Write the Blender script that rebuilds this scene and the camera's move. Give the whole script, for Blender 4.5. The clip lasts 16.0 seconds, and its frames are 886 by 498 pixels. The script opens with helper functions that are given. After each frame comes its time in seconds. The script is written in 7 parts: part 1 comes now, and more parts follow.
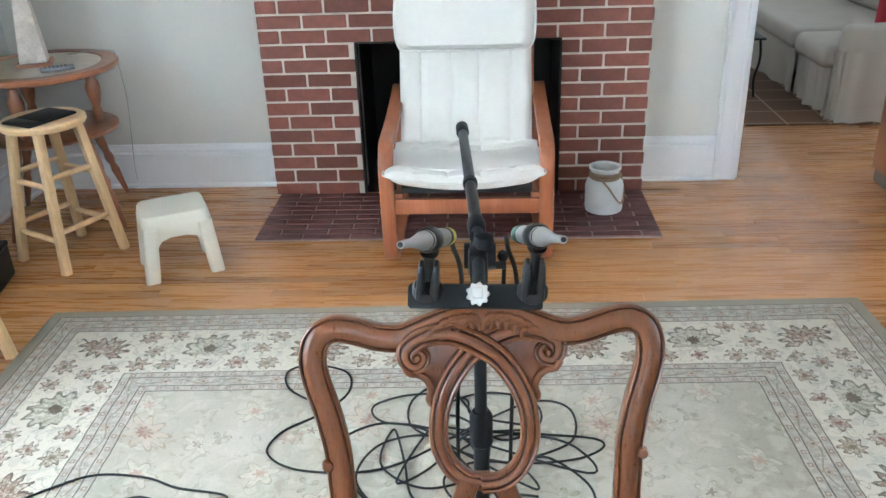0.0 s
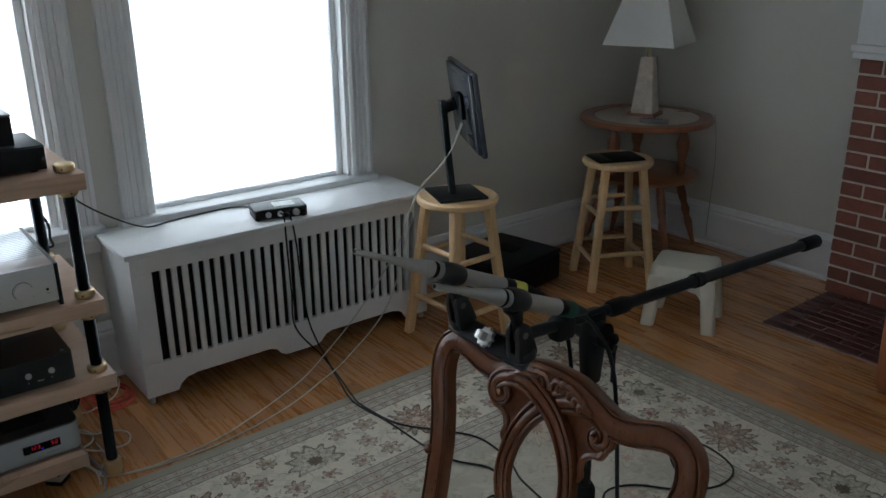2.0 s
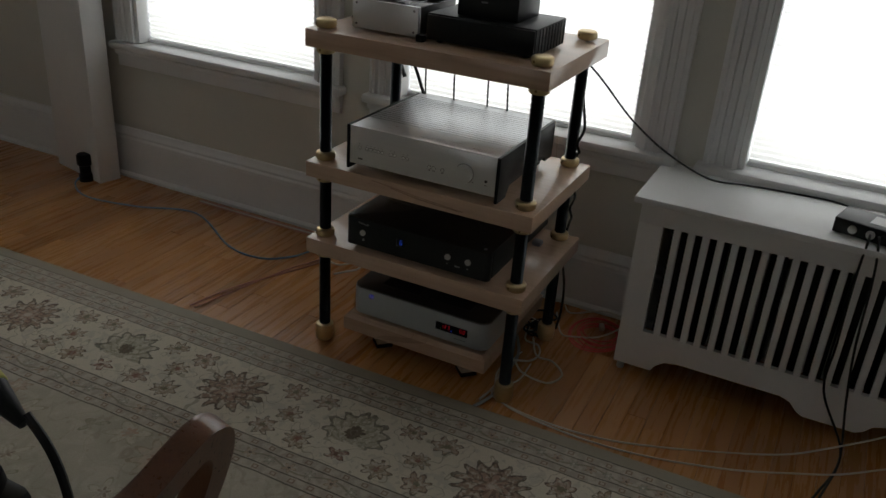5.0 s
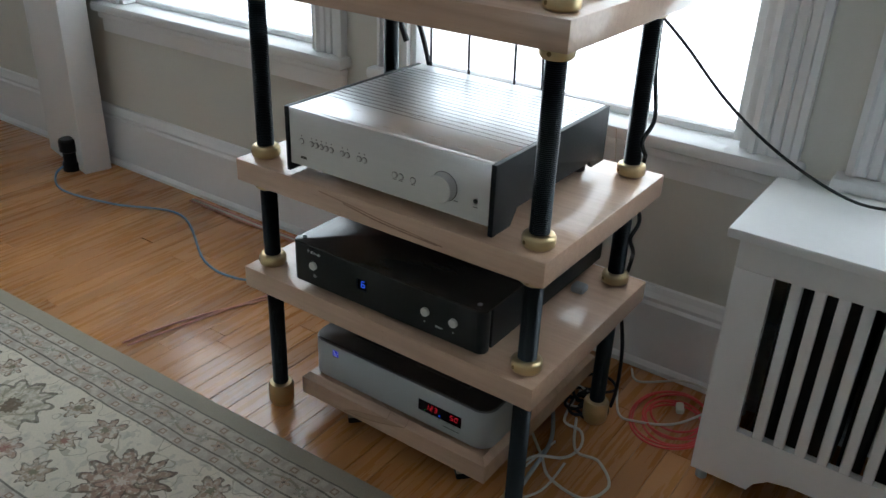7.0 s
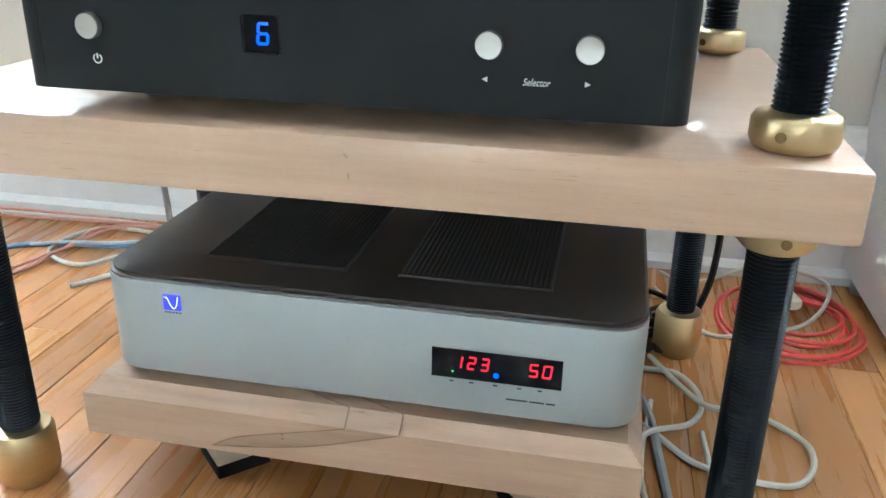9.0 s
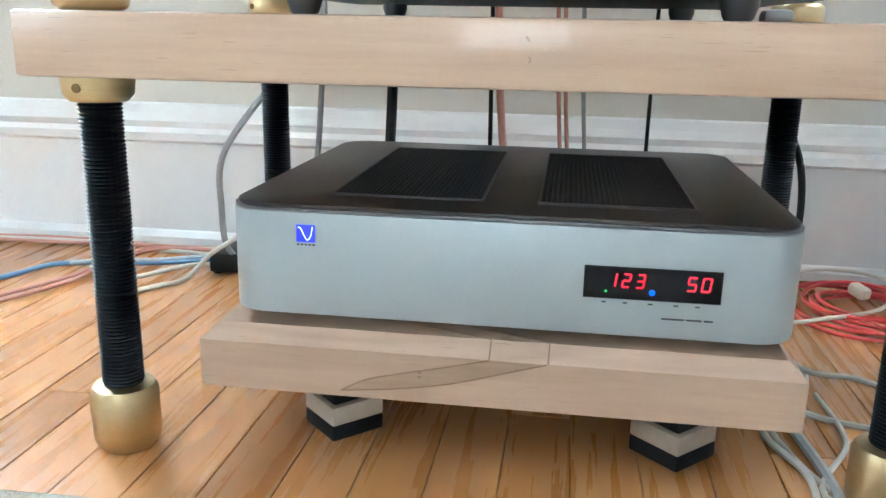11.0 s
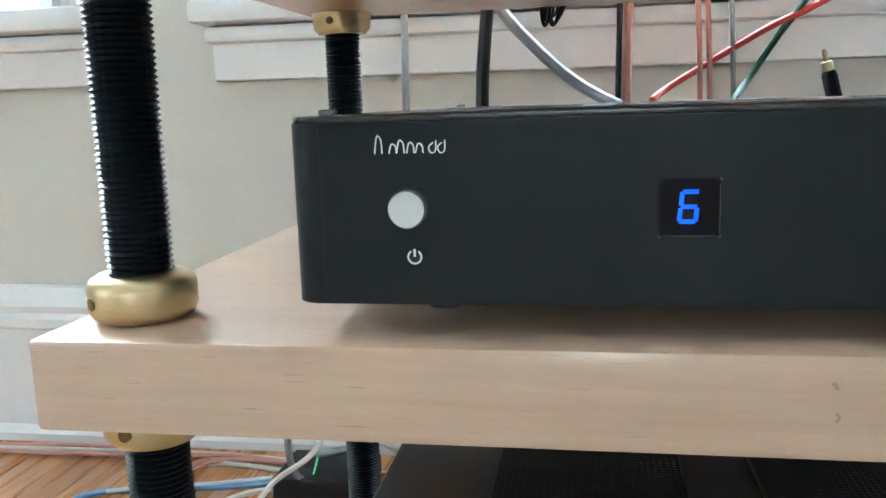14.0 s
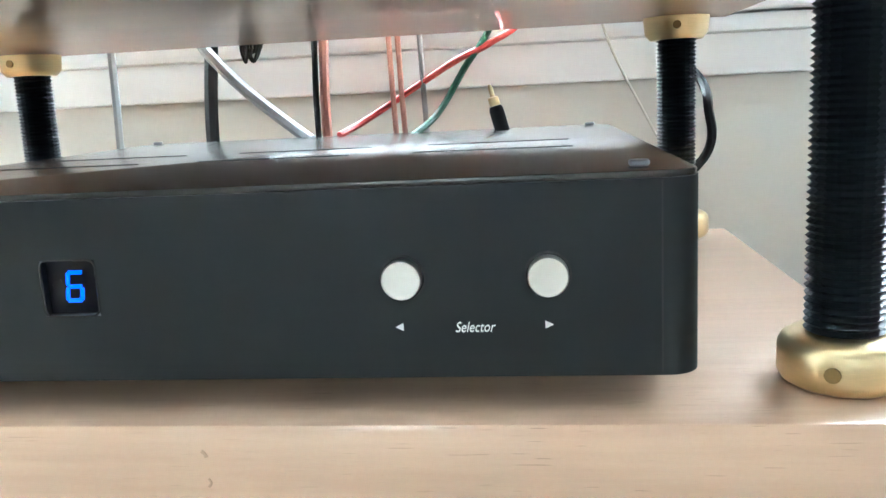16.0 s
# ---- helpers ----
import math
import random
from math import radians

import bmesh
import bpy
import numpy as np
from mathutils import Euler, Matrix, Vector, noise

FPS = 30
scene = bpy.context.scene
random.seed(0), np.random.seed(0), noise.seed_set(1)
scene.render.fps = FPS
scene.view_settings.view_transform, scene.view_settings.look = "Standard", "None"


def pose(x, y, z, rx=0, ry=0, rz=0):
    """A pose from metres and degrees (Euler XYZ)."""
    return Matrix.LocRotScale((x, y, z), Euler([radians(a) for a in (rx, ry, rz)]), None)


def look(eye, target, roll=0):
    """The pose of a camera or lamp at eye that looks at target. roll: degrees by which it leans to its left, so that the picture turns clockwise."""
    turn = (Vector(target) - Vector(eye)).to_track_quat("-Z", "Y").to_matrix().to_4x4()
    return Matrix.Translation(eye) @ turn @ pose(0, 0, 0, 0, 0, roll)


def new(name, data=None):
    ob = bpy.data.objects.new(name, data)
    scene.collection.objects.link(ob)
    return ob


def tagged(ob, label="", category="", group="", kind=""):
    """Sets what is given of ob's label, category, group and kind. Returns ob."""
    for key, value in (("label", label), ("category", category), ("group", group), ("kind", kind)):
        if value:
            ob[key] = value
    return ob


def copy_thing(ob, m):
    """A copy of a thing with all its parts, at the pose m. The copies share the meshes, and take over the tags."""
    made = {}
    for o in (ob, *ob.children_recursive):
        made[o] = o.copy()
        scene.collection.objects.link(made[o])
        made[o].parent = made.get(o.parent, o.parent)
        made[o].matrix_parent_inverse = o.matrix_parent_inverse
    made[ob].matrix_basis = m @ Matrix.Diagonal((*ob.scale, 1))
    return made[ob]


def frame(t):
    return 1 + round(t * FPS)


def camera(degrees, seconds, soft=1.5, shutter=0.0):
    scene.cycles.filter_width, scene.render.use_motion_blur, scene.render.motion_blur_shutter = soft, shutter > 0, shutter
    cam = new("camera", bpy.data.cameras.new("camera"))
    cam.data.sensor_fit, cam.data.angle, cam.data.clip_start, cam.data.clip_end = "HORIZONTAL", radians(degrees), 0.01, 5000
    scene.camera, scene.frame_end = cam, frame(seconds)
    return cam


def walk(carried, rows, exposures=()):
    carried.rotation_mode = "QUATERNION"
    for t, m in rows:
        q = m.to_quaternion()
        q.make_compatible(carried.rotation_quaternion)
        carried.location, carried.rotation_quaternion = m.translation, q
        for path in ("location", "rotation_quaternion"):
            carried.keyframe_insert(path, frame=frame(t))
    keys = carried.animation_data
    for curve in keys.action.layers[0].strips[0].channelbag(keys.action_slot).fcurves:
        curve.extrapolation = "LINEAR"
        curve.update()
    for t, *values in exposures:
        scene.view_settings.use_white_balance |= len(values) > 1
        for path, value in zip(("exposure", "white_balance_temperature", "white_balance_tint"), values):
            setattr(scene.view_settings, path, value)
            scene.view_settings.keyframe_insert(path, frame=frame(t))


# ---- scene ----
cam = camera(55.8, 16.0)
PATH = [
    (0, (2.221, -0.396, 1.523), (2.114, 1.409, 0.668), -2.0),
    (0.5, (2.464, -0.455, 1.537), (1.97, 1.313, 0.742), -1.8),
    (1, (2.681, -0.479, 1.554), (1.783, 1.155, 0.83), -1.6),
    (1.5, (2.804, -0.339, 1.544), (1.616, 1.112, 0.849), -1.4),
    (2, (2.958, -0.194, 1.54), (1.469, 0.958, 0.864), -0.5),
    (2.5, (3.081, -0.041, 1.545), (1.329, 0.586, 0.813), -0.5),
    (3, (3.043, 0.202, 1.53), (1.217, 0.487, 0.766), -0.8),
    (3.5, (2.996, 0.469, 1.515), (1.151, 0.497, 0.744), 0.2),
    (4, (2.879, 0.703, 1.488), (1.06, 0.39, 0.719), 2.2),
    (6.3, (1.841, 1.139, 1.333), (0.366, 0.163, 0.399), 2.9),
    (6.5, (1.768, 1.108, 1.306), (0.295, 0.117, 0.386), 2.7),
    (7, (1.635, 0.905, 1.207), (0.167, -0.098, 0.291), 2.3),
    (7.5, (1.477, 0.59, 1.056), (-0.149, -0.041, 0.077), 4.2),
    (8, (1.31, 0.422, 0.855), (-0.372, 0.045, -0.16), 5.7),
    (8.5, (1.198, 0.3, 0.657), (-0.55, -0.076, -0.24), 2.8),
    (9, (1.111, 0.24, 0.502), (-0.7, -0.127, -0.263), 1.0),
    (9.5, (1.056, 0.176, 0.399), (-0.769, -0.193, -0.331), 1.2),
    (11.8, (1.215, 0.097, 0.353), (-0.719, -0.15, -0.092), 0.8),
    (12, (1.209, 0.098, 0.394), (-0.718, -0.149, -0.082), 0.8),
    (12.5, (1.17, 0.071, 0.468), (-0.758, -0.179, -0.002), 0.7),
    (13, (1.087, 0.035, 0.511), (-0.85, -0.274, 0.121), -1.0),
    (13.5, (1.007, 0.011, 0.498), (-0.933, -0.331, 0.152), -1.7),
    (14, (0.958, -0.03, 0.468), (-0.983, -0.37, 0.125), -1.8),
    (14.5, (0.918, -0.027, 0.459), (-1.021, -0.368, 0.11), -1.9),
    (15, (0.918, 0.071, 0.485), (-1.021, -0.265, 0.131), -1.6),
    (15.5, (0.917, 0.178, 0.485), (-1.029, -0.123, 0.14), -2.2),
    (16, (0.936, 0.222, 0.497), (-1.017, -0.017, 0.138), -2.9),
]
walk(cam, [(t, look(eye, target, roll)) for t, eye, target, roll in PATH],
     [(0, 0.36, 5350, 8), (0.5, 0.28, 5350, 8), (1, 0.0, 5350, 8), (1.5, -1.08, 5350, 8), (2, -2.15, 5600, 9), (2.5, -3.0, 5950, 9), (3, -3.1, 6050, 11), (3.5, -3.35, 6400, 12), (4.2, -3.6, 6800, 14), (6.3, -2.15, 5750, 8), (7, -1.75, 5700, 8), (7.5, -1.48, 5600, 7), (8, -0.35, 5500, 5), (8.6, 0.25, 5500, 4), (9, 0.5, 5450, 4), (9.5, 0.68, 5450, 4), (11.8, 0.68, 5250, 4), (12.5, 0.74, 5350, 4), (13, 0.55, 5450, 3), (13.5, 0.22, 5400, 3), (14, 0.2, 5350, 3), (14.5, 0.38, 5350, 3), (15, 0.65, 5400, 3), (16, 0.85, 5400, 3)])
WEST_W, EAST_FILL_W, SOUTH_FILL_W = 142.0, 66.0, 55.0

# ---- world, lights ----
world = bpy.data.worlds.new("sky")
scene.world = world
world.use_nodes = True
_wn = world.node_tree
_sky = _wn.nodes.new("ShaderNodeTexSky")
_sky.sky_type, _sky.sun_disc, _sky.sun_elevation, _sky.sun_rotation = "NISHITA", False, radians(40), radians(200)
_wn.links.new(_sky.outputs[0], _wn.nodes["Background"].inputs[0])
_wn.nodes["Background"].inputs[1].default_value = 0.1


def window_lamp(x, y, z, w, h, turn, watts, tint=(0.93, 0.97, 1.0)):
    """Daylight behind a window's blind, or added fill; turn: heading of the light in degrees."""
    data = bpy.data.lights.new("window_or_fill_light", "AREA")
    data.shape, data.size, data.size_y, data.energy, data.color = "RECTANGLE", w, h, watts, tint
    ob = new("window_or_fill_light", data)
    d = Vector((math.cos(radians(turn)), math.sin(radians(turn)), 0))
    ob.matrix_basis = look((x, y, z), Vector((x, y, z)) + d)
    return ob


# ---- mesh helpers ----
def link_mesh(name, bm, material, smooth=True):
    me = bpy.data.meshes.new(name)
    if isinstance(bm, tuple):
        me.from_pydata(bm[0], [], bm[1])
    else:
        bm.normal_update()
        bm.to_mesh(me)
        bm.free()
    me.materials.append(material)
    if smooth:
        me.shade_smooth()
        me.set_sharp_from_angle(angle=radians(38))
    return me


def thing(name, loc, label, category, group="", kind=""):
    ob = new(name)
    ob.empty_display_size = 0.05
    ob.location = loc
    return tagged(ob, label, category, group, kind)


def part(name, bm, material, parent, label="", smooth=True):
    ob = new(name, bm if isinstance(bm, bpy.types.Mesh) else link_mesh(name, bm, material, smooth))
    ob.parent = parent
    if parent.type == "EMPTY":
        ob.matrix_parent_inverse = Matrix.Translation(-parent.location)
    return tagged(ob, label) if label else ob


def solo(name, bm, material, label, category, group="", kind="", smooth=True):
    ob = new(name, bm if isinstance(bm, bpy.types.Mesh) else link_mesh(name, bm, material, smooth))
    return tagged(ob, label, category, group, kind)


def box(x0, x1, y0, y1, z0, z1, bev=0.0, seg=2, bm=None, m=None):
    bm = bm or bmesh.new()
    mat4 = Matrix.Translation(((x0 + x1) / 2, (y0 + y1) / 2, (z0 + z1) / 2)) @ Matrix.Diagonal((abs(x1 - x0), abs(y1 - y0), abs(z1 - z0), 1))
    if m is not None:
        mat4 = m @ mat4
    r = bmesh.ops.create_cube(bm, size=1, matrix=mat4)
    if bev:
        es = list({e for v in r["verts"] for e in v.link_edges})
        bmesh.ops.bevel(bm, geom=es, offset=bev, segments=seg, profile=0.5, affect="EDGES")
    return bm


def add(dst, data, m=None):
    """Put (verts, faces) into a bmesh."""
    vs = [dst.verts.new(m @ Vector(v) if m else v) for v in data[0]]
    for f in data[1]:
        try:
            dst.faces.new([vs[i] for i in f])
        except ValueError:
            pass
    return dst


def lathe(profile, seg=24, axis="z", at=(0, 0, 0), closed=True):
    """Turn (radius, height) pairs about an axis."""
    v, f, n = [], [], len(profile)
    for i in range(seg):
        a = 2 * math.pi * i / seg
        c, s = math.cos(a), math.sin(a)
        for r, h in profile:
            p = {"z": (r * c, r * s, h), "x": (h, r * c, r * s), "y": (r * s, h, r * c)}[axis]
            v.append((p[0] + at[0], p[1] + at[1], p[2] + at[2]))
    for i in range(seg):
        j = (i + 1) % seg
        for k in range(n - 1):
            f.append((i * n + k, j * n + k, j * n + k + 1, i * n + k + 1))
    if closed:
        f.append(tuple(i * n for i in reversed(range(seg))))
        f.append(tuple(i * n + n - 1 for i in range(seg)))
    return v, f


def cyl(x, y, z0, z1, r, bev=0.002, seg=24, r2=None):
    r2 = r if r2 is None else r2
    return lathe([(r - bev, z0), (r, z0 + bev), (r2, z1 - bev), (r2 - bev, z1)], seg, "z", (x, y, 0))


def spline(pts, per=8, loop=False):
    """Catmull-Rom through points."""
    p = [Vector(q) for q in pts]
    n, out = len(p), []
    for i in range(n if loop else n - 1):
        a, b, c, d = (p[(i + k) % n] if loop else p[min(max(i + k, 0), n - 1)] for k in (-1, 0, 1, 2))
        for s in range(per):
            t = s / per
            out.append(0.5 * (2 * b + (c - a) * t + (2 * a - 5 * b + 4 * c - d) * t * t + (3 * b - a - 3 * c + d) * t ** 3))
    return out if loop else out + [p[-1]]


def sweep(path, profile, side=None, loop=False, scale=None):
    """Carry a closed profile of (a, b) along a path; a lies along side x way, b along side (or a steady frame where side is None)."""
    v, f, m, n = [], [], len(profile), len(path)
    ref = Vector(side) if side is not None else None
    prev = None
    for i, p in enumerate(path):
        q0 = path[(i - 1) % n] if loop or i else path[i]
        q1 = path[(i + 1) % n] if loop or i < n - 1 else path[i]
        w = (q1 - q0).normalized()
        if ref is not None:
            b = (ref - w * ref.dot(w)).normalized()
        else:
            b = prev if prev is not None else Vector((0.31, 0.22, 0.93))
            b = (b - w * b.dot(w)).normalized()
            prev = b
        a = b.cross(w)
        k = scale[i] if scale else 1.0
        for pa, pb in profile:
            v.append(tuple(p + a * pa * k + b * pb * k))
    for i in range(n if loop else n - 1):
        j = (i + 1) % n
        for c in range(m):
            d = (c + 1) % m
            f.append((i * m + c, i * m + d, j * m + d, j * m + c))
    if not loop:
        f.append(tuple(reversed(range(m))))
        f.append(tuple((n - 1) * m + c for c in range(m)))
    return v, f


def ring(r, seg=8, ry=None):
    ry = r if ry is None else ry
    return [(r * math.cos(2 * math.pi * i / seg), ry * math.sin(2 * math.pi * i / seg)) for i in range(seg)]


def rrect(w, h, r, seg=3):
    out = []
    for cx, cy, a0 in ((w / 2 - r, h / 2 - r, 0), (-w / 2 + r, h / 2 - r, 90), (-w / 2 + r, -h / 2 + r, 180), (w / 2 - r, -h / 2 + r, 270)):
        for i in range(seg + 1):
            a = radians(a0 + 90 * i / seg)
            out.append((cx + r * math.cos(a), cy + r * math.sin(a)))
    return out


def tube(pts, r, per=8, seg=7):
    return sweep(spline(pts, per), ring(r, seg))


def slab(outline, z0, z1, bev=0.0, m=None):
    """A flat plate of the outline (x, y) between z0 and z1."""
    bm = bmesh.new()
    lo = [bm.verts.new((x, y, z0)) for x, y in outline]
    hi = [bm.verts.new((x, y, z1)) for x, y in outline]
    bm.faces.new(reversed(lo))
    bm.faces.new(hi)
    n = len(lo)
    for i in range(n):
        bm.faces.new((lo[i], lo[(i + 1) % n], hi[(i + 1) % n], hi[i]))
    bm.normal_update()
    if bev:
        es = [e for e in bm.edges if abs(e.verts[0].co.z - e.verts[1].co.z) < 1e-6]
        bmesh.ops.bevel(bm, geom=es, offset=bev, segments=2, profile=0.5, affect="EDGES")
    if m is not None:
        bm.transform(m)
    return bm


def lettering(text, size, depth=0.0004):
    """Flat letters in the built-in font as a mesh in the x-y plane, centred."""
    cu = bpy.data.curves.new("letters", "FONT")
    cu.body, cu.size, cu.extrude, cu.align_x, cu.align_y = text, size, depth, "CENTER", "CENTER"
    tmp = bpy.data.objects.new("letters", cu)
    me = bpy.data.meshes.new_from_object(tmp)
    bpy.data.objects.remove(tmp)
    bpy.data.curves.remove(cu)
    return me


# ---- materials ----
class Nodes:
    def __init__(self, name):
        self.mat = bpy.data.materials.new(name)
        self.mat.use_nodes = True
        self.t = self.mat.node_tree
        self.b = self.t.nodes["Principled BSDF"]

    def n(self, kind):
        return self.t.nodes.new("ShaderNode" + kind)

    def l(self, a, b):
        self.t.links.new(a, b)

    def math(self, op, a, b=0.0, clamp=False):
        node = self.t.nodes.new("ShaderNodeMath")
        node.operation, node.use_clamp = op, clamp
        for i, x in enumerate((a, b)):
            if isinstance(x, (int, float)):
                node.inputs[i].default_value = x
            else:
                self.l(x, node.inputs[i])
        return node.outputs[0]

    def mix(self, fac, a, b, mode="MIX"):
        node = self.t.nodes.new("ShaderNodeMix")
        node.data_type, node.blend_type = "RGBA", mode
        for i, x in ((0, fac), (6, a), (7, b)):
            if isinstance(x, (int, float)):
                node.inputs[i].default_value = x
            elif isinstance(x, tuple):
                node.inputs[i].default_value = (*x[:3], 1)
            else:
                self.l(x, node.inputs[i])
        return node.outputs[2]

    def coords(self, stretch=(1, 1, 1), shift=False):
        tc = self.n("TexCoord")
        mp = self.n("Mapping")
        mp.inputs["Scale"].default_value = stretch
        self.l(tc.outputs["Object"], mp.inputs["Vector"])
        if shift:
            oi = self.n("ObjectInfo")
            cb = self.n("CombineXYZ")
            self.l(self.math("MULTIPLY", oi.outputs["Random"], 37.0), cb.inputs[0])
            self.l(self.math("MULTIPLY", oi.outputs["Random"], 91.0), cb.inputs[1])
            self.l(self.math("MULTIPLY", oi.outputs["Random"], 53.0), cb.inputs[2])
            self.l(cb.outputs[0], mp.inputs["Location"])
        return mp.outputs[0]

    def noise(self, vec, scale, detail=4.0, rough=0.55, dist=0.0):
        nd = self.n("TexNoise")
        nd.inputs["Scale"].default_value, nd.inputs["Detail"].default_value = scale, detail
        nd.inputs["Roughness"].default_value, nd.inputs["Distortion"].default_value = rough, dist
        if vec is not None:
            self.l(vec, nd.inputs["Vector"])
        return nd.outputs["Fac"]

    def ramp(self, fac, stops):
        r = self.n("ValToRGB")
        while len(r.color_ramp.elements) < len(stops):
            r.color_ramp.elements.new(0.5)
        for e, (p, c) in zip(r.color_ramp.elements, stops):
            e.position, e.color = p, (*c[:3], 1) if isinstance(c, tuple) else (c, c, c, 1)
        self.l(fac, r.inputs[0])
        return r.outputs[0]

    def bump(self, height, strength=0.2, dist=0.002):
        bp = self.n("Bump")
        bp.inputs["Strength"].default_value, bp.inputs["Distance"].default_value = strength, dist
        self.l(height, bp.inputs["Height"])
        self.l(bp.outputs[0], self.b.inputs["Normal"])

    def done(self, color=None, rough=None, metal=None, coat=None, spec=None):
        for key, x in (("Base Color", color), ("Roughness", rough), ("Metallic", metal), ("Coat Weight", coat), ("Specular IOR Level", spec)):
            if x is None:
                continue
            if isinstance(x, (int, float)):
                self.b.inputs[key].default_value = x
            elif isinstance(x, tuple):
                self.b.inputs[key].default_value = (*x[:3], 1)
            else:
                self.l(x, self.b.inputs[key])
        return self.mat


def sc(c, k):
    return tuple(min(1.0, x * k) for x in c)


def plain(name, col, rough=0.5, metal=0.0, var=0.12, scale=6.0, fine=90.0, bump=0.08, stretch=(1, 1, 1), rand=0.0, coat=0.0, rvar=0.08, spec=None):
    """A surface with broad and fine variation in tone and gloss."""
    s = Nodes(name)
    vec = s.coords(stretch)
    big, small = s.noise(vec, scale, 3), s.noise(vec, fine, 5)
    c = s.ramp(big, [(0.3, sc(col, 1 - var)), (0.7, sc(col, 1 + var))])
    c = s.mix(0.35, c, s.ramp(small, [(0.3, sc(col, 1 - var)), (0.7, sc(col, 1 + var))]))
    if rand:
        oi = s.n("ObjectInfo")
        c = s.mix(1.0, c, s.ramp(oi.outputs["Random"], [(0.0, 1 - rand), (1.0, 1.0)]), "MULTIPLY")
    r = s.math("ADD", s.math("MULTIPLY", small, rvar * 2), rough - rvar)
    if bump:
        s.bump(small, bump, 0.0015)
    return s.done(c, r, metal, coat or None, spec)


def wood(name, lo, hi, axis, rough=0.4, ring_scale=14.0, coat=0.0, shift=False, streak=0.0, bump=0.05, pores=0.3):
    """Grain drawn out along an axis ('x', 'y' or 'z'), with fine pores and a few dark mineral streaks."""
    s = Nodes(name)
    st = {"x": (0.06, 1, 1), "y": (1, 0.06, 1), "z": (1, 1, 0.06)}[axis]
    vec = s.coords(st, shift)
    a = s.noise(vec, ring_scale, 6, 0.6, 1.2)
    b = s.noise(vec, ring_scale * 9, 4, 0.6)
    c = s.ramp(a, [(0.28, lo), (0.5, tuple((x + y) / 2 for x, y in zip(lo, hi))), (0.72, hi)])
    c = s.mix(pores, c, s.ramp(b, [(0.35, sc(lo, 0.8)), (0.65, hi)]))
    if shift:
        oi = s.n("ObjectInfo")
        c = s.mix(1.0, c, s.ramp(oi.outputs["Random"], [(0.0, (0.62, 0.56, 0.50)), (0.35, (0.86, 0.83, 0.8)), (1.0, (1.0, 1.0, 1.0))]), "MULTIPLY")
    if streak:
        st2 = {"x": (0.16, 1, 1), "y": (1, 0.16, 1), "z": (1, 1, 0.16)}[axis]
        k = s.noise(s.coords(st2), 6.0, 2, 0.5, 0.8)
        c = s.mix(s.ramp(k, [(0.625, 0.0), (0.66, streak), (0.70, streak * 0.4)]), c, sc(lo, 0.45))
        st3 = {"x": (0.04, 1, 1), "y": (1, 0.04, 1), "z": (1, 1, 0.04)}[axis]
        fl = s.noise(s.coords(st3), 1000.0, 1)
        where = s.ramp(s.noise(s.coords(), 9.0, 2), [(0.42, 0.25), (0.62, 1.0)])
        c = s.mix(s.math("MULTIPLY", s.ramp(fl, [(0.70, 0.0), (0.73, 0.6)]), where), c, sc(lo, 0.42))
    s.bump(b, bump, 0.001)
    return s.done(c, s.math("ADD", s.math("MULTIPLY", b, 0.18), rough - 0.09), 0.0, coat or None)


def glow(name, col, strength):
    s = Nodes(name)
    s.b.inputs["Emission Color"].default_value = (*col, 1)
    s.b.inputs["Emission Strength"].default_value = strength
    return s.done(sc(col, 0.3), 0.4)


M_WALL = plain("wall_paint", (0.66, 0.645, 0.585), 0.75, var=0.03, scale=1.5, fine=140, bump=0.05)
M_TRIM = plain("white_trim_paint", (0.83, 0.835, 0.835), 0.38, var=0.03, scale=4, fine=60, bump=0.04)
M_CEIL = plain("ceiling_paint", (0.8, 0.8, 0.78), 0.8, var=0.02)
M_BRICK = plain("red_brick", (0.235, 0.082, 0.055), 0.72, var=0.28, scale=18, fine=160, bump=0.35, rand=0.35)
M_HEARTH = plain("dark_hearth_brick", (0.13, 0.045, 0.04), 0.55, var=0.3, scale=18, fine=160, bump=0.3, rand=0.35)
M_MORTAR = plain("pale_mortar", (0.60, 0.53, 0.455), 0.85, var=0.1, scale=20, fine=200, bump=0.4)
M_MORTAR_DARK = plain("grey_mortar", (0.30, 0.24, 0.215), 0.85, var=0.15, scale=20, fine=200, bump=0.4)
# Soot in the firebox; elsewhere near-black colour in place of shade inside slots and sockets.
M_SOOT_AND_DARK = plain("soot_and_dark_recesses", (0.015, 0.014, 0.013), 0.8, var=0.5, scale=6, fine=40, bump=0.3)
M_FLOOR = wood("oak_strip", (0.425, 0.188, 0.062), (0.53, 0.265, 0.096), "x", 0.28, 7.0, coat=0.25, shift=True, bump=0.02, pores=0.1)
M_GAP = plain("floor_gap", (0.09, 0.045, 0.022), 0.8)
M_MAPLE = wood("maple", (0.49, 0.325, 0.22), (0.60, 0.42, 0.30), "y", 0.36, 10.0, coat=0.5, streak=0.28, bump=0.015)
M_STOOLWOOD = wood("pale_beech", (0.56, 0.35, 0.16), (0.76, 0.54, 0.30), "z", 0.4, 14.0, coat=0.15)
M_SEATWOOD = wood("pale_beech_seat", (0.56, 0.35, 0.16), (0.78, 0.55, 0.31), "y", 0.38, 10.0, coat=0.2)
M_MAHOGANY = wood("carved_mahogany", (0.098, 0.031, 0.0095), (0.160, 0.054, 0.017), "z", 0.3, 34.0, coat=0.06, bump=0.02)
M_REDWOOD = wood("red_brown_laminate", (0.24, 0.075, 0.03), (0.38, 0.13, 0.055), "z", 0.35, 12.0, coat=0.3)
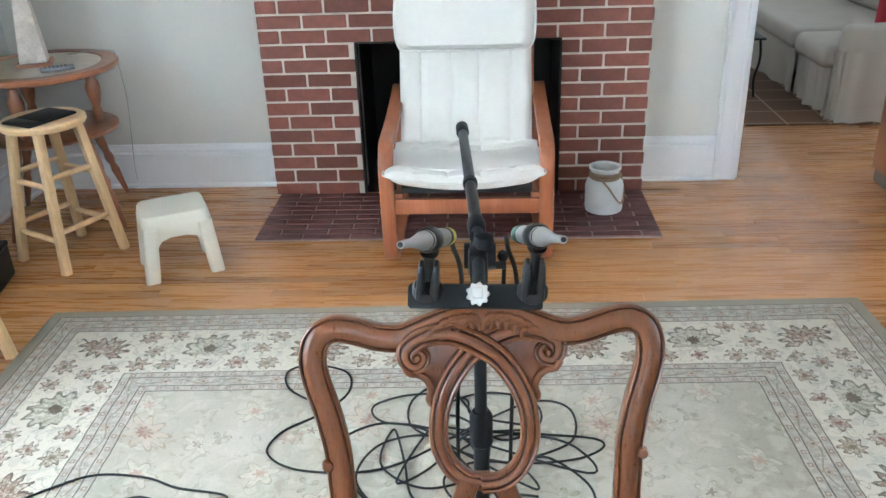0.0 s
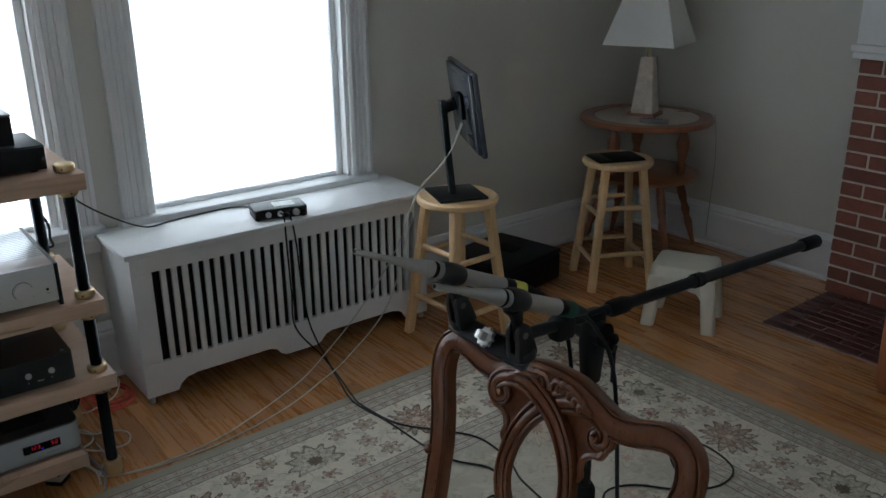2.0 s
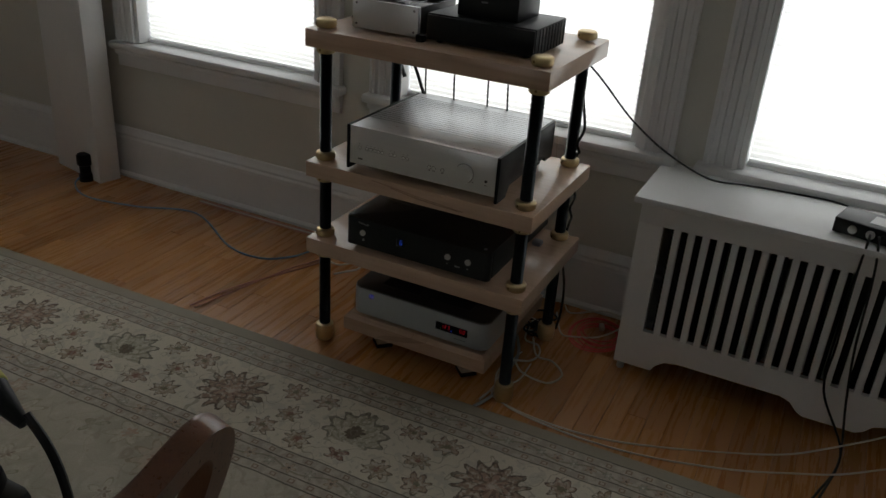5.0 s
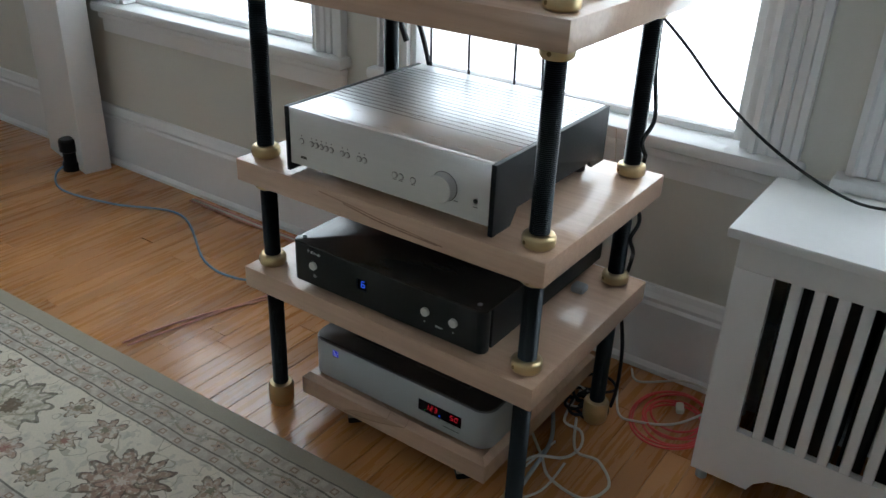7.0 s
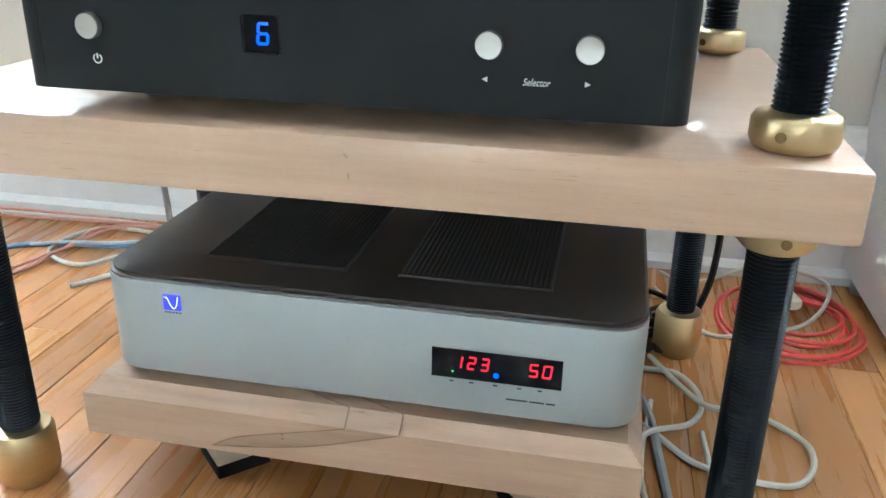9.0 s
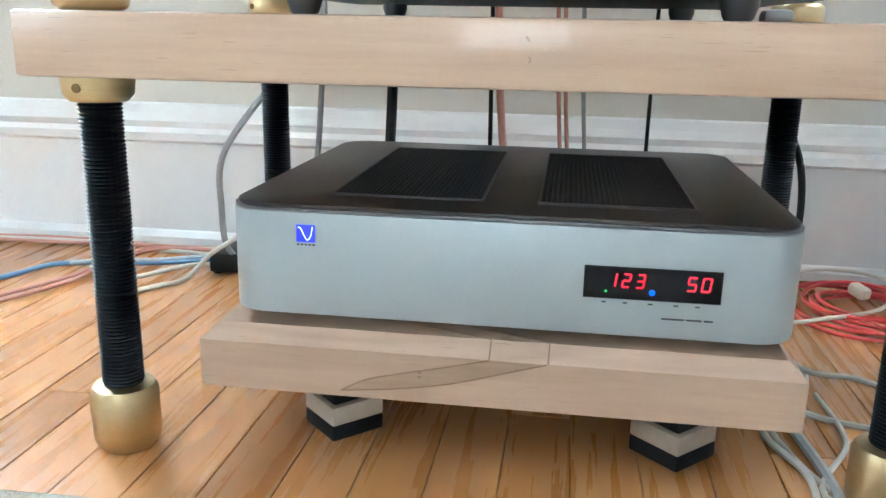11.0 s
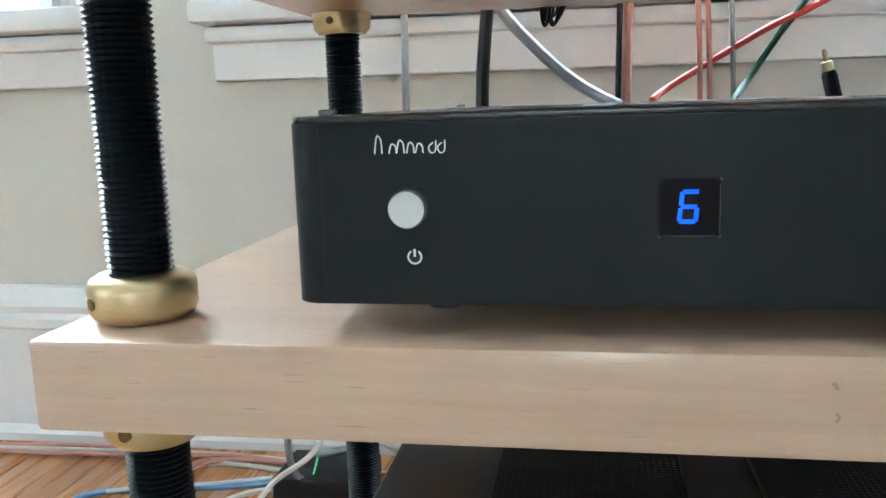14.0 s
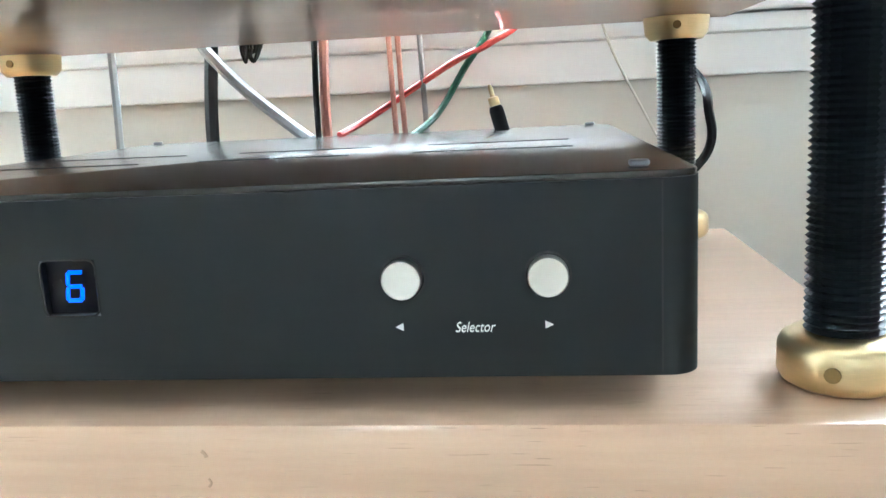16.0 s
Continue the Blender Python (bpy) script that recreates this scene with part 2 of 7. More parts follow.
M_TABLEWOOD = wood("cherry_wood", (0.19, 0.065, 0.025), (0.32, 0.12, 0.05), "x", 0.32, 10.0, coat=0.4)
# Darker copy of the brass, with the shade of a recessed hole in its colour.
M_BRASS_SHADED = plain("shaded_brass_bore", (0.22, 0.155, 0.07), 0.45, 1.0)
M_BRASS = plain("brushed_brass", (0.58, 0.46, 0.265), 0.38, 1.0, var=0.12, scale=8, fine=120, bump=0.03, stretch=(1, 1, 6))
M_ROD = plain("black_oxide_thread", (0.014, 0.019, 0.023), 0.32, 0.6, var=0.3, scale=20, fine=200, bump=0.03)
M_BLACK = plain("satin_black_metal", (0.0095, 0.0115, 0.0125), 0.46, 0.0, var=0.12, scale=5, fine=300, bump=0.03, spec=0.22)
M_BLACKTOP = plain("brushed_black_lid", (0.024, 0.022, 0.021), 0.24, 0.0, var=0.1, scale=5, fine=200, bump=0, stretch=(1, 0.05, 1), rvar=0.03)
M_PLASTIC = plain("black_plastic", (0.007, 0.008, 0.009), 0.42, spec=0.25, var=0.2, scale=10, fine=200, bump=0.05)
M_MONITOR = plain("smooth_dark_casing", (0.028, 0.032, 0.04), 0.2, var=0.1, fine=300, bump=0.02)
M_CLIP = plain("soft_black_clip", (0.007, 0.008, 0.0095), 0.36, var=0.15, fine=200, bump=0.03)
M_STAIN = plain("mineral_streak", (0.27, 0.16, 0.10), 0.4, var=0.25, scale=40)
M_CABLE_PALE = plain("pale_blue_cable", (0.42, 0.50, 0.58), 0.5, var=0.08)
M_RUBBER = plain("black_rubber", (0.008, 0.008, 0.009), 0.65, spec=0.2, var=0.2)
M_SILVER = plain("brushed_aluminium", (0.72, 0.73, 0.74), 0.36, 0.85, var=0.05, scale=4, fine=220, bump=0.03, stretch=(1, 0.04, 1))
M_SILVERTOP = plain("brushed_aluminium_lid", (0.66, 0.68, 0.70), 0.3, 0.9, var=0.06, scale=4, fine=220, bump=0.02, stretch=(1, 0.05, 1))
M_GREYMETAL = plain("grey_painted_metal", (0.42, 0.46, 0.48), 0.42, 0.3, var=0.03, scale=3, fine=300, bump=0.02)
M_DARKGREY = plain("dark_brown_grey_lid", (0.045, 0.04, 0.037), 0.42, 0.3, var=0.1, scale=5, fine=300, bump=0.03)
M_GUNMETAL = plain("gunmetal_edge", (0.18, 0.18, 0.19), 0.35, 0.7)
M_CHROME = plain("turned_chrome", (0.66, 0.66, 0.655), 0.3, 1.0, var=0.03, fine=60, bump=0, rvar=0.03)
M_STEELGREY = plain("microphone_nickel", (0.5, 0.5, 0.49), 0.34, 0.85, var=0.06)
M_CANVAS = plain("ivory_cotton", (0.78, 0.755, 0.70), 0.9, var=0.05, scale=5, fine=500, bump=0.2)
M_DARKCLOTH = plain("black_webbing", (0.03, 0.035, 0.035), 0.9, var=0.2, fine=300, bump=0.3)
M_CREAM = plain("cream_plastic", (0.70, 0.66, 0.55), 0.42, var=0.04, scale=4, fine=120, bump=0.03)
M_PADCORK = plain("tan_pad_core", (0.46, 0.38, 0.29), 0.8, var=0.12, scale=30, fine=200, bump=0.2)
M_STAINFILL = wood("greyed_maple_heart", (0.33, 0.215, 0.14), (0.45, 0.31, 0.21), "y", 0.4, 30.0)
M_CERAMIC = plain("speckled_stoneware", (0.62, 0.62, 0.60), 0.35, var=0.1, scale=14, fine=220, bump=0.05)
M_ROPE = plain("jute_rope", (0.30, 0.20, 0.12), 0.9, var=0.3, fine=250, bump=0.5)
M_STONE = plain("veined_pale_stone", (0.62, 0.55, 0.47), 0.4, var=0.28, scale=22, fine=80, bump=0.06)
M_TILE = plain("beige_tile_inset", (0.50, 0.44, 0.36), 0.3, var=0.14, scale=14, fine=90, bump=0.04)
M_SHADE = plain("white_lamp_fabric", (0.8, 0.79, 0.76), 0.9, var=0.02, fine=300, bump=0.1)
M_SLIP = plain("beige_slipcover", (0.46, 0.42, 0.36), 0.95, var=0.07, scale=5, fine=300, bump=0.2)
M_RED = plain("red_cotton", (0.35, 0.02, 0.03), 0.9, var=0.1, fine=300)
M_CABLE = plain("black_cable", (0.010, 0.011, 0.012), 0.5, spec=0.3, var=0.2)
M_CABLE_WHITE = plain("white_cable", (0.62, 0.60, 0.54), 0.5, var=0.06)
M_CABLE_GREY = plain("grey_cable", (0.30, 0.31, 0.32), 0.5, var=0.1)
M_CABLE_BLUE = plain("blue_cable", (0.13, 0.26, 0.45), 0.5, var=0.1)
M_CABLE_RED = plain("red_cable", (0.60, 0.06, 0.055), 0.4, var=0.15)
M_CABLE_GREEN = plain("dark_green_cable", (0.02, 0.10, 0.06), 0.45, var=0.1)
M_CABLE_PINK = plain("copper_pink_cable", (0.50, 0.24, 0.19), 0.5, var=0.2, fine=200)
M_YELLOW = plain("yellow_tape", (0.62, 0.60, 0.10), 0.5)
M_PRINT = plain("pale_print", (0.72, 0.73, 0.72), 0.6, var=0.02)
M_PRINT_DARK = plain("dark_print", (0.06, 0.06, 0.06), 0.6, var=0.02)
M_SCREEN = plain("dark_display_glass", (0.005, 0.005, 0.008), 0.12, var=0.1, bump=0, spec=0.2)
M_BLUEGLOW = glow("blue_led", (0.01, 0.09, 1.0), 1.5)
M_REDGLOW = glow("red_led", (1.0, 0.01, 0.03), 1.1)
M_LOGOGLOW = glow("blue_badge_light", (0.05, 0.06, 0.75), 0.8)
M_WHITEGLOW = glow("pale_badge_line", (0.7, 0.75, 1.0), 1.5)


def rug_material():
    """A hand-knotted pattern: guard bands, an ivory border with rosettes and palmettes, a sage field with pale flowers."""
    s = Nodes("patterned_rug")
    tc = s.n("TexCoord")
    sep = s.n("SeparateXYZ")
    s.l(tc.outputs["Object"], sep.inputs[0])
    wob = s.noise(tc.outputs["Object"], 9.0, 2)
    X = s.math("ADD", sep.outputs[0], s.math("MULTIPLY", s.math("SUBTRACT", wob, 0.5), 0.012))
    Y = s.math("ADD", sep.outputs[1], s.math("MULTIPLY", s.math("SUBTRACT", wob, 0.5), -0.012))
    dx = s.math("SUBTRACT", RUG_W / 2, s.math("ABSOLUTE", X))
    dy = s.math("SUBTRACT", RUG_L / 2, s.math("ABSOLUTE", Y))
    d = s.math("MINIMUM", dx, dy)
    on_side = s.math("LESS_THAN", dx, dy)

    def mixv(a, b):
        return s.math("ADD", s.math("MULTIPLY", on_side, a), s.math("MULTIPLY", s.math("SUBTRACT", 1.0, on_side), b))
    along = mixv(Y, X)

    def band(lo, hi):
        return s.math("MULTIPLY", s.math("GREATER_THAN", d, lo), s.math("LESS_THAN", d, hi))

    def cell(a, pitch, off):
        return s.math("MULTIPLY", s.math("SUBTRACT", s.math("FRACT", s.math("ADD", s.math("DIVIDE", a, pitch), off)), 0.5), pitch)

    def flower(u, v, r, petals, depth=0.3, turn=0.0):
        """1 inside a petalled disc about (0, 0), and the distance ratio."""
        rad = s.math("SQRT", s.math("ADD", s.math("MULTIPLY", u, u), s.math("MULTIPLY", v, v)))
        ang = s.math("ARCTAN2", v, u)
        edge = s.math("MULTIPLY", s.math("ADD", s.math("MULTIPLY", s.math("COSINE", s.math("ADD", s.math("MULTIPLY", ang, petals), turn)), depth), 1 - depth), r)
        rr = s.math("DIVIDE", rad, edge)
        return s.math("LESS_THAN", rr, 1.0), rr

    IVORY, SAGE, TAUPE, BROWN, OLIVE, RUST, DARK = (0.68, 0.62, 0.51), (0.41, 0.375, 0.295), (0.42, 0.37, 0.31), (0.15, 0.08, 0.055), (0.17, 0.155, 0.095), (0.24, 0.10, 0.075), (0.05, 0.042, 0.035)
    mott = s.noise(tc.outputs["Object"], 2.6, 4)
    c = s.mix(s.ramp(mott, [(0.35, 0.0), (0.65, 1.0)]), SAGE, (0.54, 0.49, 0.40))

    worn = s.ramp(s.noise(tc.outputs["Object"], 85.0, 2), [(0.40, 0.25), (0.52, 1.0)])
    c = s.mix(s.ramp(s.noise(tc.outputs["Object"], 14.0, 3, 0.6, 0.8), [(0.5, 0.0), (0.62, 0.45)]), c, (0.60, 0.55, 0.46))
    c = s.mix(s.ramp(s.noise(tc.outputs["Object"], 19.0, 2, 0.5, 1.5), [(0.60, 0.0), (0.66, 0.4)]), c, (0.33, 0.27, 0.21))

    # field: scattered flowers on two crossed lattices
    for pu, pv, ou, ov, r, n, dep, col, mid in ((0.34, 0.30, 0.1, 0.2, 0.062, 6, 0.25, (0.62, 0.56, 0.45), (0.42, 0.24, 0.17)), (0.34, 0.30, 0.6, 0.7, 0.05, 5, 0.35, (0.60, 0.55, 0.44), BROWN),
                                                (0.52, 0.47, 0.35, 0.45, 0.04, 8, 0.2, (0.46, 0.30, 0.22), IVORY), (0.23, 0.26, 0.3, 0.85, 0.034, 3, 0.5, (0.30, 0.29, 0.20), SAGE), (0.67, 0.61, 0.8, 0.1, 0.085, 9, 0.22, (0.56, 0.44, 0.34), (0.26, 0.12, 0.09))):
        u = s.math("ADD", cell(X, pu, ou), s.math("MULTIPLY", s.math("SINE", s.math("MULTIPLY", Y, 9.0)), 0.04))
        v = s.math("ADD", cell(Y, pv, ov), s.math("MULTIPLY", s.math("SINE", s.math("MULTIPLY", X, 7.0)), 0.04))
        m, rr = flower(u, v, r, n, dep)
        c = s.mix(s.math("MULTIPLY", s.math("MULTIPLY", m, worn), 0.55), c, col)
        ringm = s.math("MULTIPLY", s.math("GREATER_THAN", rr, 0.86), m)
        c = s.mix(s.math("MULTIPLY", s.math("MULTIPLY", ringm, worn), 0.45), c, OLIVE)
        c = s.mix(s.math("MULTIPLY", s.math("MULTIPLY", s.math("LESS_THAN", rr, 0.36), worn), 0.6), c, mid)
    vine = s.noise(tc.outputs["Object"], 7.0, 1)
    c = s.mix(s.math("MULTIPLY", s.math("LESS_THAN", s.math("ABSOLUTE", s.math("SUBTRACT", vine, 0.5)), 0.008), 0.12), c, OLIVE)

    # ivory border, 0.15 to 0.42 m in from the edge
    b = s.mix(s.ramp(s.noise(tc.outputs["Object"], 22.0, 2), [(0.55, 0.0), (0.6, 0.55)]), IVORY, (0.50, 0.47, 0.40))
    across = s.math("SUBTRACT", d, 0.285)
    # rosettes at 0 and palmettes at half of each 0.755 m run, counted from the rug's corners
    run = 0.755
    pos = mixv(s.math("MULTIPLY", s.math("SUBTRACT", dy, 0.22), run / 0.79), s.math("SUBTRACT", dx, 0.285))
    wob_u = s.math("MULTIPLY", s.math("SUBTRACT", s.noise(tc.outputs["Object"], 38.0, 2), 0.5), 0.026)
    wob_v = s.math("MULTIPLY", s.math("SUBTRACT", s.noise(tc.outputs["Object"], 31.0, 2), 0.5), 0.026)
    TAN, TAN2 = (0.31, 0.20, 0.145), (0.29, 0.205, 0.135)
    for off, av, r, n, dep, col, mid, kind in (
            (0.5, 0.0, 0.1, 14, 0.16, (0.27, 0.17, 0.12), (0.52, 0.42, 0.33), "petals"), (0.5, 0.0, 0.056, 8, 0.2, (0.40, 0.27, 0.21), (0.62, 0.54, 0.44), "petals"),
            (0.0, -0.01, 0.095, 11, 0.13, (0.44, 0.40, 0.31), (0.10, 0.07, 0.045), "fan"), (0.0, 0.085, 0.032, 5, 0.28, RUST, BROWN, "rose"),
            (0.30, -0.085, 0.042, 7, 0.2, TAN, OLIVE, "rose"), (0.70, -0.08, 0.042, 7, 0.2, TAN, OLIVE, "rose"), (0.245, 0.005, 0.036, 8, 0.2, TAN2, RUST, "rose"), (0.755, -0.005, 0.036, 8, 0.2, TAN2, RUST, "rose"),
            (0.29, 0.082, 0.042, 7, 0.2, TAN, OLIVE, "rose"), (0.71, 0.085, 0.042, 8, 0.2, TAN2, OLIVE, "rose"), (0.15, 0.085, 0.04, 8, 0.2, TAN2, RUST, "rose"), (0.85, 0.08, 0.04, 7, 0.2, TAN, RUST, "rose"), (0.17, -0.09, 0.036, 7, 0.2, TAN, OLIVE, "rose"), (0.84, -0.092, 0.036, 8, 0.2, TAN2, OLIVE, "rose")):
        u = s.math("ADD", cell(pos, run, off), wob_u)
        v = s.math("ADD", s.math("SUBTRACT", across, av), wob_v)
        m, rr = flower(u, v, r, n, dep)
        if kind == "fan":
            m = s.math("MULTIPLY", m, s.math("LESS_THAN", v, 0.045))
            ang = s.math("ARCTAN2", s.math("SUBTRACT", v, 0.05), u)
            stripe = s.math("GREATER_THAN", s.math("SINE", s.math("MULTIPLY", ang, 22.0)), 0.45)
        elif kind == "petals":
            ang = s.math("ADD", s.math("ARCTAN2", v, u), s.math("MULTIPLY", rr, 0.35))
            stripe = s.math("GREATER_THAN", s.math("COSINE", s.math("MULTIPLY", ang, n)), 0.5)
        else:
            stripe = s.math("GREATER_THAN", s.math("SINE", s.math("MULTIPLY", rr, 13.0)), 0.35)
        fc = s.mix(s.math("MULTIPLY", stripe, 0.42 if kind == "rose" else 0.6), col, {"fan": OLIVE, "petals": (0.12, 0.06, 0.045), "rose": sc(IVORY, 0.8)}[kind])
        b = s.mix(s.math("MULTIPLY", s.math("MULTIPLY", m, worn), 0.85), b, fc)
        b = s.mix(s.math("MULTIPLY", s.math("MULTIPLY", s.math("GREATER_THAN", rr, 0.86), m), 0.6), b, DARK)
        b = s.mix(s.math("MULTIPLY", s.math("LESS_THAN", rr, 0.28), 0.85), b, mid)
    leafn = s.noise(tc.outputs["Object"], 16.0, 1)
    shade = s.ramp(s.noise(tc.outputs["Object"], 30.0, 1, 0.5, 1.6), [(0.64, 0.0), (0.665, 0.4)])
    clear = s.math("GREATER_THAN", s.math("SUBTRACT", s.noise(tc.outputs["Object"], 5.0, 1), 0.0), 0.3)
    b = s.mix(s.math("MULTIPLY", shade, clear), b, (0.33, 0.32, 0.265))
    b = s.mix(s.math("MULTIPLY", s.math("LESS_THAN", s.math("ABSOLUTE", s.math("SUBTRACT", leafn, 0.56)), 0.01), 0.45), b, OLIVE)
    # guard bands: two runs of small squares with a vine band between them
    g = s.mix(s.ramp(s.noise(tc.outputs["Object"], 45.0, 3), [(0.42, 0.0), (0.6, 0.8)]), TAUPE, (0.57, 0.515, 0.43))
    vine2 = s.math("ADD", d, s.math("MULTIPLY", s.math("SINE", s.math("MULTIPLY", along, 34.0)), 0.011))
    for mid_ in (0.0985, 0.472):
        on_vine = s.math("LESS_THAN", s.math("ABSOLUTE", s.math("SUBTRACT", vine2, mid_)), 0.0028)
        g = s.mix(s.math("MULTIPLY", on_vine, 0.55), g, OLIVE)
    for pitch, off, centre, r, n, col, core in ((0.092, 0.0, 0.0985, 0.017, 5, (0.46, 0.33, 0.25), DARK), (0.092, 0.5, 0.0985, 0.015, 6, (0.36, 0.36, 0.31), IVORY), (0.12, 0.1, 0.472, 0.02, 5, (0.50, 0.38, 0.29), DARK), (0.12, 0.6, 0.472, 0.017, 6, (0.38, 0.37, 0.31), IVORY)):
        m, rr = flower(cell(along, pitch, off), s.math("SUBTRACT", d, centre), r, n, 0.32)
        g = s.mix(s.math("MULTIPLY", m, 0.7), g, col)
        g = s.mix(s.math("MULTIPLY", s.math("MULTIPLY", s.math("GREATER_THAN", rr, 0.8), m), 0.5), g, OLIVE)
        g = s.mix(s.math("MULTIPLY", s.math("LESS_THAN", rr, 0.3), 0.8), g, core)
    for centre, pitch in ((0.060, 0.052), (0.1365, 0.052), (0.434, 0.055), (0.51, 0.055)):
        q = s.math("MAXIMUM", s.math("ABSOLUTE", cell(along, pitch, 0.25)), s.math("MULTIPLY", s.math("ABSOLUTE", s.math("SUBTRACT", d, centre)), 1.15))
        g = s.mix(s.math("MULTIPLY", s.math("LESS_THAN", q, 0.0085), 0.75), g, (0.26, 0.17, 0.12))
        g = s.mix(s.math("MULTIPLY", s.math("LESS_THAN", q, 0.0045), 0.8), g, (0.58, 0.52, 0.43))
    border = band(0.15, 0.42)
    guard = s.math("MAXIMUM", s.math("LESS_THAN", d, 0.15), band(0.42, 0.525))
    c = s.mix(border, c, b)
    c = s.mix(guard, c, g)
    for pos in (0.045, 0.075, 0.122, 0.15, 0.42, 0.448, 0.496, 0.525):
        c = s.mix(s.math("MULTIPLY", band(pos - 0.0022, pos + 0.0022), 0.7), c, DARK)
    c = s.mix(s.math("LESS_THAN", d, 0.043), c, (0.36, 0.325, 0.255))
    pile = s.noise(tc.outputs["Object"], 420.0, 3)
    c = s.mix(0.35, c, s.mix(1.0, c, s.ramp(pile, [(0.3, 0.55), (0.7, 1.0)]), "MULTIPLY"))
    s.bump(pile, 0.5, 0.003)
    return s.done(c, 0.95, spec=0.1)


# ---- the room ----
WX, NY, EX, SY, CZ = -0.11, 3.62, 5.2, -3.2, 2.75
NORTH_END, FAR_E = 7.6, 6.6


def wall_with_holes(name, along, pos, thick, lo, hi, holes, label, top=CZ):
    """A wall along 'x' or 'y' at pos, its body on the side of thick, with openings (a0, a1, z0, z1)."""
    bm = bmesh.new()
    cuts = sorted(holes)
    a = lo

    def put(a0, a1, z0, z1):
        if a1 - a0 < 1e-4 or z1 - z0 < 1e-4:
            return
        p0, p1 = sorted((pos, pos + thick))
        if along == "y":
            box(p0, p1, a0, a1, z0, z1, bm=bm)
        else:
            box(a0, a1, p0, p1, z0, z1, bm=bm)
    for h0, h1, z0, z1 in cuts:
        put(a, h0, 0, top)
        put(h0, h1, 0, z0)
        put(h0, h1, z1, top)
        a = h1
    put(a, hi, 0, top)
    return solo(name, bm, M_WALL, label, "wall", kind="structure", smooth=False)


WIN_Z0, WIN_Z1 = 0.61, 2.25
WEST_WINDOWS = ((-1.62, -0.755), (-0.39, 0.468), (0.80, 1.652))
# East and south windows are added out of view, only to let fill light in.
ADDED_EAST_WINDOWS = ((-0.7, 0.4),)
ADDED_SOUTH_WINDOW = (1.6, 2.9)
wall_with_holes("wall_west", "y", WX, -0.2, SY - 0.2, NY + 0.2, [(a - 0.02, b + 0.02, WIN_Z0 - 0.005, WIN_Z1) for a, b in WEST_WINDOWS], "greige painted window wall above a tall white baseboard")
wall_with_holes("wall_east", "y", EX, 0.2, SY - 0.2, NY, [(a, b, 0.5, WIN_Z1) for a, b in ADDED_EAST_WINDOWS], "greige painted east wall with an added unseen window")
wall_with_holes("wall_south", "x", SY, -0.2, WX, EX, [(ADDED_SOUTH_WINDOW[0] - 0.02, ADDED_SOUTH_WINDOW[1] + 0.02, WIN_Z0 - 0.005, WIN_Z1)], "greige painted south wall with an added unseen window")
wall_with_holes("wall_north", "x", NY, 0.14, WX, EX, [(1.42, 2.74, 0, 0.9), (3.46, 4.95, 0, 2.15)], "greige painted wall with the brick fireplace and a cased opening")
wall_with_holes("wall_next_north", "x", NORTH_END, 0.15, 2.85, FAR_E, [], "plain wall of the next room")
wall_with_holes("wall_next_west", "y", 3.0, -0.15, NY + 0.14, NORTH_END + 0.15, [], "plain wall of the next room")
# The gap in this wall is added for an unseen fill lamp.
wall_with_holes("wall_next_east", "y", FAR_E, 0.15, NY, NORTH_END + 0.15, [(4.6, 6.6, 0.6, 2.2)], "plain wall of the next room with an added unseen opening for fill light")
solo("wall_next_south", box(EX + 0.2, FAR_E, NY, NY + 0.14, 0, CZ), M_WALL, "plain short wall of the next room", "wall", kind="structure", smooth=False)
solo("ceiling", box(WX - 0.2, FAR_E + 0.15, SY - 0.2, NORTH_END + 0.15, CZ, CZ + 0.1), M_CEIL, "plain white ceiling", "ceiling", kind="structure", smooth=False)
floor = solo("floor", box(WX - 0.2, FAR_E + 0.15, SY - 0.2, NORTH_END + 0.15, -0.08, -0.006), M_GAP, "narrow strip oak floor with a warm satin finish", "floor", kind="structure", smooth=False)


def blind_material():
    s = Nodes("pleated_blind_cloth")
    vec = s.coords()
    w = s.noise(vec, 3.0, 3)
    tr = s.n("BsdfTranslucent")
    di = s.n("BsdfDiffuse")
    col = s.ramp(w, [(0.3, (0.80, 0.80, 0.76)), (0.7, (0.88, 0.87, 0.83))])
    s.l(col, tr.inputs[0])
    s.l(col, di.inputs[0])
    mx = s.n("MixShader")
    mx.inputs[0].default_value = 0.62
    s.l(di.outputs[0], mx.inputs[1])
    s.l(tr.outputs[0], mx.inputs[2])
    s.l(mx.outputs[0], s.t.nodes["Material Output"].inputs[0])
    return s.mat


M_BLIND = blind_material()


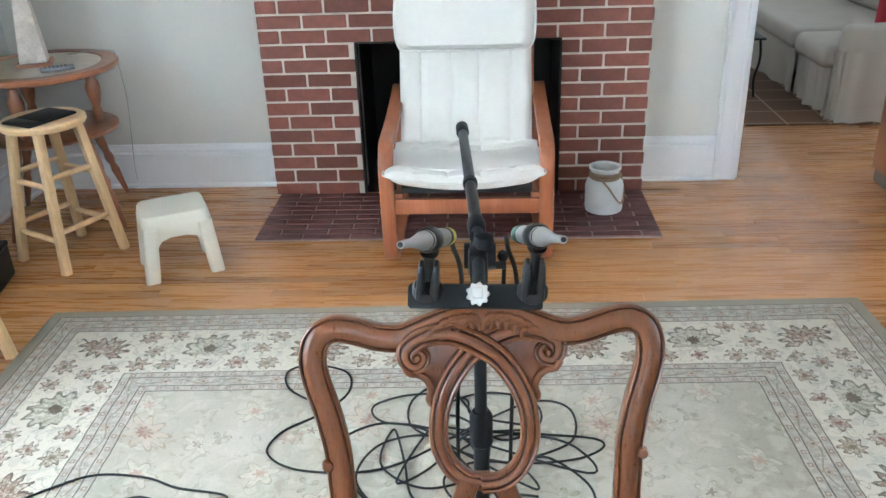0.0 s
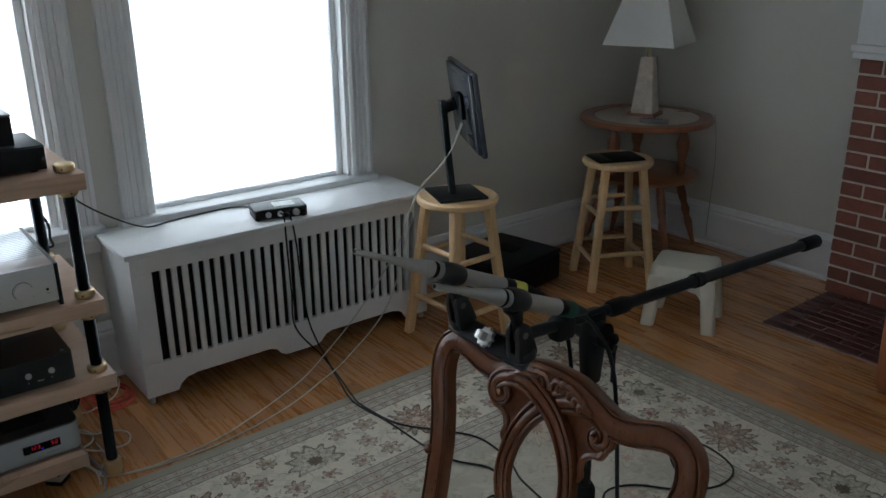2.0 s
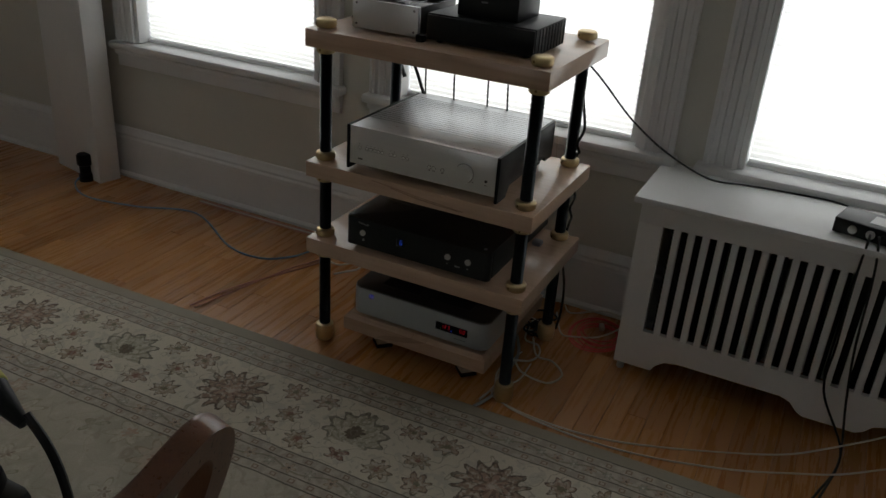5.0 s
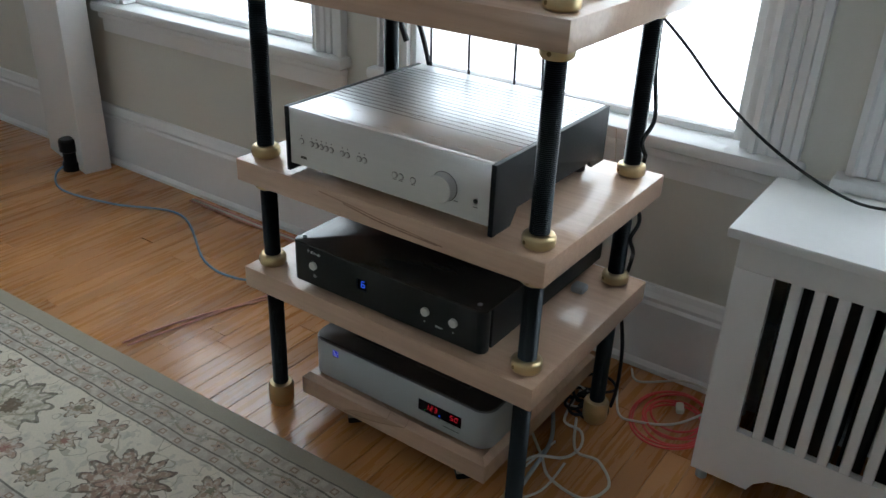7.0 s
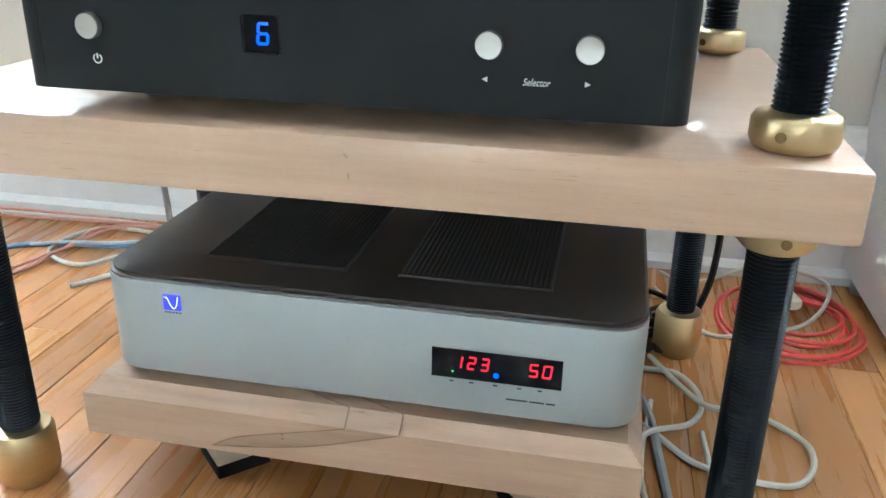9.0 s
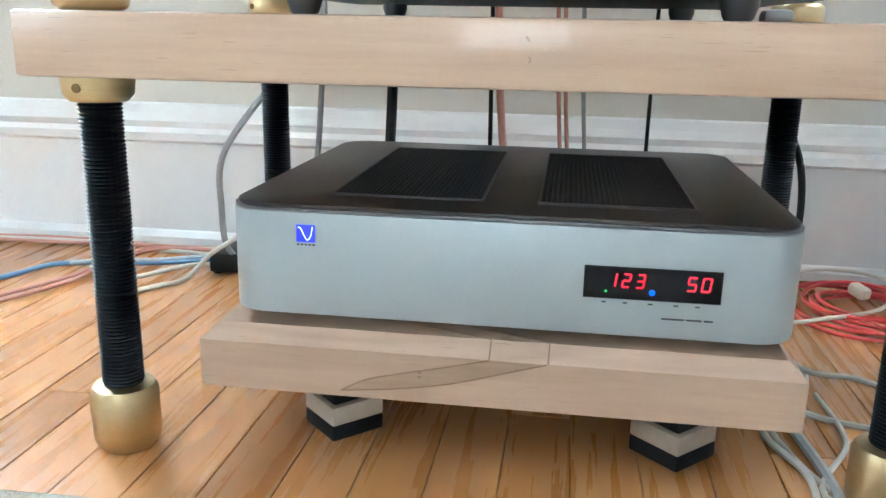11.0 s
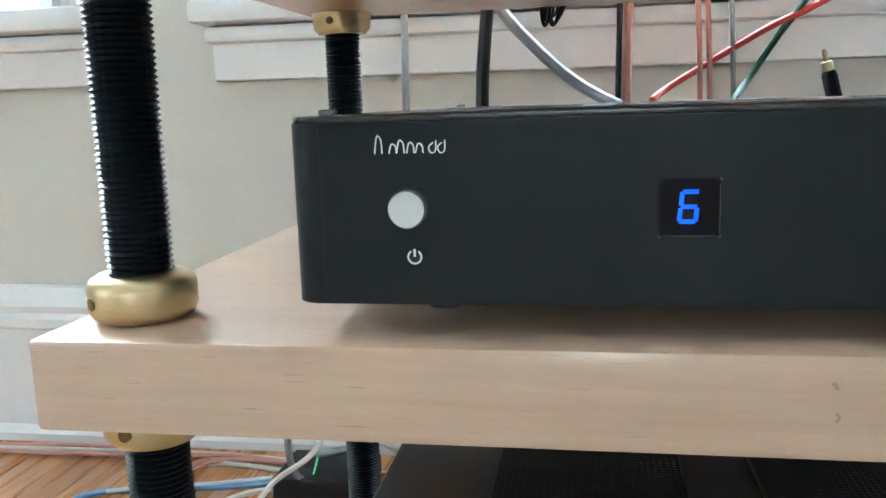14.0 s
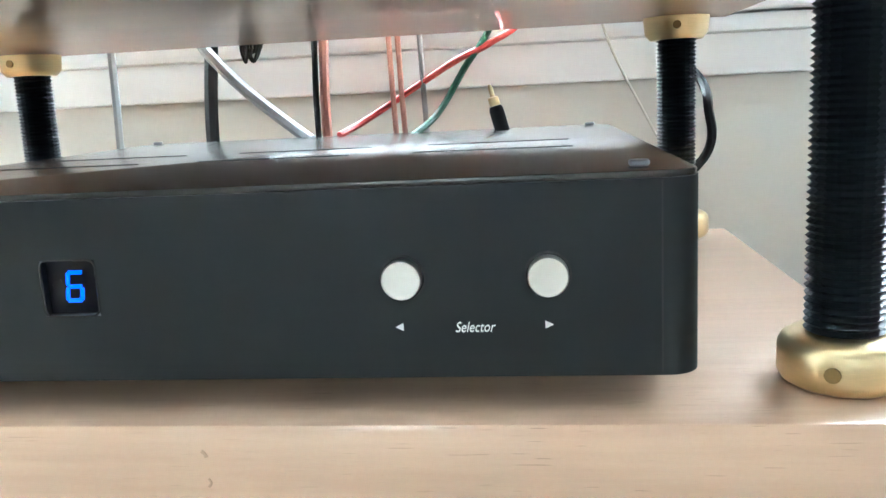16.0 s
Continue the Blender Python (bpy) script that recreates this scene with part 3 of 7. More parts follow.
def window_set(tag, plane, inward, a0, a1, z0, z1, watts, turn, swing=None):
    """Casing, sill, apron, sash, a pleated blind and the daylight behind; built in (across, in-out, up)."""
    def P(a, o, z):
        return (plane + inward * o, a, z)

    def bx(c0, c1, o0, o1, h0, h1, bev=0.0, bm=None):
        p = sorted((plane + inward * o0, plane + inward * o1))
        return box(p[0], p[1], c0, c1, h0, h1, bev, bm=bm)
    # Serves the real west windows and the added east and south ones.
    w = thing("window_" + tag, P((a0 + a1) / 2, 0, z0), "tall white-cased window with a drawn pleated paper blind", "window", kind="structure")
    for c0, c1, nm in ((a0 - 0.12, a0 - 0.018, "casing"), (a1 + 0.018, a1 + 0.12, "casing")):
        prof = [(0, 0), (0, 0.024), (0.014, 0.03), (0.02, 0.02), (0.034, 0.02), (0.038, 0.014), (0.042, 0.02), (0.058, 0.02), (0.062, 0.014), (0.066, 0.02), (0.082, 0.02), (0.088, 0.03), (0.102, 0.026), (0.102, 0)]
        v, f, k = [], [], len(prof)
        for h in (z0, z1 + 0.02):
            v += [P(c0 + pa, po, h) for pa, po in prof]
        f = [(i, (i + 1) % k, k + (i + 1) % k, k + i) for i in range(k)] + [tuple(range(k)), tuple(range(2 * k - 1, k - 1, -1))]
        bm = add(bmesh.new(), (v, f))
        bmesh.ops.recalc_face_normals(bm, faces=bm.faces)
        part(nm, bm, M_TRIM, w, smooth=False)
    part("head_casing", bx(a0 - 0.13, a1 + 0.13, 0, 0.032, z1 + 0.022, z1 + 0.15, 0.006), M_TRIM, w)
    part("window_sill", bx(a0 - 0.14, a1 + 0.135, -0.05, 0.05, z0 - 0.034, z0 - 0.002, 0.01), M_TRIM, w)
    ap = part("apron", bx(a0 - 0.12, a1 + 0.12, 0, 0.02, z0 - 0.105, z0 - 0.036, 0.004), M_TRIM, w)
    part("apron_moulding", bx(a0 - 0.125, a1 + 0.125, 0, 0.034, z0 - 0.058, z0 - 0.036, 0.008), M_TRIM, ap)
    for c0, c1 in ((a0 - 0.018, a0 + 0.002), (a1 - 0.002, a1 + 0.018)):
        part("jamb", bx(c0, c1, -0.17, 0.012, z0, z1, 0.003), M_TRIM, w)
    part("blind_stop", bx(a1 - 0.03, a1 - 0.003, -0.064, -0.03, z0 + 0.0005, z1, 0.004), M_TRIM, w)
    part("sash_rail", bx(a0 + 0.004, a1 - 0.031, -0.075, -0.035, z0, z0 + 0.016, 0.003), M_TRIM, w)
    # pleated blind
    v, f, n = [], [], int((z1 - z0) / 0.0095)
    for i in range(n + 1):
        h = z0 + 0.018 + (z1 - z0 - 0.02) * i / n
        o = -0.05 + (0.0045 if i % 2 else -0.0045)
        v += [P(a0 + 0.006, o, h), P(a1 - 0.031, o, h)]
    for i in range(n):
        f.append((2 * i, 2 * i + 1, 2 * i + 3, 2 * i + 2))
    part("blind", (v, f), M_BLIND, w, "white pleated paper blind glowing with daylight", smooth=False)
    part("blind_rail", bx(a0 + 0.006, a1 - 0.032, -0.058, -0.04, z0 + 0.006, z0 + 0.018, 0.003), M_TRIM, w)
    spot = Vector((plane - inward * 0.16, (a0 + a1) / 2, (z0 + z1) / 2))
    if swing is not None:
        spot = swing @ (spot - w.location)
        w.matrix_basis = swing
    window_lamp(*spot, a1 - a0, z1 - z0, turn, watts)
    return w


for i, (a0, a1) in enumerate(WEST_WINDOWS):
    window_set(str(i + 1), WX, 1, a0, a1, WIN_Z0, WIN_Z1, WEST_W, 0)
# Added window and lamp, unseen, filling the fronts that face east.
for i, (a0, a1) in enumerate(ADDED_EAST_WINDOWS):
    window_set(str(i + 4), EX, -1, a0 + 0.02, a1 - 0.02, 0.505, WIN_Z1, EAST_FILL_W, 180)
# Another added, unseen window and lamp, to brighten the north wall.
_half = (ADDED_SOUTH_WINDOW[1] - ADDED_SOUTH_WINDOW[0]) / 2
window_set("8", 0.0, 1, -_half, _half, WIN_Z0, WIN_Z1, SOUTH_FILL_W, 90, pose(ADDED_SOUTH_WINDOW[0] + _half, SY, WIN_Z0, 0, 0, 90))
# Added lamp in an unseen opening, brightening the next room.
window_lamp(FAR_E + 0.1, 5.6, 1.4, 2.0, 1.6, 180, 60)


def baseboard(name, axis, pos, out, a0, a1):
    """Tall board with a stepped cap and a shoe moulding, running along an axis."""
    prof = [(0, 0), (0.03, 0), (0.03, 0.012), (0.022, 0.02), (0.018, 0.022), (0.018, 0.165), (0.026, 0.17), (0.026, 0.182), (0.02, 0.19), (0.022, 0.2), (0.014, 0.212), (0.008, 0.225), (0, 0.228)]
    v, k = [], len(prof)
    for a in (a0, a1):
        for o, z in prof:
            v.append((pos + out * o, a, z) if axis == "y" else (a, pos + out * o, z))
    f = [(i, (i + 1) % k, k + (i + 1) % k, k + i) for i in range(k)] + [tuple(range(k)), tuple(range(2 * k - 1, k - 1, -1))]
    bm = add(bmesh.new(), (v, f))
    bmesh.ops.recalc_face_normals(bm, faces=bm.faces)
    return solo(name, bm, M_TRIM, "tall white painted baseboard with a moulded cap", "baseboard", kind="structure", smooth=False)


baseboard("baseboard_west", "y", WX, 1, SY, NY)
baseboard("baseboard_north_west", "x", NY, -1, WX + 0.03, 1.17)
baseboard("baseboard_north_east", "x", NY, -1, 2.975, 3.345)
baseboard("baseboard_south", "x", SY, 1, WX + 0.03, EX)
baseboard("baseboard_east", "y", EX, -1, SY + 0.03, NY)

# cased opening to the next room
opening = thing("door_casing", (3.4, NY, 0), "white painted casing of the wide opening", "door casing", kind="structure")
for x0, x1 in ((3.345, 3.46), (4.95, 5.065)):
    post = part("casing_board", box(x0, x1, NY - 0.022, NY, 0, 2.18, 0.003), M_TRIM, opening)
    part("casing_bead", box(x0, x0 + 0.018, NY - 0.034, NY - 0.022, 0, 2.18, 0.004), M_TRIM, post)
    part("casing_bead", box(x1 - 0.03, x1 - 0.012, NY - 0.03, NY - 0.022, 0, 2.18, 0.004), M_TRIM, post)
part("casing_head", box(3.345, 5.065, NY - 0.022, NY, 2.182, 2.3, 0.003), M_TRIM, opening)
for x0, x1 in ((3.455, 3.475), (4.935, 4.955)):
    part("jamb", box(x0, x1, NY + 0.001, NY + 0.15, 0, 2.15, 0.002), M_TRIM, opening)

# white boxed column against the window wall
col = thing("boxed_column", (-0.05, -1.9, 0), "tall white painted boxed column on the floor by the window wall", "column")
part("column_box", box(-0.05, 0.05, -0.17, 0.17, 0, 2.3, 0.004, m=pose(-0.035, -1.93, 0, 0, 0, -12)), M_TRIM, col)
sock = part("floor_plug", lathe([(0.03, 0), (0.03, 0.03), (0.024, 0.036), (0.024, 0.07), (0.032, 0.076), (0.032, 0.115), (0.026, 0.122)], 16, "z", (0.05, -1.855, 0)), M_PLASTIC, col, "black plug with a grey lead at the column's foot")

# ---- rug ----
RUG_W, RUG_L = 2.97, 4.39
rug = solo("area_rug", box(-RUG_W / 2, RUG_W / 2, -RUG_L / 2, RUG_L / 2, -0.006, 0.006, 0.004), rug_material(), "sage and ivory floral wool rug lying on the oak floor", "rug")
rug.matrix_basis = pose(2.138, 0.115, 0.0075, 0, 0, 1.5)

# ---- fireplace ----
BX0, BX1, BY, FB0, FB1, FBZ, MZ = 1.175, 2.972, 3.458, 1.615, 2.568, 0.752, 1.083
fire = thing("fireplace", ((BX0 + BX1) / 2, BY + 0.08, 0), "red brick fireplace with pale mortar and a black empty firebox", "fireplace", kind="structure")
core = bmesh.new()
box(BX0 + 0.004, FB0, BY + 0.005, NY, 0, MZ, bm=core)
box(FB1, BX1 - 0.004, BY + 0.005, NY, 0, MZ, bm=core)
box(FB0, FB1, BY + 0.005, NY, FBZ, MZ, bm=core)
part("mortar_core", core, M_MORTAR, fire, smooth=False)
inner = bmesh.new()
for b in ((FB0 - 0.02, FB0 - 0.001, NY - 0.1, 4.05, 0, 0.9), (FB1 + 0.001, FB1 + 0.02, NY - 0.1, 4.05, 0, 0.9), (FB0 - 0.02, FB1 + 0.02, 4.05, 4.1, 0, 0.9), (FB0 - 0.02, FB1 + 0.02, NY - 0.1, 4.1, 0.86, 0.9), (FB0 - 0.02, FB1 + 0.02, BY + 0.03, 4.1, 0.001, 0.004)):
    box(*b, bm=inner)
part("firebox", inner, M_SOOT_AND_DARK, fire, "sooty black firebox lining", smooth=False)
part("steel_frame", box(FB0, FB0 + 0.012, BY - 0.004, BY + 0.03, 0, FBZ - 0.011, 0.002), M_SOOT_AND_DARK, fire)
part("steel_frame", box(FB1 - 0.012, FB1, BY - 0.004, BY + 0.03, 0, FBZ - 0.011, 0.002), M_SOOT_AND_DARK, fire)
part("steel_lintel", box(FB0 + 0.0005, FB1 - 0.0005, BY - 0.001, BY + 0.03, FBZ - 0.010, FBZ - 0.001, 0.002), M_SOOT_AND_DARK, fire)
mant = thing("mantel", (2.07, 3.44, MZ), "white painted wooden mantel board on the brickwork", "mantel", kind="structure")
part("mantel_frieze", box(BX0 - 0.012, BX1 + 0.012, 3.425, NY, MZ + 0.062, 1.34, 0.003), M_TRIM, mant)
part("mantel_moulding", box(BX0 - 0.028, BX1 + 0.028, 3.408, NY - 0.001, MZ + 0.03, MZ + 0.061, 0.008), M_TRIM, mant)
part("mantel_bead", box(BX0 - 0.02, BX1 + 0.02, 3.418, NY - 0.002, MZ + 0.002, MZ + 0.029, 0.006), M_TRIM, mant)
part("mantel_shelf", box(BX0 - 0.1, BX1 + 0.1, 3.34, NY - 0.001, 1.341, 1.385, 0.008), M_TRIM, mant)


def brick_mesh(name, length, depth, height, material):
    bm = box(-length / 2, length / 2, 0, depth, 0, height, 0.003, 1)
    return link_mesh(name, bm, material, smooth=False)


COURSE, PITCH, JOINT = MZ / 16, 0.2118, 0.0105
_bricks = {}


def lay(parent, x0, x1, y, z, height, depth, material, key):
    L = round(x1 - x0, 3)
    k = (key, L, round(height, 3))
    if k not in _bricks:
        _bricks[k] = brick_mesh("brick", L, depth, height, material)
    ob = new("brick", _bricks[k])
    ob.parent = parent
    ob.matrix_parent_inverse = Matrix.Translation(-parent.location)
    ob.location = ((x0 + x1) / 2, y + random.uniform(-0.0015, 0.0015), z)
    ob.rotation_euler = (0, random.uniform(-0.004, 0.004), random.uniform(-0.006, 0.006))


random.seed(5)
for r in range(16):
    z = r * COURSE + JOINT * 0.6
    a = BX0 - (PITCH / 2 if r % 2 else 0)
    while a < BX1 - 0.03:
        p0, p1 = max(a, BX0), min(a + PITCH - JOINT, BX1)
        spans = [(p0, p1)]
        if z + COURSE * 0.6 < FBZ:
            spans = [(p0, min(p1, FB0)), (max(p0, FB1), p1)]
        for s0, s1 in spans:
            if s1 - s0 > 0.03:
                lay(fire, s0, s1, BY, z, COURSE - JOINT, 0.05, M_BRICK, "wall")
        a += PITCH
hearth = thing("hearth", (2.07, 3.18, 0), "flush hearth of narrow dark red bricks before the fireplace", "hearth", kind="structure")
HX0, HX1, HY0 = 1.195, 2.97, 2.912
part("hearth_bed", box(HX0, HX1, HY0, BY - 0.002, 0.0, 0.006), M_MORTAR_DARK, hearth, smooth=False)
HROW = (BY - HY0) / 10
for r in range(10):
    a = HX0 - (PITCH / 2 if r % 2 else 0)
    while a < HX1 - 0.03:
        p0, p1 = max(a, HX0), min(a + PITCH - 0.008, HX1)
        k = ("hearth", round(p1 - p0, 3))
        if k not in _bricks:
            _bricks[k] = link_mesh("brick", box(-(p1 - p0) / 2, (p1 - p0) / 2, 0, HROW - 0.008, 0, 0.011, 0.002, 1), M_HEARTH, smooth=False)
        ob = new("brick", _bricks[k])
        ob.parent = hearth
        ob.matrix_parent_inverse = Matrix.Translation(-hearth.location)
        ob.location = ((p0 + p1) / 2, HY0 + r * HROW + 0.004, random.uniform(0.0, 0.0012))
        a += PITCH

# ---- radiator cover ----
RY0, RY1, RXF, RZT = 0.583, 1.83, 0.222, 0.583
rad = thing("radiator_cover", (0.05, 1.2, 0), "white painted wooden radiator cover with a slatted front under the window", "radiator cover")
part("cover_top", box(WX + 0.002, 0.245, RY0 - 0.02, RY1 + 0.018, RZT - 0.02, RZT, 0.004), M_TRIM, rad)
G0, G1, GZ0, GZ1 = 0.654, 1.772, 0.156, 0.5


def cutout_profile():
    """Outline of the lower front board with shaped feet."""
    pts = [(RY0, 0.03), (RY0 + 0.115, 0.03), (RY0 + 0.125, 0.05), (RY0 + 0.15, 0.07), (RY0 + 0.19, 0.078)]
    mid = (RY0 + RY1) / 2
    pts += [(mid - 0.14, 0.078), (mid - 0.11, 0.068), (mid - 0.09, 0.045), (mid - 0.07, 0.034), (mid + 0.07, 0.034), (mid + 0.09, 0.045), (mid + 0.11, 0.068), (mid + 0.14, 0.078)]
    pts += [(RY1 - 0.19, 0.078), (RY1 - 0.15, 0.07), (RY1 - 0.125, 0.05), (RY1 - 0.115, 0.03), (RY1, 0.03), (RY1, GZ0), (RY0, GZ0)]
    return pts


turn_up = Matrix(((0, 0, 1, 0), (1, 0, 0, 0), (0, 1, 0, 0), (0, 0, 0, 1)))
part("front_bottom_board", slab(cutout_profile(), RXF - 0.018, RXF, m=turn_up), M_TRIM, rad, smooth=False)
part("front_top_board", box(RXF - 0.018, RXF, RY0, RY1, GZ1, RZT - 0.0205, 0.001), M_TRIM, rad)
part("front_stile", box(RXF - 0.018, RXF, RY0, G0, GZ0 + 0.0005, GZ1 - 0.0005), M_TRIM, rad, smooth=False)
part("front_stile", box(RXF - 0.018, RXF, G1, RY1, GZ0 + 0.0005, GZ1 - 0.0005), M_TRIM, rad, smooth=False)
part("side_board", box(WX + 0.004, RXF - 0.0185, RY0, RY0 + 0.018, 0.03, RZT - 0.0205, 0.001), M_TRIM, rad)
part("side_board", box(WX + 0.004, RXF - 0.0185, RY1 - 0.018, RY1, 0.03, RZT - 0.0205, 0.001), M_TRIM, rad)
N_SLOT = 28
pitch = (G1 - G0) / N_SLOT
slat = link_mesh("slat", box(RXF - 0.016, RXF - 0.001, -0.01, 0.01, GZ0 - 0.002, GZ1 + 0.002, 0.002, 1), M_TRIM)
for i in range(1, N_SLOT):
    ob = part("slat", slat, M_TRIM, rad)
    ob.location = (0, G0 + i * pitch, 0)
for y in (RY0 + 0.02, RY1 - 0.02):
    for x in (RXF - 0.02, WX + 0.05):
        part("glide", cyl(x, y, 0, 0.0295, 0.012, 0.002, 12), M_GREYMETAL, rad)
radiator = thing("radiator", (0.03, 1.2, 0.03), "near-black finned radiator behind the slatted cover", "radiator")
# Fins are near-black all over, in the same material as the firebox.
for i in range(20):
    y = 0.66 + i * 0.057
    part("radiator_fin", box(-0.04, 0.11, y, y + 0.045, 0.05 if i not in (0, 19) else 0.0, 0.5, 0.012), M_SOOT_AND_DARK, radiator)

# ---- equipment rack ----
SX0, SX1, SY0, SY1 = 0.128, 0.605, -0.299, 0.394
SHELF_Z = ((0.925, 0.973), (0.555, 0.601), (0.314, 0.361))
RODS = ((0.558, -0.262), (0.558, 0.354), (0.168, -0.259), (0.172, 0.341))
rack = thing("equipment_rack", (0.36, 0.05, 0), "open maple shelf rack on black threaded rods with brass nuts", "rack")
for z0, z1 in SHELF_Z:
    part("shelf", box(SX0, SX1, SY0, SY1, z0, z1, 0.003), M_MAPLE, rack, "thick oiled maple shelf with dark mineral streaks")


def collar(z0, z1, r=0.028):
    e = 0.006
    return [(r - e, z0), (r - e * 0.3, z0 + e * 0.4), (r, z0 + e), (r, z1 - e), (r - e * 0.3, z1 - e * 0.4), (r - e, z1), (0.0165, z1 + 0.0005)]


thread = []
z = 0.03
while z < 0.96:
    thread += [(0.0152, z), (0.0172, z + 0.0016)]
    z += 0.0032
thread.append((0.0152, 0.96))
for x, y in RODS:
    rod = part("threaded_rod", lathe(thread, 20, "z", (x, y, 0)), M_ROD, rack, "black threaded steel rod", smooth=False)
    part("brass_foot", lathe([(0.022, 0), (0.026, 0.005), (0.028, 0.012), (0.028, 0.05), (0.025, 0.056), (0.017, 0.058)], 28, "z", (x, y, 0)), M_BRASS, rack)
    for z0, z1 in SHELF_Z:
        up = part("brass_nut", lathe(collar(z1 + 0.0005, z1 + 0.0245), 32, "z", (x, y, 0)), M_BRASS, rack)
        dn = part("brass_nut", lathe([(0.015, z0 - 0.02), (0.022, z0 - 0.02), (0.0265, z0 - 0.015), (0.028, z0 - 0.001), (0.016, z0 - 0.0005)], 32, "z", (x, y, 0)), M_BRASS, rack)
        for nut, zz, ang in ((up, z1 + 0.012, -20), (dn, z0 - 0.009, 10)):
            a = radians(ang + 30 * math.sin(x * 70 + y * 31))
            # The hole is a small disc painted darker, as if shaded inside.
            pin = lathe([(0.001, 0.0), (0.0035, 0.0), (0.0035, 0.0022), (0.001, 0.0022)], 10, "x", (0.0265, 0, 0))
            part("set_hole", add(bmesh.new(), pin, Matrix.Translation((x, y, zz)) @ Matrix.Rotation(a, 4, "Z")), M_BRASS_SHADED, nut)

GEAR_ROT = Matrix(((0, 0, 1, 0), (1, 0, 0, 0), (0, 1, 0, 0), (0, 0, 0, 1)))
plinth = thing("isolation_platform", (0.33, 0.05, 0.02), "thick maple platform with chamfered edges on layered pads", "platform")
bm = box(0.085, 0.561, -0.19, 0.288, 0.062, 0.115)
bmesh.ops.bevel(bm, geom=[e for e in bm.edges if min(v.co.z for v in e.verts) > 0.1], offset=0.0125, segments=1, affect="EDGES")
part("platform_board", bm, M_MAPLE, plinth, smooth=False)
for x in (0.15, 0.49):
    for y in (-0.088, 0.204):
        m = pose(x, y, 0, 0, 0, 45)
        for k, (mt, z0) in enumerate(((M_RUBBER, 0.0), (M_PADCORK, 0.0142), (M_RUBBER, 0.0322))):
            inset = 0.004 if k == 2 else 0.0
            part("pad_layer", box(-0.026 + inset, 0.026 - inset, -0.026 + inset, 0.026 - inset, z0, z0 + (0.014, 0.0178, 0.0296)[k], 0.002, m=m), mt, plinth)



def stain(parent, x, pts, w, material=M_STAIN):
    """A dark mineral line that lies in the front edge of a board."""
    part("mineral_line", sweep(spline([(x, a, b) for a, b in pts], 6), rrect(w, 0.0004, 0.00015, 1), side=(1, 0, 0)), material, parent)


part("heartwood", slab([(-0.07, 0.067), (-0.05, 0.078), (-0.022, 0.0855), (0.015, 0.094), (0.049, 0.1022), (0.094, 0.1022), (0.06, 0.092), (0.03, 0.083), (0.003, 0.0768), (-0.03, 0.0715)][::-1], 0.5611, 0.5614, m=GEAR_ROT), M_STAINFILL, plinth, "greyed lens of heartwood in the board's edge", smooth=False)
stain(plinth, 0.5615, [(-0.071, 0.067), (-0.05, 0.078), (-0.022, 0.0855), (0.015, 0.094), (0.049, 0.1022)], 0.0012)
stain(plinth, 0.5615, [(-0.071, 0.067), (-0.03, 0.0715), (0.003, 0.0768), (0.03, 0.083), (0.06, 0.092), (0.094, 0.1022)], 0.0012)
for zz in (0.0835, 0.0875):
    stain(plinth, 0.5617, [(-0.0072, zz), (-0.006, zz + 0.0006), (-0.0048, zz)], 0.0018)
for y_, dx_, dy_ in ((0.049, 0.07, -0.16), (0.095, 0.07, -0.15)):
    part("mineral_line", sweep([Vector((0.5612, y_, 0.1026)), Vector((0.5488, y_ + 0.0005, 0.1152))], ring(0.0006, 5)), M_STAIN, plinth)
    part("mineral_line", sweep([Vector((0.5488, y_ + 0.0005, 0.115)), Vector((0.5488 - dx_ * 0.4, y_ + dy_ * 0.45, 0.115)), Vector((0.5488 - dx_, y_ + dy_, 0.115))], ring(0.0006, 5)), M_STAIN, plinth)
stain(rack, 0.6052, [(-0.08, 0.592), (0.0, 0.585), (0.07, 0.577), (0.14, 0.572), (0.20, 0.567)], 0.0022)
stain(rack, 0.6052, [(-0.02, 0.584), (0.05, 0.574), (0.12, 0.569), (0.19, 0.5665)], 0.003)
stain(rack, 0.6052, [(0.070, 0.349), (0.0715, 0.3475), (0.072, 0.346)], 0.0016, M_STAINFILL)
stain(rack, 0.6052, [(0.072, 0.336), (0.0732, 0.334), (0.072, 0.332)], 0.0011, M_STAINFILL)


def face_at(x, y, z):
    """Flat drawings (right, up, out) onto a front that faces +x."""
    return Matrix.Translation((x, y, z)) @ GEAR_ROT


def rounded_plan(x0, x1, y0, y1, r, seg=6):
    cx, cy = (x0 + x1) / 2, (y0 + y1) / 2
    return [(cx + a, cy + b) for a, b in rrect(x1 - x0, y1 - y0, r, seg)]


def word(parent, text, size, x, y, z, material, wide=1.0, lean=0.0):
    me = lettering(text, size)
    me.transform(face_at(x, y, z) @ Matrix(((wide, lean, 0, 0), (0, 1, 0, 0), (0, 0, 1, 0), (0, 0, 0, 1))))
    me.materials.clear()
    me.materials.append(material)
    return part("lettering", me, material, parent)


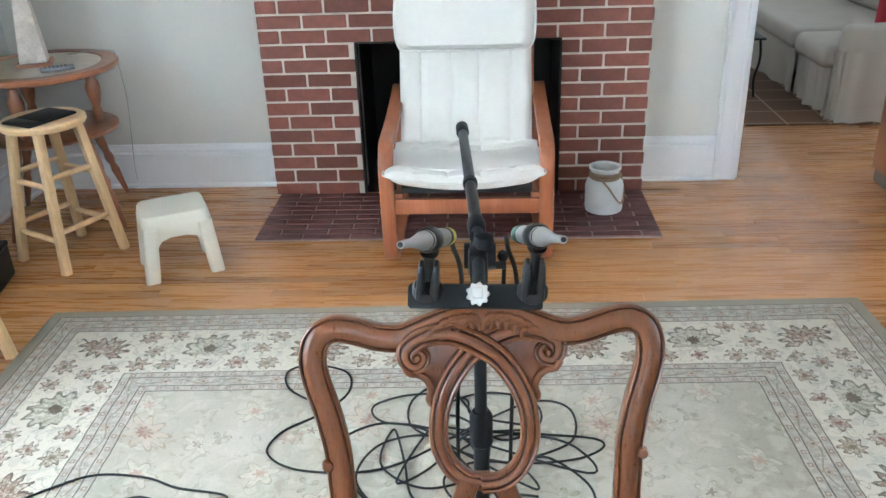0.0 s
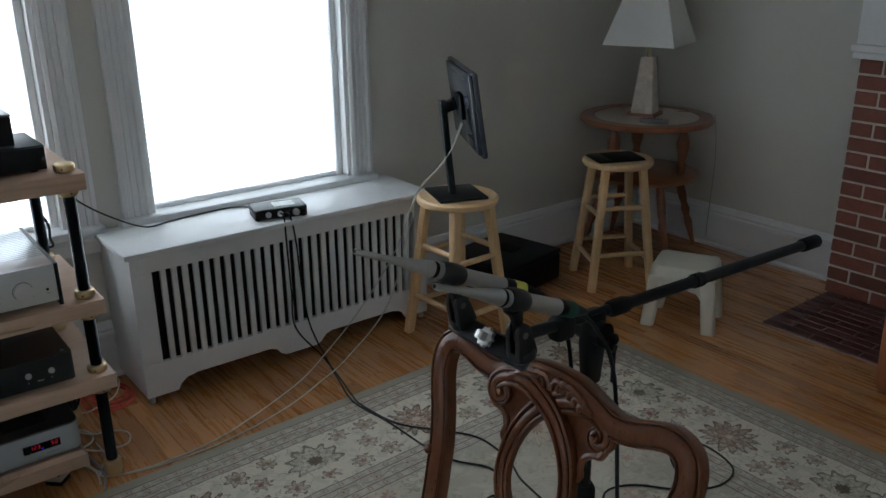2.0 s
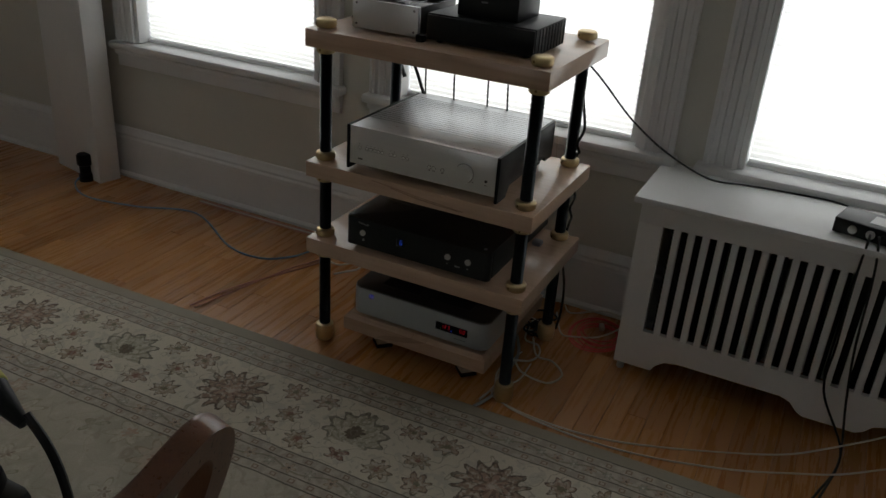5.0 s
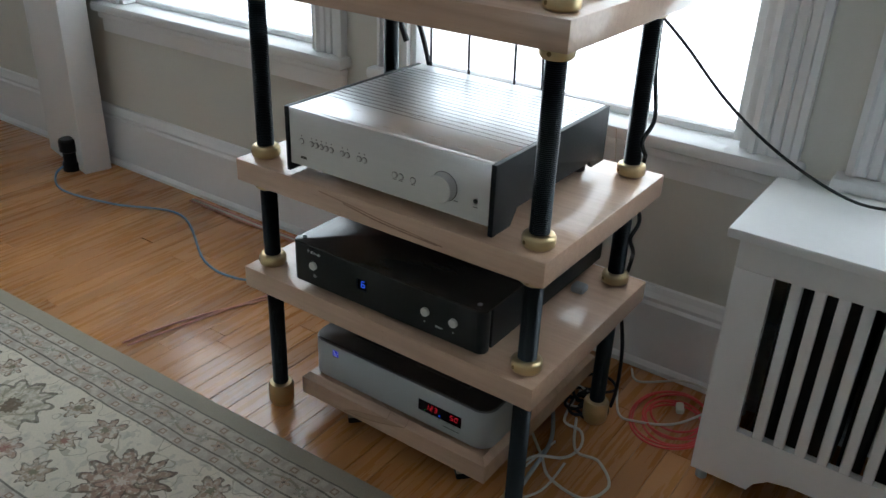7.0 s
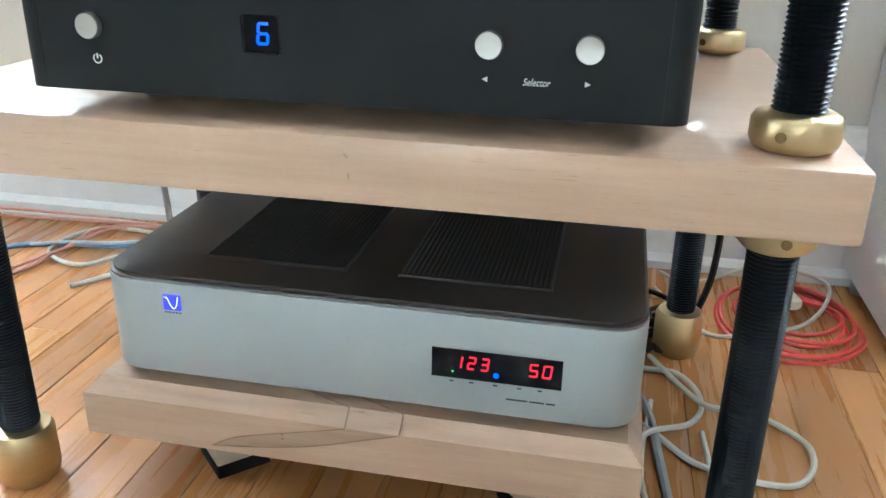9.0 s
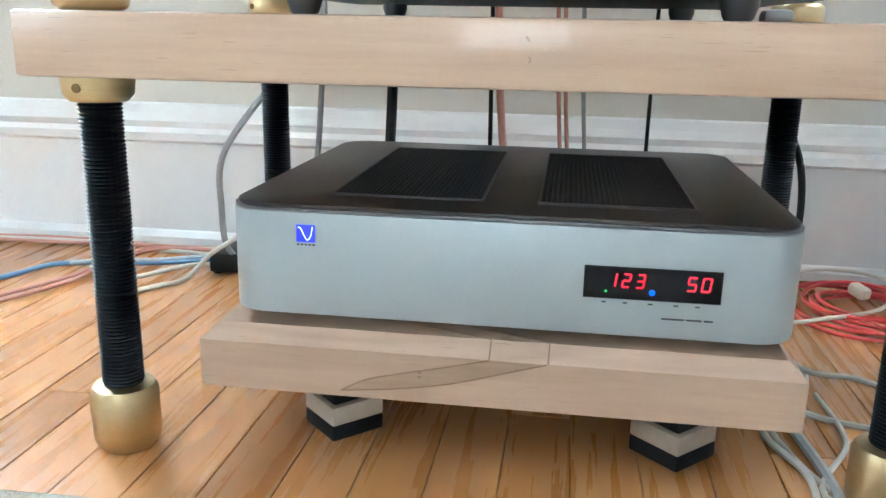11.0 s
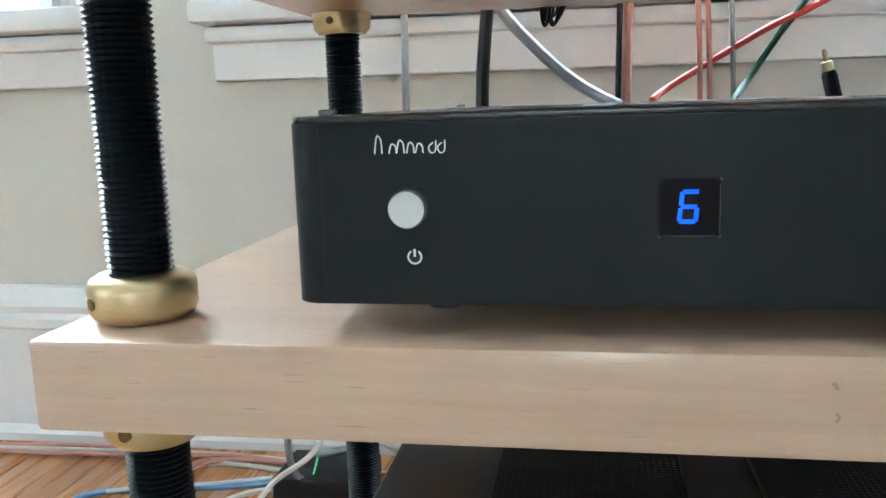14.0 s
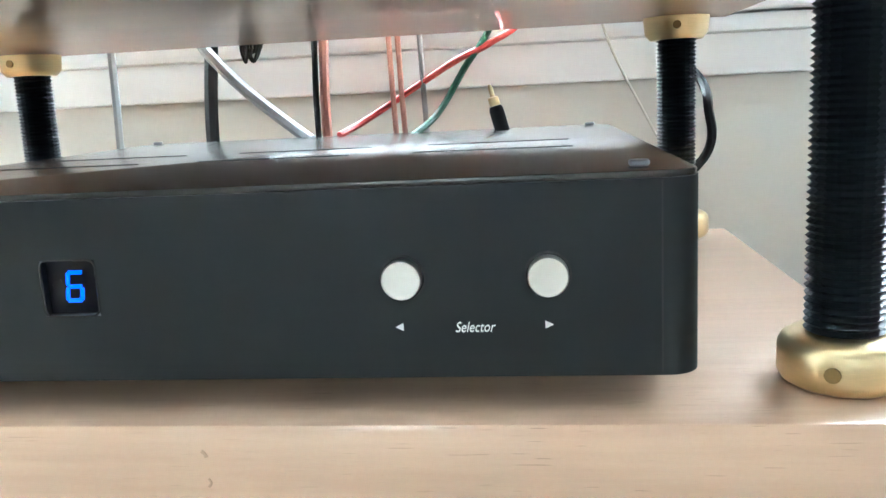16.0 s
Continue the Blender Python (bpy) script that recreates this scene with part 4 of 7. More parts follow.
def digit(ch, w, h, t, lean=0.12):
    """A seven-segment figure in the (right, up, out) plane, centred."""
    on = {"0": "abcdef", "1": "bc", "2": "abged", "3": "abgcd", "5": "afgcd", "6": "afgedc"}[ch]
    bm = bmesh.new()
    k = t * 0.6
    bars = {"a": (-w / 2 + k, w / 2 - k, h / 2 - t, h / 2), "d": (-w / 2 + k, w / 2 - k, -h / 2, -h / 2 + t), "g": (-w / 2 + k, w / 2 - k, -t / 2, t / 2),
            "f": (-w / 2, -w / 2 + t, k * 0.6, h / 2 - k), "b": (w / 2 - t, w / 2, k * 0.6, h / 2 - k), "e": (-w / 2, -w / 2 + t, -h / 2 + k, -k * 0.6), "c": (w / 2 - t, w / 2, -h / 2 + k, -k * 0.6)}
    for s in on:
        box(*bars[s], 0, 0.0004, bm=bm)
    bm.transform(Matrix(((1, lean, 0, 0), (0, 1, 0, 0), (0, 0, 1, 0), (0, 0, 0, 1))))
    return bm


# power conditioner on the platform
PX0, PX1, PY0, PY1, PZ0, PZ1 = 0.152, 0.541, -0.172, 0.281, 0.127, 0.217
pc = thing("power_conditioner", (0.33, 0.06, 0.115), "grey rounded power conditioner with a dark lid and red digits", "audio equipment")
part("body", slab(rounded_plan(PX0, PX1, PY0, PY1, 0.032), PZ0, PZ1 - 0.0045, 0.002), M_GREYMETAL, pc)
part("edge_trim", slab(rounded_plan(PX0 + 0.0005, PX1 - 0.0005, PY0 + 0.0005, PY1 - 0.0005, 0.032), PZ1 - 0.0042, PZ1 - 0.002, 0.0005), M_GUNMETAL, pc)
lid = bmesh.new()
V1, V2, VX0, VX1 = (-0.0925, 0.0315), (0.08, 0.2025), 0.2195, 0.4935
lz0, lz1 = PZ1 - 0.0018, PZ1 + 0.0012
pl = rounded_plan(PX0 + 0.003, PX1 - 0.003, PY0 + 0.003, PY1 - 0.003, 0.03)
part("lid", slab(pl, lz0, lz1, 0.0008), M_DARKGREY, pc, "matt dark lid with two mesh vents")
# A near-black sheet under the wires gives the vent's inner shade as colour.
for v0, v1 in (V1, V2):
    vent = part("vent", box(VX0, VX1, v0, v1, lz1 + 0.0002, lz1 + 0.001), M_SOOT_AND_DARK, pc, smooth=False)
    wires = bmesh.new()
    for i in range(64):
        t = VX0 + (VX1 - VX0) * (i + 0.5) / 64
        box(t - 0.0011, t + 0.0011, v0, v1, lz1 + 0.0012, lz1 + 0.0018, bm=wires)
    for i in range(28):
        t = v0 + (v1 - v0) * (i + 0.5) / 28
        box(VX0, VX1, t - 0.0011, t + 0.0011, lz1 + 0.0012, lz1 + 0.0017, bm=wires)
    tagged(part("vent_mesh", wires, M_SOOT_AND_DARK, vent, smooth=False), kind="stuff")
    for b in ((VX0 - 0.002, VX0, v0 - 0.002, v1 + 0.002), (VX1, VX1 + 0.002, v0 - 0.002, v1 + 0.002), (VX0, VX1, v0 - 0.002, v0), (VX0, VX1, v1, v1 + 0.002)):
        part("vent_rim", box(*b, lz1 + 0.0002, lz1 + 0.0022), M_DARKGREY, vent, smooth=False)
for x in (PX0 + 0.06, PX1 - 0.06):
    for y in (PY0 + 0.06, PY1 - 0.06):
        part("foot", cyl(x, y, 0.1172, PZ0 - 0.0005, 0.02, 0.003, 20), M_RUBBER, pc)
win = part("display", box(PX1 + 0.0002, PX1 + 0.0012, 0.117, 0.2195, 0.1575, 0.183), M_SCREEN, pc, "dark display window", smooth=False)
for ch, y in zip("123", (0.1385, 0.149, 0.1595)):
    bm = digit(ch, 0.0065, 0.0115, 0.0013)
    bm.transform(face_at(PX1 + 0.0014, y, 0.1725))
    part("digit", bm, M_REDGLOW, win, smooth=False)
for ch, y in zip("50", (0.1975, 0.208)):
    bm = digit(ch, 0.0072, 0.0115, 0.0013)
    bm.transform(face_at(PX1 + 0.0014, y, 0.1725))
    part("digit", bm, M_REDGLOW, win, smooth=False)
part("indicator", lathe([(0.0001, 0), (0.0022, 0), (0.0022, 0.0006), (0.0001, 0.0006)], 10, "x", (PX1 + 0.0013, 0.1685, 0.164)), M_BLUEGLOW, win)
part("indicator", lathe([(0.0001, 0), (0.0007, 0), (0.0007, 0.0006), (0.0001, 0.0006)], 8, "x", (PX1 + 0.0013, 0.134, 0.1635)), glow("green_led", (0.1, 0.8, 0.15), 1.5), win)
for y in (0.133, 0.149, 0.168, 0.187, 0.203):
    part("mark", box(PX1 + 0.0002, PX1 + 0.0006, y - 0.0018, y + 0.0018, 0.1538, 0.155), M_PRINT_DARK, pc, smooth=False)
for a, b in ((0.177, 0.194), (0.1955, 0.207), (0.2085, 0.2155)):
    part("nameplate_bar", box(PX1 + 0.0002, PX1 + 0.0005, a, b, 0.1428, 0.1442), M_PRINT_DARK, pc, smooth=False)
badge = part("badge", box(PX1 + 0.0002, PX1 + 0.0012, -0.1105, -0.0955, 0.1885, 0.2025), M_LOGOGLOW, pc, "small square blue-lit badge", smooth=False)
wave = sweep(spline([(PX1 + 0.0016, -0.109, 0.2005), (PX1 + 0.0016, -0.1065, 0.1995), (PX1 + 0.0016, -0.1035, 0.193), (PX1 + 0.0016, -0.101, 0.1905), (PX1 + 0.0016, -0.0985, 0.194), (PX1 + 0.0016, -0.097, 0.2015)], 4), ring(0.0004, 5))
part("badge_line", wave, M_WHITEGLOW, badge)
for i in range(5):
    part("badge_mark", box(PX1 + 0.0002, PX1 + 0.0005, -0.1105 + i * 0.0032, -0.1085 + i * 0.0032, 0.1855, 0.1868), M_PRINT_DARK, pc, smooth=False)

pc.location += Vector((0.0065, 0.0015, -0.002))

# black converter
DX0, DX1, DY0, DY1, DZ0, DZ1 = 0.126, 0.595, -0.165, 0.286, 0.3795, 0.465
dac = thing("digital_converter", (0.38, 0.06, 0.361), "black metal converter with silver buttons and a blue figure", "audio equipment")
FY0, FY1, FZ0, FZ1 = -0.0004, 0.0256, 0.4098, 0.4352  # the display's opening
panel = bmesh.new()
plan = rounded_plan(DX1 - 0.03, DX1, DY0, DY1, 0.0135, 8)
for outline, z0, z1 in (([(x, min(y, FY0)) for x, y in plan], DZ0, DZ1 - 0.003), ([(x, max(y, FY1)) for x, y in plan], DZ0, DZ1 - 0.003),
                        ([(DX1 - 0.03, FY0), (DX1, FY0), (DX1, FY1), (DX1 - 0.03, FY1)], DZ0, FZ0), ([(DX1 - 0.03, FY0), (DX1, FY0), (DX1, FY1), (DX1 - 0.03, FY1)], FZ1, DZ1 - 0.003)):
    ring_ = [q for k, q in enumerate(outline) if (Vector(q) - Vector(outline[k - 1])).length > 1e-6]
    tmp = link_mesh("panel_piece", slab(ring_, z0, z1), M_BLACK)
    panel.from_mesh(tmp)
    bpy.data.meshes.remove(tmp)
bmesh.ops.remove_doubles(panel, verts=panel.verts, dist=1e-5)
part("front_panel", panel, M_BLACK, dac)
part("case", box(DX0, DX1 - 0.0305, DY0 + 0.001, DY1 - 0.001, DZ0, DZ1 - 0.0035, 0.001), M_BLACK, dac)
lid = part("lid", slab(rounded_plan(DX0 + 0.001, DX1 - 0.0005, DY0 + 0.0005, DY1 - 0.0005, 0.013, 6), DZ1 - 0.0029, DZ1, 0.0006), M_BLACKTOP, dac, "glossy brushed black lid with thin slots")
# Slots are thin strips laid on the lid, their shade painted near-black.
for x in (0.426, 0.352):
    for y in (-0.13, 0.007, 0.144):
        part("slot", box(x, x + 0.0022, y, y + 0.097, DZ1 + 0.0001, DZ1 + 0.0005), M_SOOT_AND_DARK, lid, smooth=False)
for x, y in ((0.575, -0.15), (0.575, 0.263), (0.148, -0.15), (0.148, 0.267)):
    part("lid_screw", cyl(x, y, DZ1 + 0.0002, DZ1 + 0.003, 0.0045, 0.0008, 14), M_GUNMETAL, dac)
for y in (DY0 + 0.016, DY1 - 0.0165):
    part("panel_joint", box(DX1 + 0.0001, DX1 + 0.0004, y, y + 0.0006, DZ0 + 0.002, DZ1 - 0.004), M_SOOT_AND_DARK, dac, smooth=False)
for x in (DX0 + 0.06, DX1 - 0.07):
    for y in (DY0 + 0.06, DY1 - 0.07):
        part("foot", lathe([(0.009, 0.3624), (0.011, 0.365), (0.014, 0.374), (0.014, 0.379)], 20, "z", (x, y, 0)), M_GUNMETAL, dac)
for y in (-0.1085, 0.1625, 0.2235):
    part("button_ring", lathe([(0.0089, 0), (0.0098, 0.0003), (0.0098, 0.0008), (0.0089, 0.0008)], 28, "x", (DX1 + 0.0001, y, 0.4235), closed=False), M_SOOT_AND_DARK, dac)
    part("button", lathe([(0.0085, 0.0), (0.0085, 0.005), (0.008, 0.0057), (0.003, 0.0054), (0.0002, 0.0056)], 28, "x", (DX1, y, 0.4235)), M_CHROME, dac, "round turned silver button")
dw = part("display", box(DX1 - 0.012, DX1 - 0.0045, FY0 + 0.0002, FY1 - 0.0002, FZ0 + 0.0002, FZ1 - 0.0002), M_SCREEN, dac, "dark display window", smooth=False)
rim = [Vector((DX1 + 0.0001, 0.0126 + u, 0.4225 + w)) for u, w in rrect(0.026, 0.0254, 0.0035, 4)]
part("display_rim", sweep(rim, ring(0.0005, 6), loop=True), M_BLACKTOP, dac)
bm = digit("6", 0.0085, 0.0145, 0.0017, 0.1)
bm.transform(face_at(DX1 - 0.0042, 0.0128, 0.4225))
part("digit", bm, M_BLUEGLOW, dw, smooth=False)
power = sweep([Vector((DX1 + 0.0003, -0.1065 + 0.003 * math.sin(a), 0.4015 + 0.003 * math.cos(a))) for a in [0.6 + i * (2 * math.pi - 1.2) / 18 for i in range(19)]], ring(0.0005, 5))
part("power_mark", power, M_PRINT, dac)
part("power_mark", box(DX1 + 0.0001, DX1 + 0.0006, -0.107, -0.106, 0.4015, 0.405), M_PRINT, dac, smooth=False)
for y, s in ((0.16, -1), (0.2235, 1)):
    part("arrow_mark", slab([(-0.0017 * s, -0.0017), (0.0018 * s, 0), (-0.0017 * s, 0.0017)][::s], 0.0001, 0.0004, m=face_at(DX1, y, 0.4022)), M_PRINT, dac, smooth=False)
word(dac, "Selector", 0.0064, DX1 + 0.0002, 0.1925, 0.4015, M_PRINT, 0.78, 0.22)
# maker's name as plain strokes
for a, h in ((-0.123, 0.0075), (-0.1165, 0.004), (-0.113, 0.0055), (-0.1085, 0.0045), (-0.1045, 0.004)):
    part("nameplate_stroke", sweep(spline([(DX1 + 0.0003, a, 0.448), (DX1 + 0.0003, a + 0.0012, 0.448 + h), (DX1 + 0.0003, a + 0.003, 0.448 + h * 0.8), (DX1 + 0.0003, a + 0.0034, 0.448)], 4), ring(0.00035, 4)), M_PRINT, dac)
for a in (-0.0985, -0.0945):
    part("nameplate_stroke", sweep(spline([(DX1 + 0.0003, a + 0.002, 0.4525), (DX1 + 0.0003, a, 0.4505), (DX1 + 0.0003, a + 0.001, 0.448), (DX1 + 0.0003, a + 0.003, 0.449), (DX1 + 0.0003, a + 0.0032, 0.4535)], 4), ring(0.00035, 4)), M_PRINT, dac)
part("side_clip", box(0.24, 0.27, DY1 + 0.0005, DY1 + 0.03, 0.3615, 0.378, 0.006), M_CABLE_GREY, dac, "clear plastic plug cover")

dac.location.z -= 0.0012

# silver integrated amplifier
AX0, AX1, AY0, AY1, AZ0, AZ1 = 0.188, 0.592, -0.17, 0.288, 0.624, 0.732
amp = thing("stereo_amplifier", (0.39, 0.06, 0.6), "brushed silver stereo amplifier with black sides and a volume knob", "audio equipment")
part("front_panel", box(AX1 - 0.012, AX1, AY0 + 0.0105, AY1 - 0.0105, AZ0, AZ1, 0.0015), M_SILVER, amp)
part("chassis", box(AX0, AX1 - 0.0125, AY0 + 0.0105, AY1 - 0.0105, AZ0 + 0.002, AZ1 - 0.004, 0.001), M_BLACK, amp)
tp = part("lid", box(AX0, AX1 - 0.0125, AY0 + 0.0105, AY1 - 0.0105, AZ1 - 0.0035, AZ1 - 0.0005, 0.0008), M_SILVERTOP, amp, "ridged silver lid")
for i in range(17):
    x = AX0 + 0.04 + i * 0.0165
    part("lid_groove", box(x, x + 0.0024, AY0 + 0.011, AY1 - 0.011, AZ1 - 0.0004, AZ1 - 0.0001), M_GUNMETAL, tp, smooth=False)
cheek = [(AX0, AZ1), (AX0, AZ0 - 0.002), (AX0 + 0.05, AZ0 - 0.002), (AX0 + 0.062, AZ0 + 0.012), (AX1 - 0.075, AZ0 + 0.012), (AX1 - 0.055, 0.608), (AX1 + 0.001, 0.608), (AX1 + 0.001, AZ1)]
for y0 in (AY0, AY1 - 0.01):
    part("side_cheek", slab(cheek, -y0 - 0.01, -y0, 0.0012, m=Matrix(((1, 0, 0, 0), (0, 0, -1, 0), (0, 1, 0, 0), (0, 0, 0, 1)))), M_BLACK, amp)
part("volume_knob", lathe([(0.0245, 0), (0.0245, 0.016), (0.0235, 0.0175), (0.0003, 0.0178)], 40, "x", (AX1, 0.19, 0.671)), M_SILVER, amp)
part("knob_ring", lathe([(0.0247, 0), (0.0262, 0), (0.0262, 0.0006), (0.0247, 0.0006)], 40, "x", (AX1 + 0.0001, 0.19, 0.671), closed=False), M_GUNMETAL, amp)
part("jack_socket", lathe([(0.0005, 0), (0.004, 0), (0.004, 0.0006), (0.0005, 0.0006)], 16, "x", (AX1 + 0.0002, 0.252, 0.662)), M_SOOT_AND_DARK, amp)
for y in (-0.129, -0.105, -0.093, -0.081, -0.069, -0.057, -0.031, -0.019, 0.008, 0.02):
    part("push_button", lathe([(0.0042, 0), (0.0042, 0.0018), (0.0035, 0.0022), (0.0002, 0.0022)], 14, "x", (AX1, y, 0.673)), M_SILVER, amp)
    part("button_ring", lathe([(0.0043, 0), (0.0056, 0), (0.0056, 0.0005), (0.0043, 0.0005)], 14, "x", (AX1 + 0.0001, y, 0.673), closed=False), M_GUNMETAL, amp)
    part("indicator_dot", lathe([(0.0002, 0), (0.0011, 0), (0.0011, 0.0004), (0.0002, 0.0004)], 8, "x", (AX1 + 0.0001, y, 0.6835)), M_PRINT_DARK, amp)
for y in (0.087, 0.1, 0.126):
    part("push_button", lathe([(0.0045, 0), (0.0045, 0.0018), (0.0038, 0.0022), (0.0002, 0.0022)], 14, "x", (AX1, y, 0.664)), M_SILVER, amp)
    part("button_ring", lathe([(0.0046, 0), (0.006, 0), (0.006, 0.0005), (0.0046, 0.0005)], 14, "x", (AX1 + 0.0001, y, 0.664), closed=False), M_GUNMETAL, amp)
    part("mark", box(AX1 + 0.0001, AX1 + 0.0004, y - 0.004, y + 0.004, 0.6555, 0.6566), M_PRINT_DARK, amp, smooth=False)
for a, b in ((-0.133, -0.128), (-0.127, -0.119)):
    part("nameplate_bar", box(AX1 + 0.0001, AX1 + 0.0004, a, b, 0.639, 0.6435), M_PRINT_DARK, amp, smooth=False)
for a in (0.21, 0.248):
    part("mark", box(AX1 + 0.0001, AX1 + 0.0004, a, a + 0.008, 0.6505, 0.6515), M_PRINT_DARK, amp, smooth=False)
for x in (AX0 + 0.03, AX1 - 0.1):
    for y in (AY0 + 0.04, AY1 - 0.04):
        part("foot", cyl(x, y, 0.6, AZ0 + 0.0015, 0.016, 0.003, 18), M_RUBBER, amp)

# the small units on the top shelf
s1 = thing("silver_amp_unit", (0.42, -0.1, 0.973), "small silver box amplifier with a glassy lid on the top shelf", "audio equipment")
part("front_panel", box(0.512, 0.524, -0.203, -0.004, 0.979, 1.055, 0.002), M_SILVER, s1)
part("case", box(0.30, 0.5115, -0.2, -0.007, 0.98, 1.051, 0.002), M_PLASTIC, s1)
part("lid", box(0.30, 0.5115, -0.2, -0.007, 1.0515, 1.0535, 0.0008), M_SCREEN, s1, "dark glossy lid")
for y in (-0.165, -0.125, -0.085, -0.045):
    part("lid_rib", box(0.31, 0.50, y - 0.004, y + 0.004, 1.0536, 1.0542, 0.0002), M_GUNMETAL, s1)
for y in (-0.19, -0.017):
    for z in (0.99, 1.044):
        part("screw", lathe([(0.0003, 0), (0.0035, 0), (0.003, 0.0015), (0.0003, 0.0015)], 12, "x", (0.5241, y, z)), M_GUNMETAL, s1)
    for x in (0.33, 0.49):
        part("foot", cyl(x, y * 0.97, 0.973, 0.9795, 0.008, 0.001, 12), M_RUBBER, s1)
part("side_knob", lathe([(0.006, 0), (0.006, 0.01), (0.005, 0.012)], 14, "y", (0.5, -0.2155, 1.0)), M_GUNMETAL, s1)
s2 = thing("slim_silver_unit", (0.35, -0.09, 1.0536), "slim silver switch box lying on the small amplifier", "audio equipment")
part("case", box(0.30, 0.385, -0.175, -0.015, 1.0545, 1.078, 0.003), M_GREYMETAL, s2)
for y in (-0.12, -0.08):
    part("socket", box(0.3852, 0.3858, y, y + 0.018, 1.06, 1.068), M_SOOT_AND_DARK, s2, smooth=False)
k1 = thing("black_source_unit", (0.43, 0.17, 0.973), "low black box source unit on the top shelf", "audio equipment")
part("case", box(0.31, 0.525, 0.022, 0.32, 0.98, 1.048, 0.003), M_BLACK, k1)
part("front_panel", box(0.5255, 0.531, 0.024, 0.318, 0.982, 1.044, 0.002), M_PLASTIC, k1)
for i in range(9):
    part("side_rib", box(0.32 + i * 0.022, 0.33 + i * 0.022, 0.3202, 0.3222, 0.985, 1.044, 0.0008), M_BLACK, k1)
for x in (0.34, 0.5):
    for y in (0.05, 0.29):
        part("foot", cyl(x, y, 0.973, 0.9805, 0.01, 0.001, 12), M_RUBBER, k1)
k2 = thing("small_black_unit", (0.43, 0.17, 1.048), "small black box unit with a vented grey lid, stacked on another", "audio equipment")
part("case", box(0.345, 0.494, 0.09, 0.255, 1.0485, 1.128, 0.002), M_PLASTIC, k2)
part("lid", box(0.343, 0.496, 0.088, 0.257, 1.1285, 1.134, 0.0015), M_GUNMETAL, k2)
# Vent slots are flat strips, painted near-black for the shade inside.
for i in range(10):
    part("lid_slot", box(0.39, 0.46, 0.102 + i * 0.0145, 0.107 + i * 0.0145, 1.1341, 1.1344), M_SOOT_AND_DARK, k2, smooth=False)
part("front_mark", box(0.4945, 0.4955, 0.155, 0.172, 1.085, 1.089), M_GUNMETAL, k2, smooth=False)
cube = solo("small_black_puck", box(0.52, 0.545, 0.0, 0.022, 0.9732, 0.992, 0.003), M_RUBBER, "small black rubber block on the top shelf", "block")

# ---- stools ----
def bar_stool():
    """A turned beech bar stool, 0.61 m high, on splayed square-set legs with two rungs a side."""
    st = thing("bar_stool", (0, 0, 0), "pale natural wood bar stool with a round seat", "stool", "pale bar stools")
    part("seat", lathe([(0.145, 0.578), (0.160, 0.582), (0.166, 0.592), (0.165, 0.604), (0.156, 0.611), (0.13, 0.6095), (0.0003, 0.607)], 40), M_SEATWOOD, st)
    feet, tops = [], []
    for i in range(4):
        a = radians(45 + 90 * i)
        feet.append(Vector((0.208 * math.cos(a), 0.208 * math.sin(a), 0.0)))
        tops.append(Vector((0.125 * math.cos(a), 0.125 * math.sin(a), 0.58)))
    for f, t in zip(feet, tops):
        part("leg", sweep([f, f.lerp(t, 0.5), t], rrect(0.036, 0.036, 0.007, 2), side=(0, 1, 0.001)), M_STOOLWOOD, st)
    for i in range(4):
        j = (i + 1) % 4
        for k in ((0.24, 0.62) if i % 2 else (0.30, 0.68)):
            a, b = feet[i].lerp(tops[i], k), feet[j].lerp(tops[j], k)
            part("rung", sweep([a, a.lerp(b, 0.15), a.lerp(b, 0.5), a.lerp(b, 0.85), b], ring(0.0115, 10), scale=[0.8, 1, 1.1, 1, 0.8]), M_STOOLWOOD, st)
            for p, q in ((a, b), (b, a)):
                o = p + (p - q).normalized() * 0.0185
                part("rung_peg", sweep([o - (p - q).normalized() * 0.002, o], ring(0.007, 10)), M_SEATWOOD, st)
    return st


stool = bar_stool()
stool.matrix_basis = pose(0.437, 1.832, 0, 0, 0, 2)
copy_thing(stool, pose(0.43, 2.805, 0, 0, 0, 61))

# ---- monitor on the first stool ----
mon = thing("computer_monitor", (0.43, 1.83, 0.611), "black flat computer monitor seen from behind, standing on a stool", "monitor")
NX, NY2 = 0.48, 0.877
mm = Matrix.Translation((0.462, 1.862, 0.972)) @ Matrix.Rotation(math.atan2(NY2, NX) - math.pi / 2, 4, "Z") @ Matrix.Rotation(radians(8), 4, "X")
part("panel", box(-0.262, 0.262, -0.012, 0.006, -0.156, 0.156, 0.004, m=mm), M_MONITOR, mon)
part("screen", box(-0.256, 0.256, 0.0062, 0.0075, -0.15, 0.15, m=mm), M_SCREEN, mon, smooth=False)
part("back_shell", box(-0.25, 0.25, -0.024, -0.0125, -0.146, 0.146, 0.009, 3, m=mm), M_MONITOR, mon)
part("vent_slot", box(-0.19, 0.14, -0.0248, -0.0238, 0.118, 0.124, m=mm), M_SOOT_AND_DARK, mon, smooth=False)
part("mount_plate", box(-0.05, 0.05, -0.036, -0.0242, -0.05, 0.05, 0.006, m=mm), M_PLASTIC, mon)
part("port_cover", box(0.06, 0.19, -0.03, -0.0242, -0.135, -0.095, 0.004, m=mm), M_PLASTIC, mon)
col_x, col_y = 0.385, 1.80
part("stand_column", sweep([Vector((col_x + 0.045, col_y + 0.012, 0.618)), Vector((col_x + 0.02, col_y + 0.006, 0.8)), Vector((col_x, col_y, 0.985))], rrect(0.05, 0.026, 0.006), side=(NX, NY2, 0)), M_PLASTIC, mon)
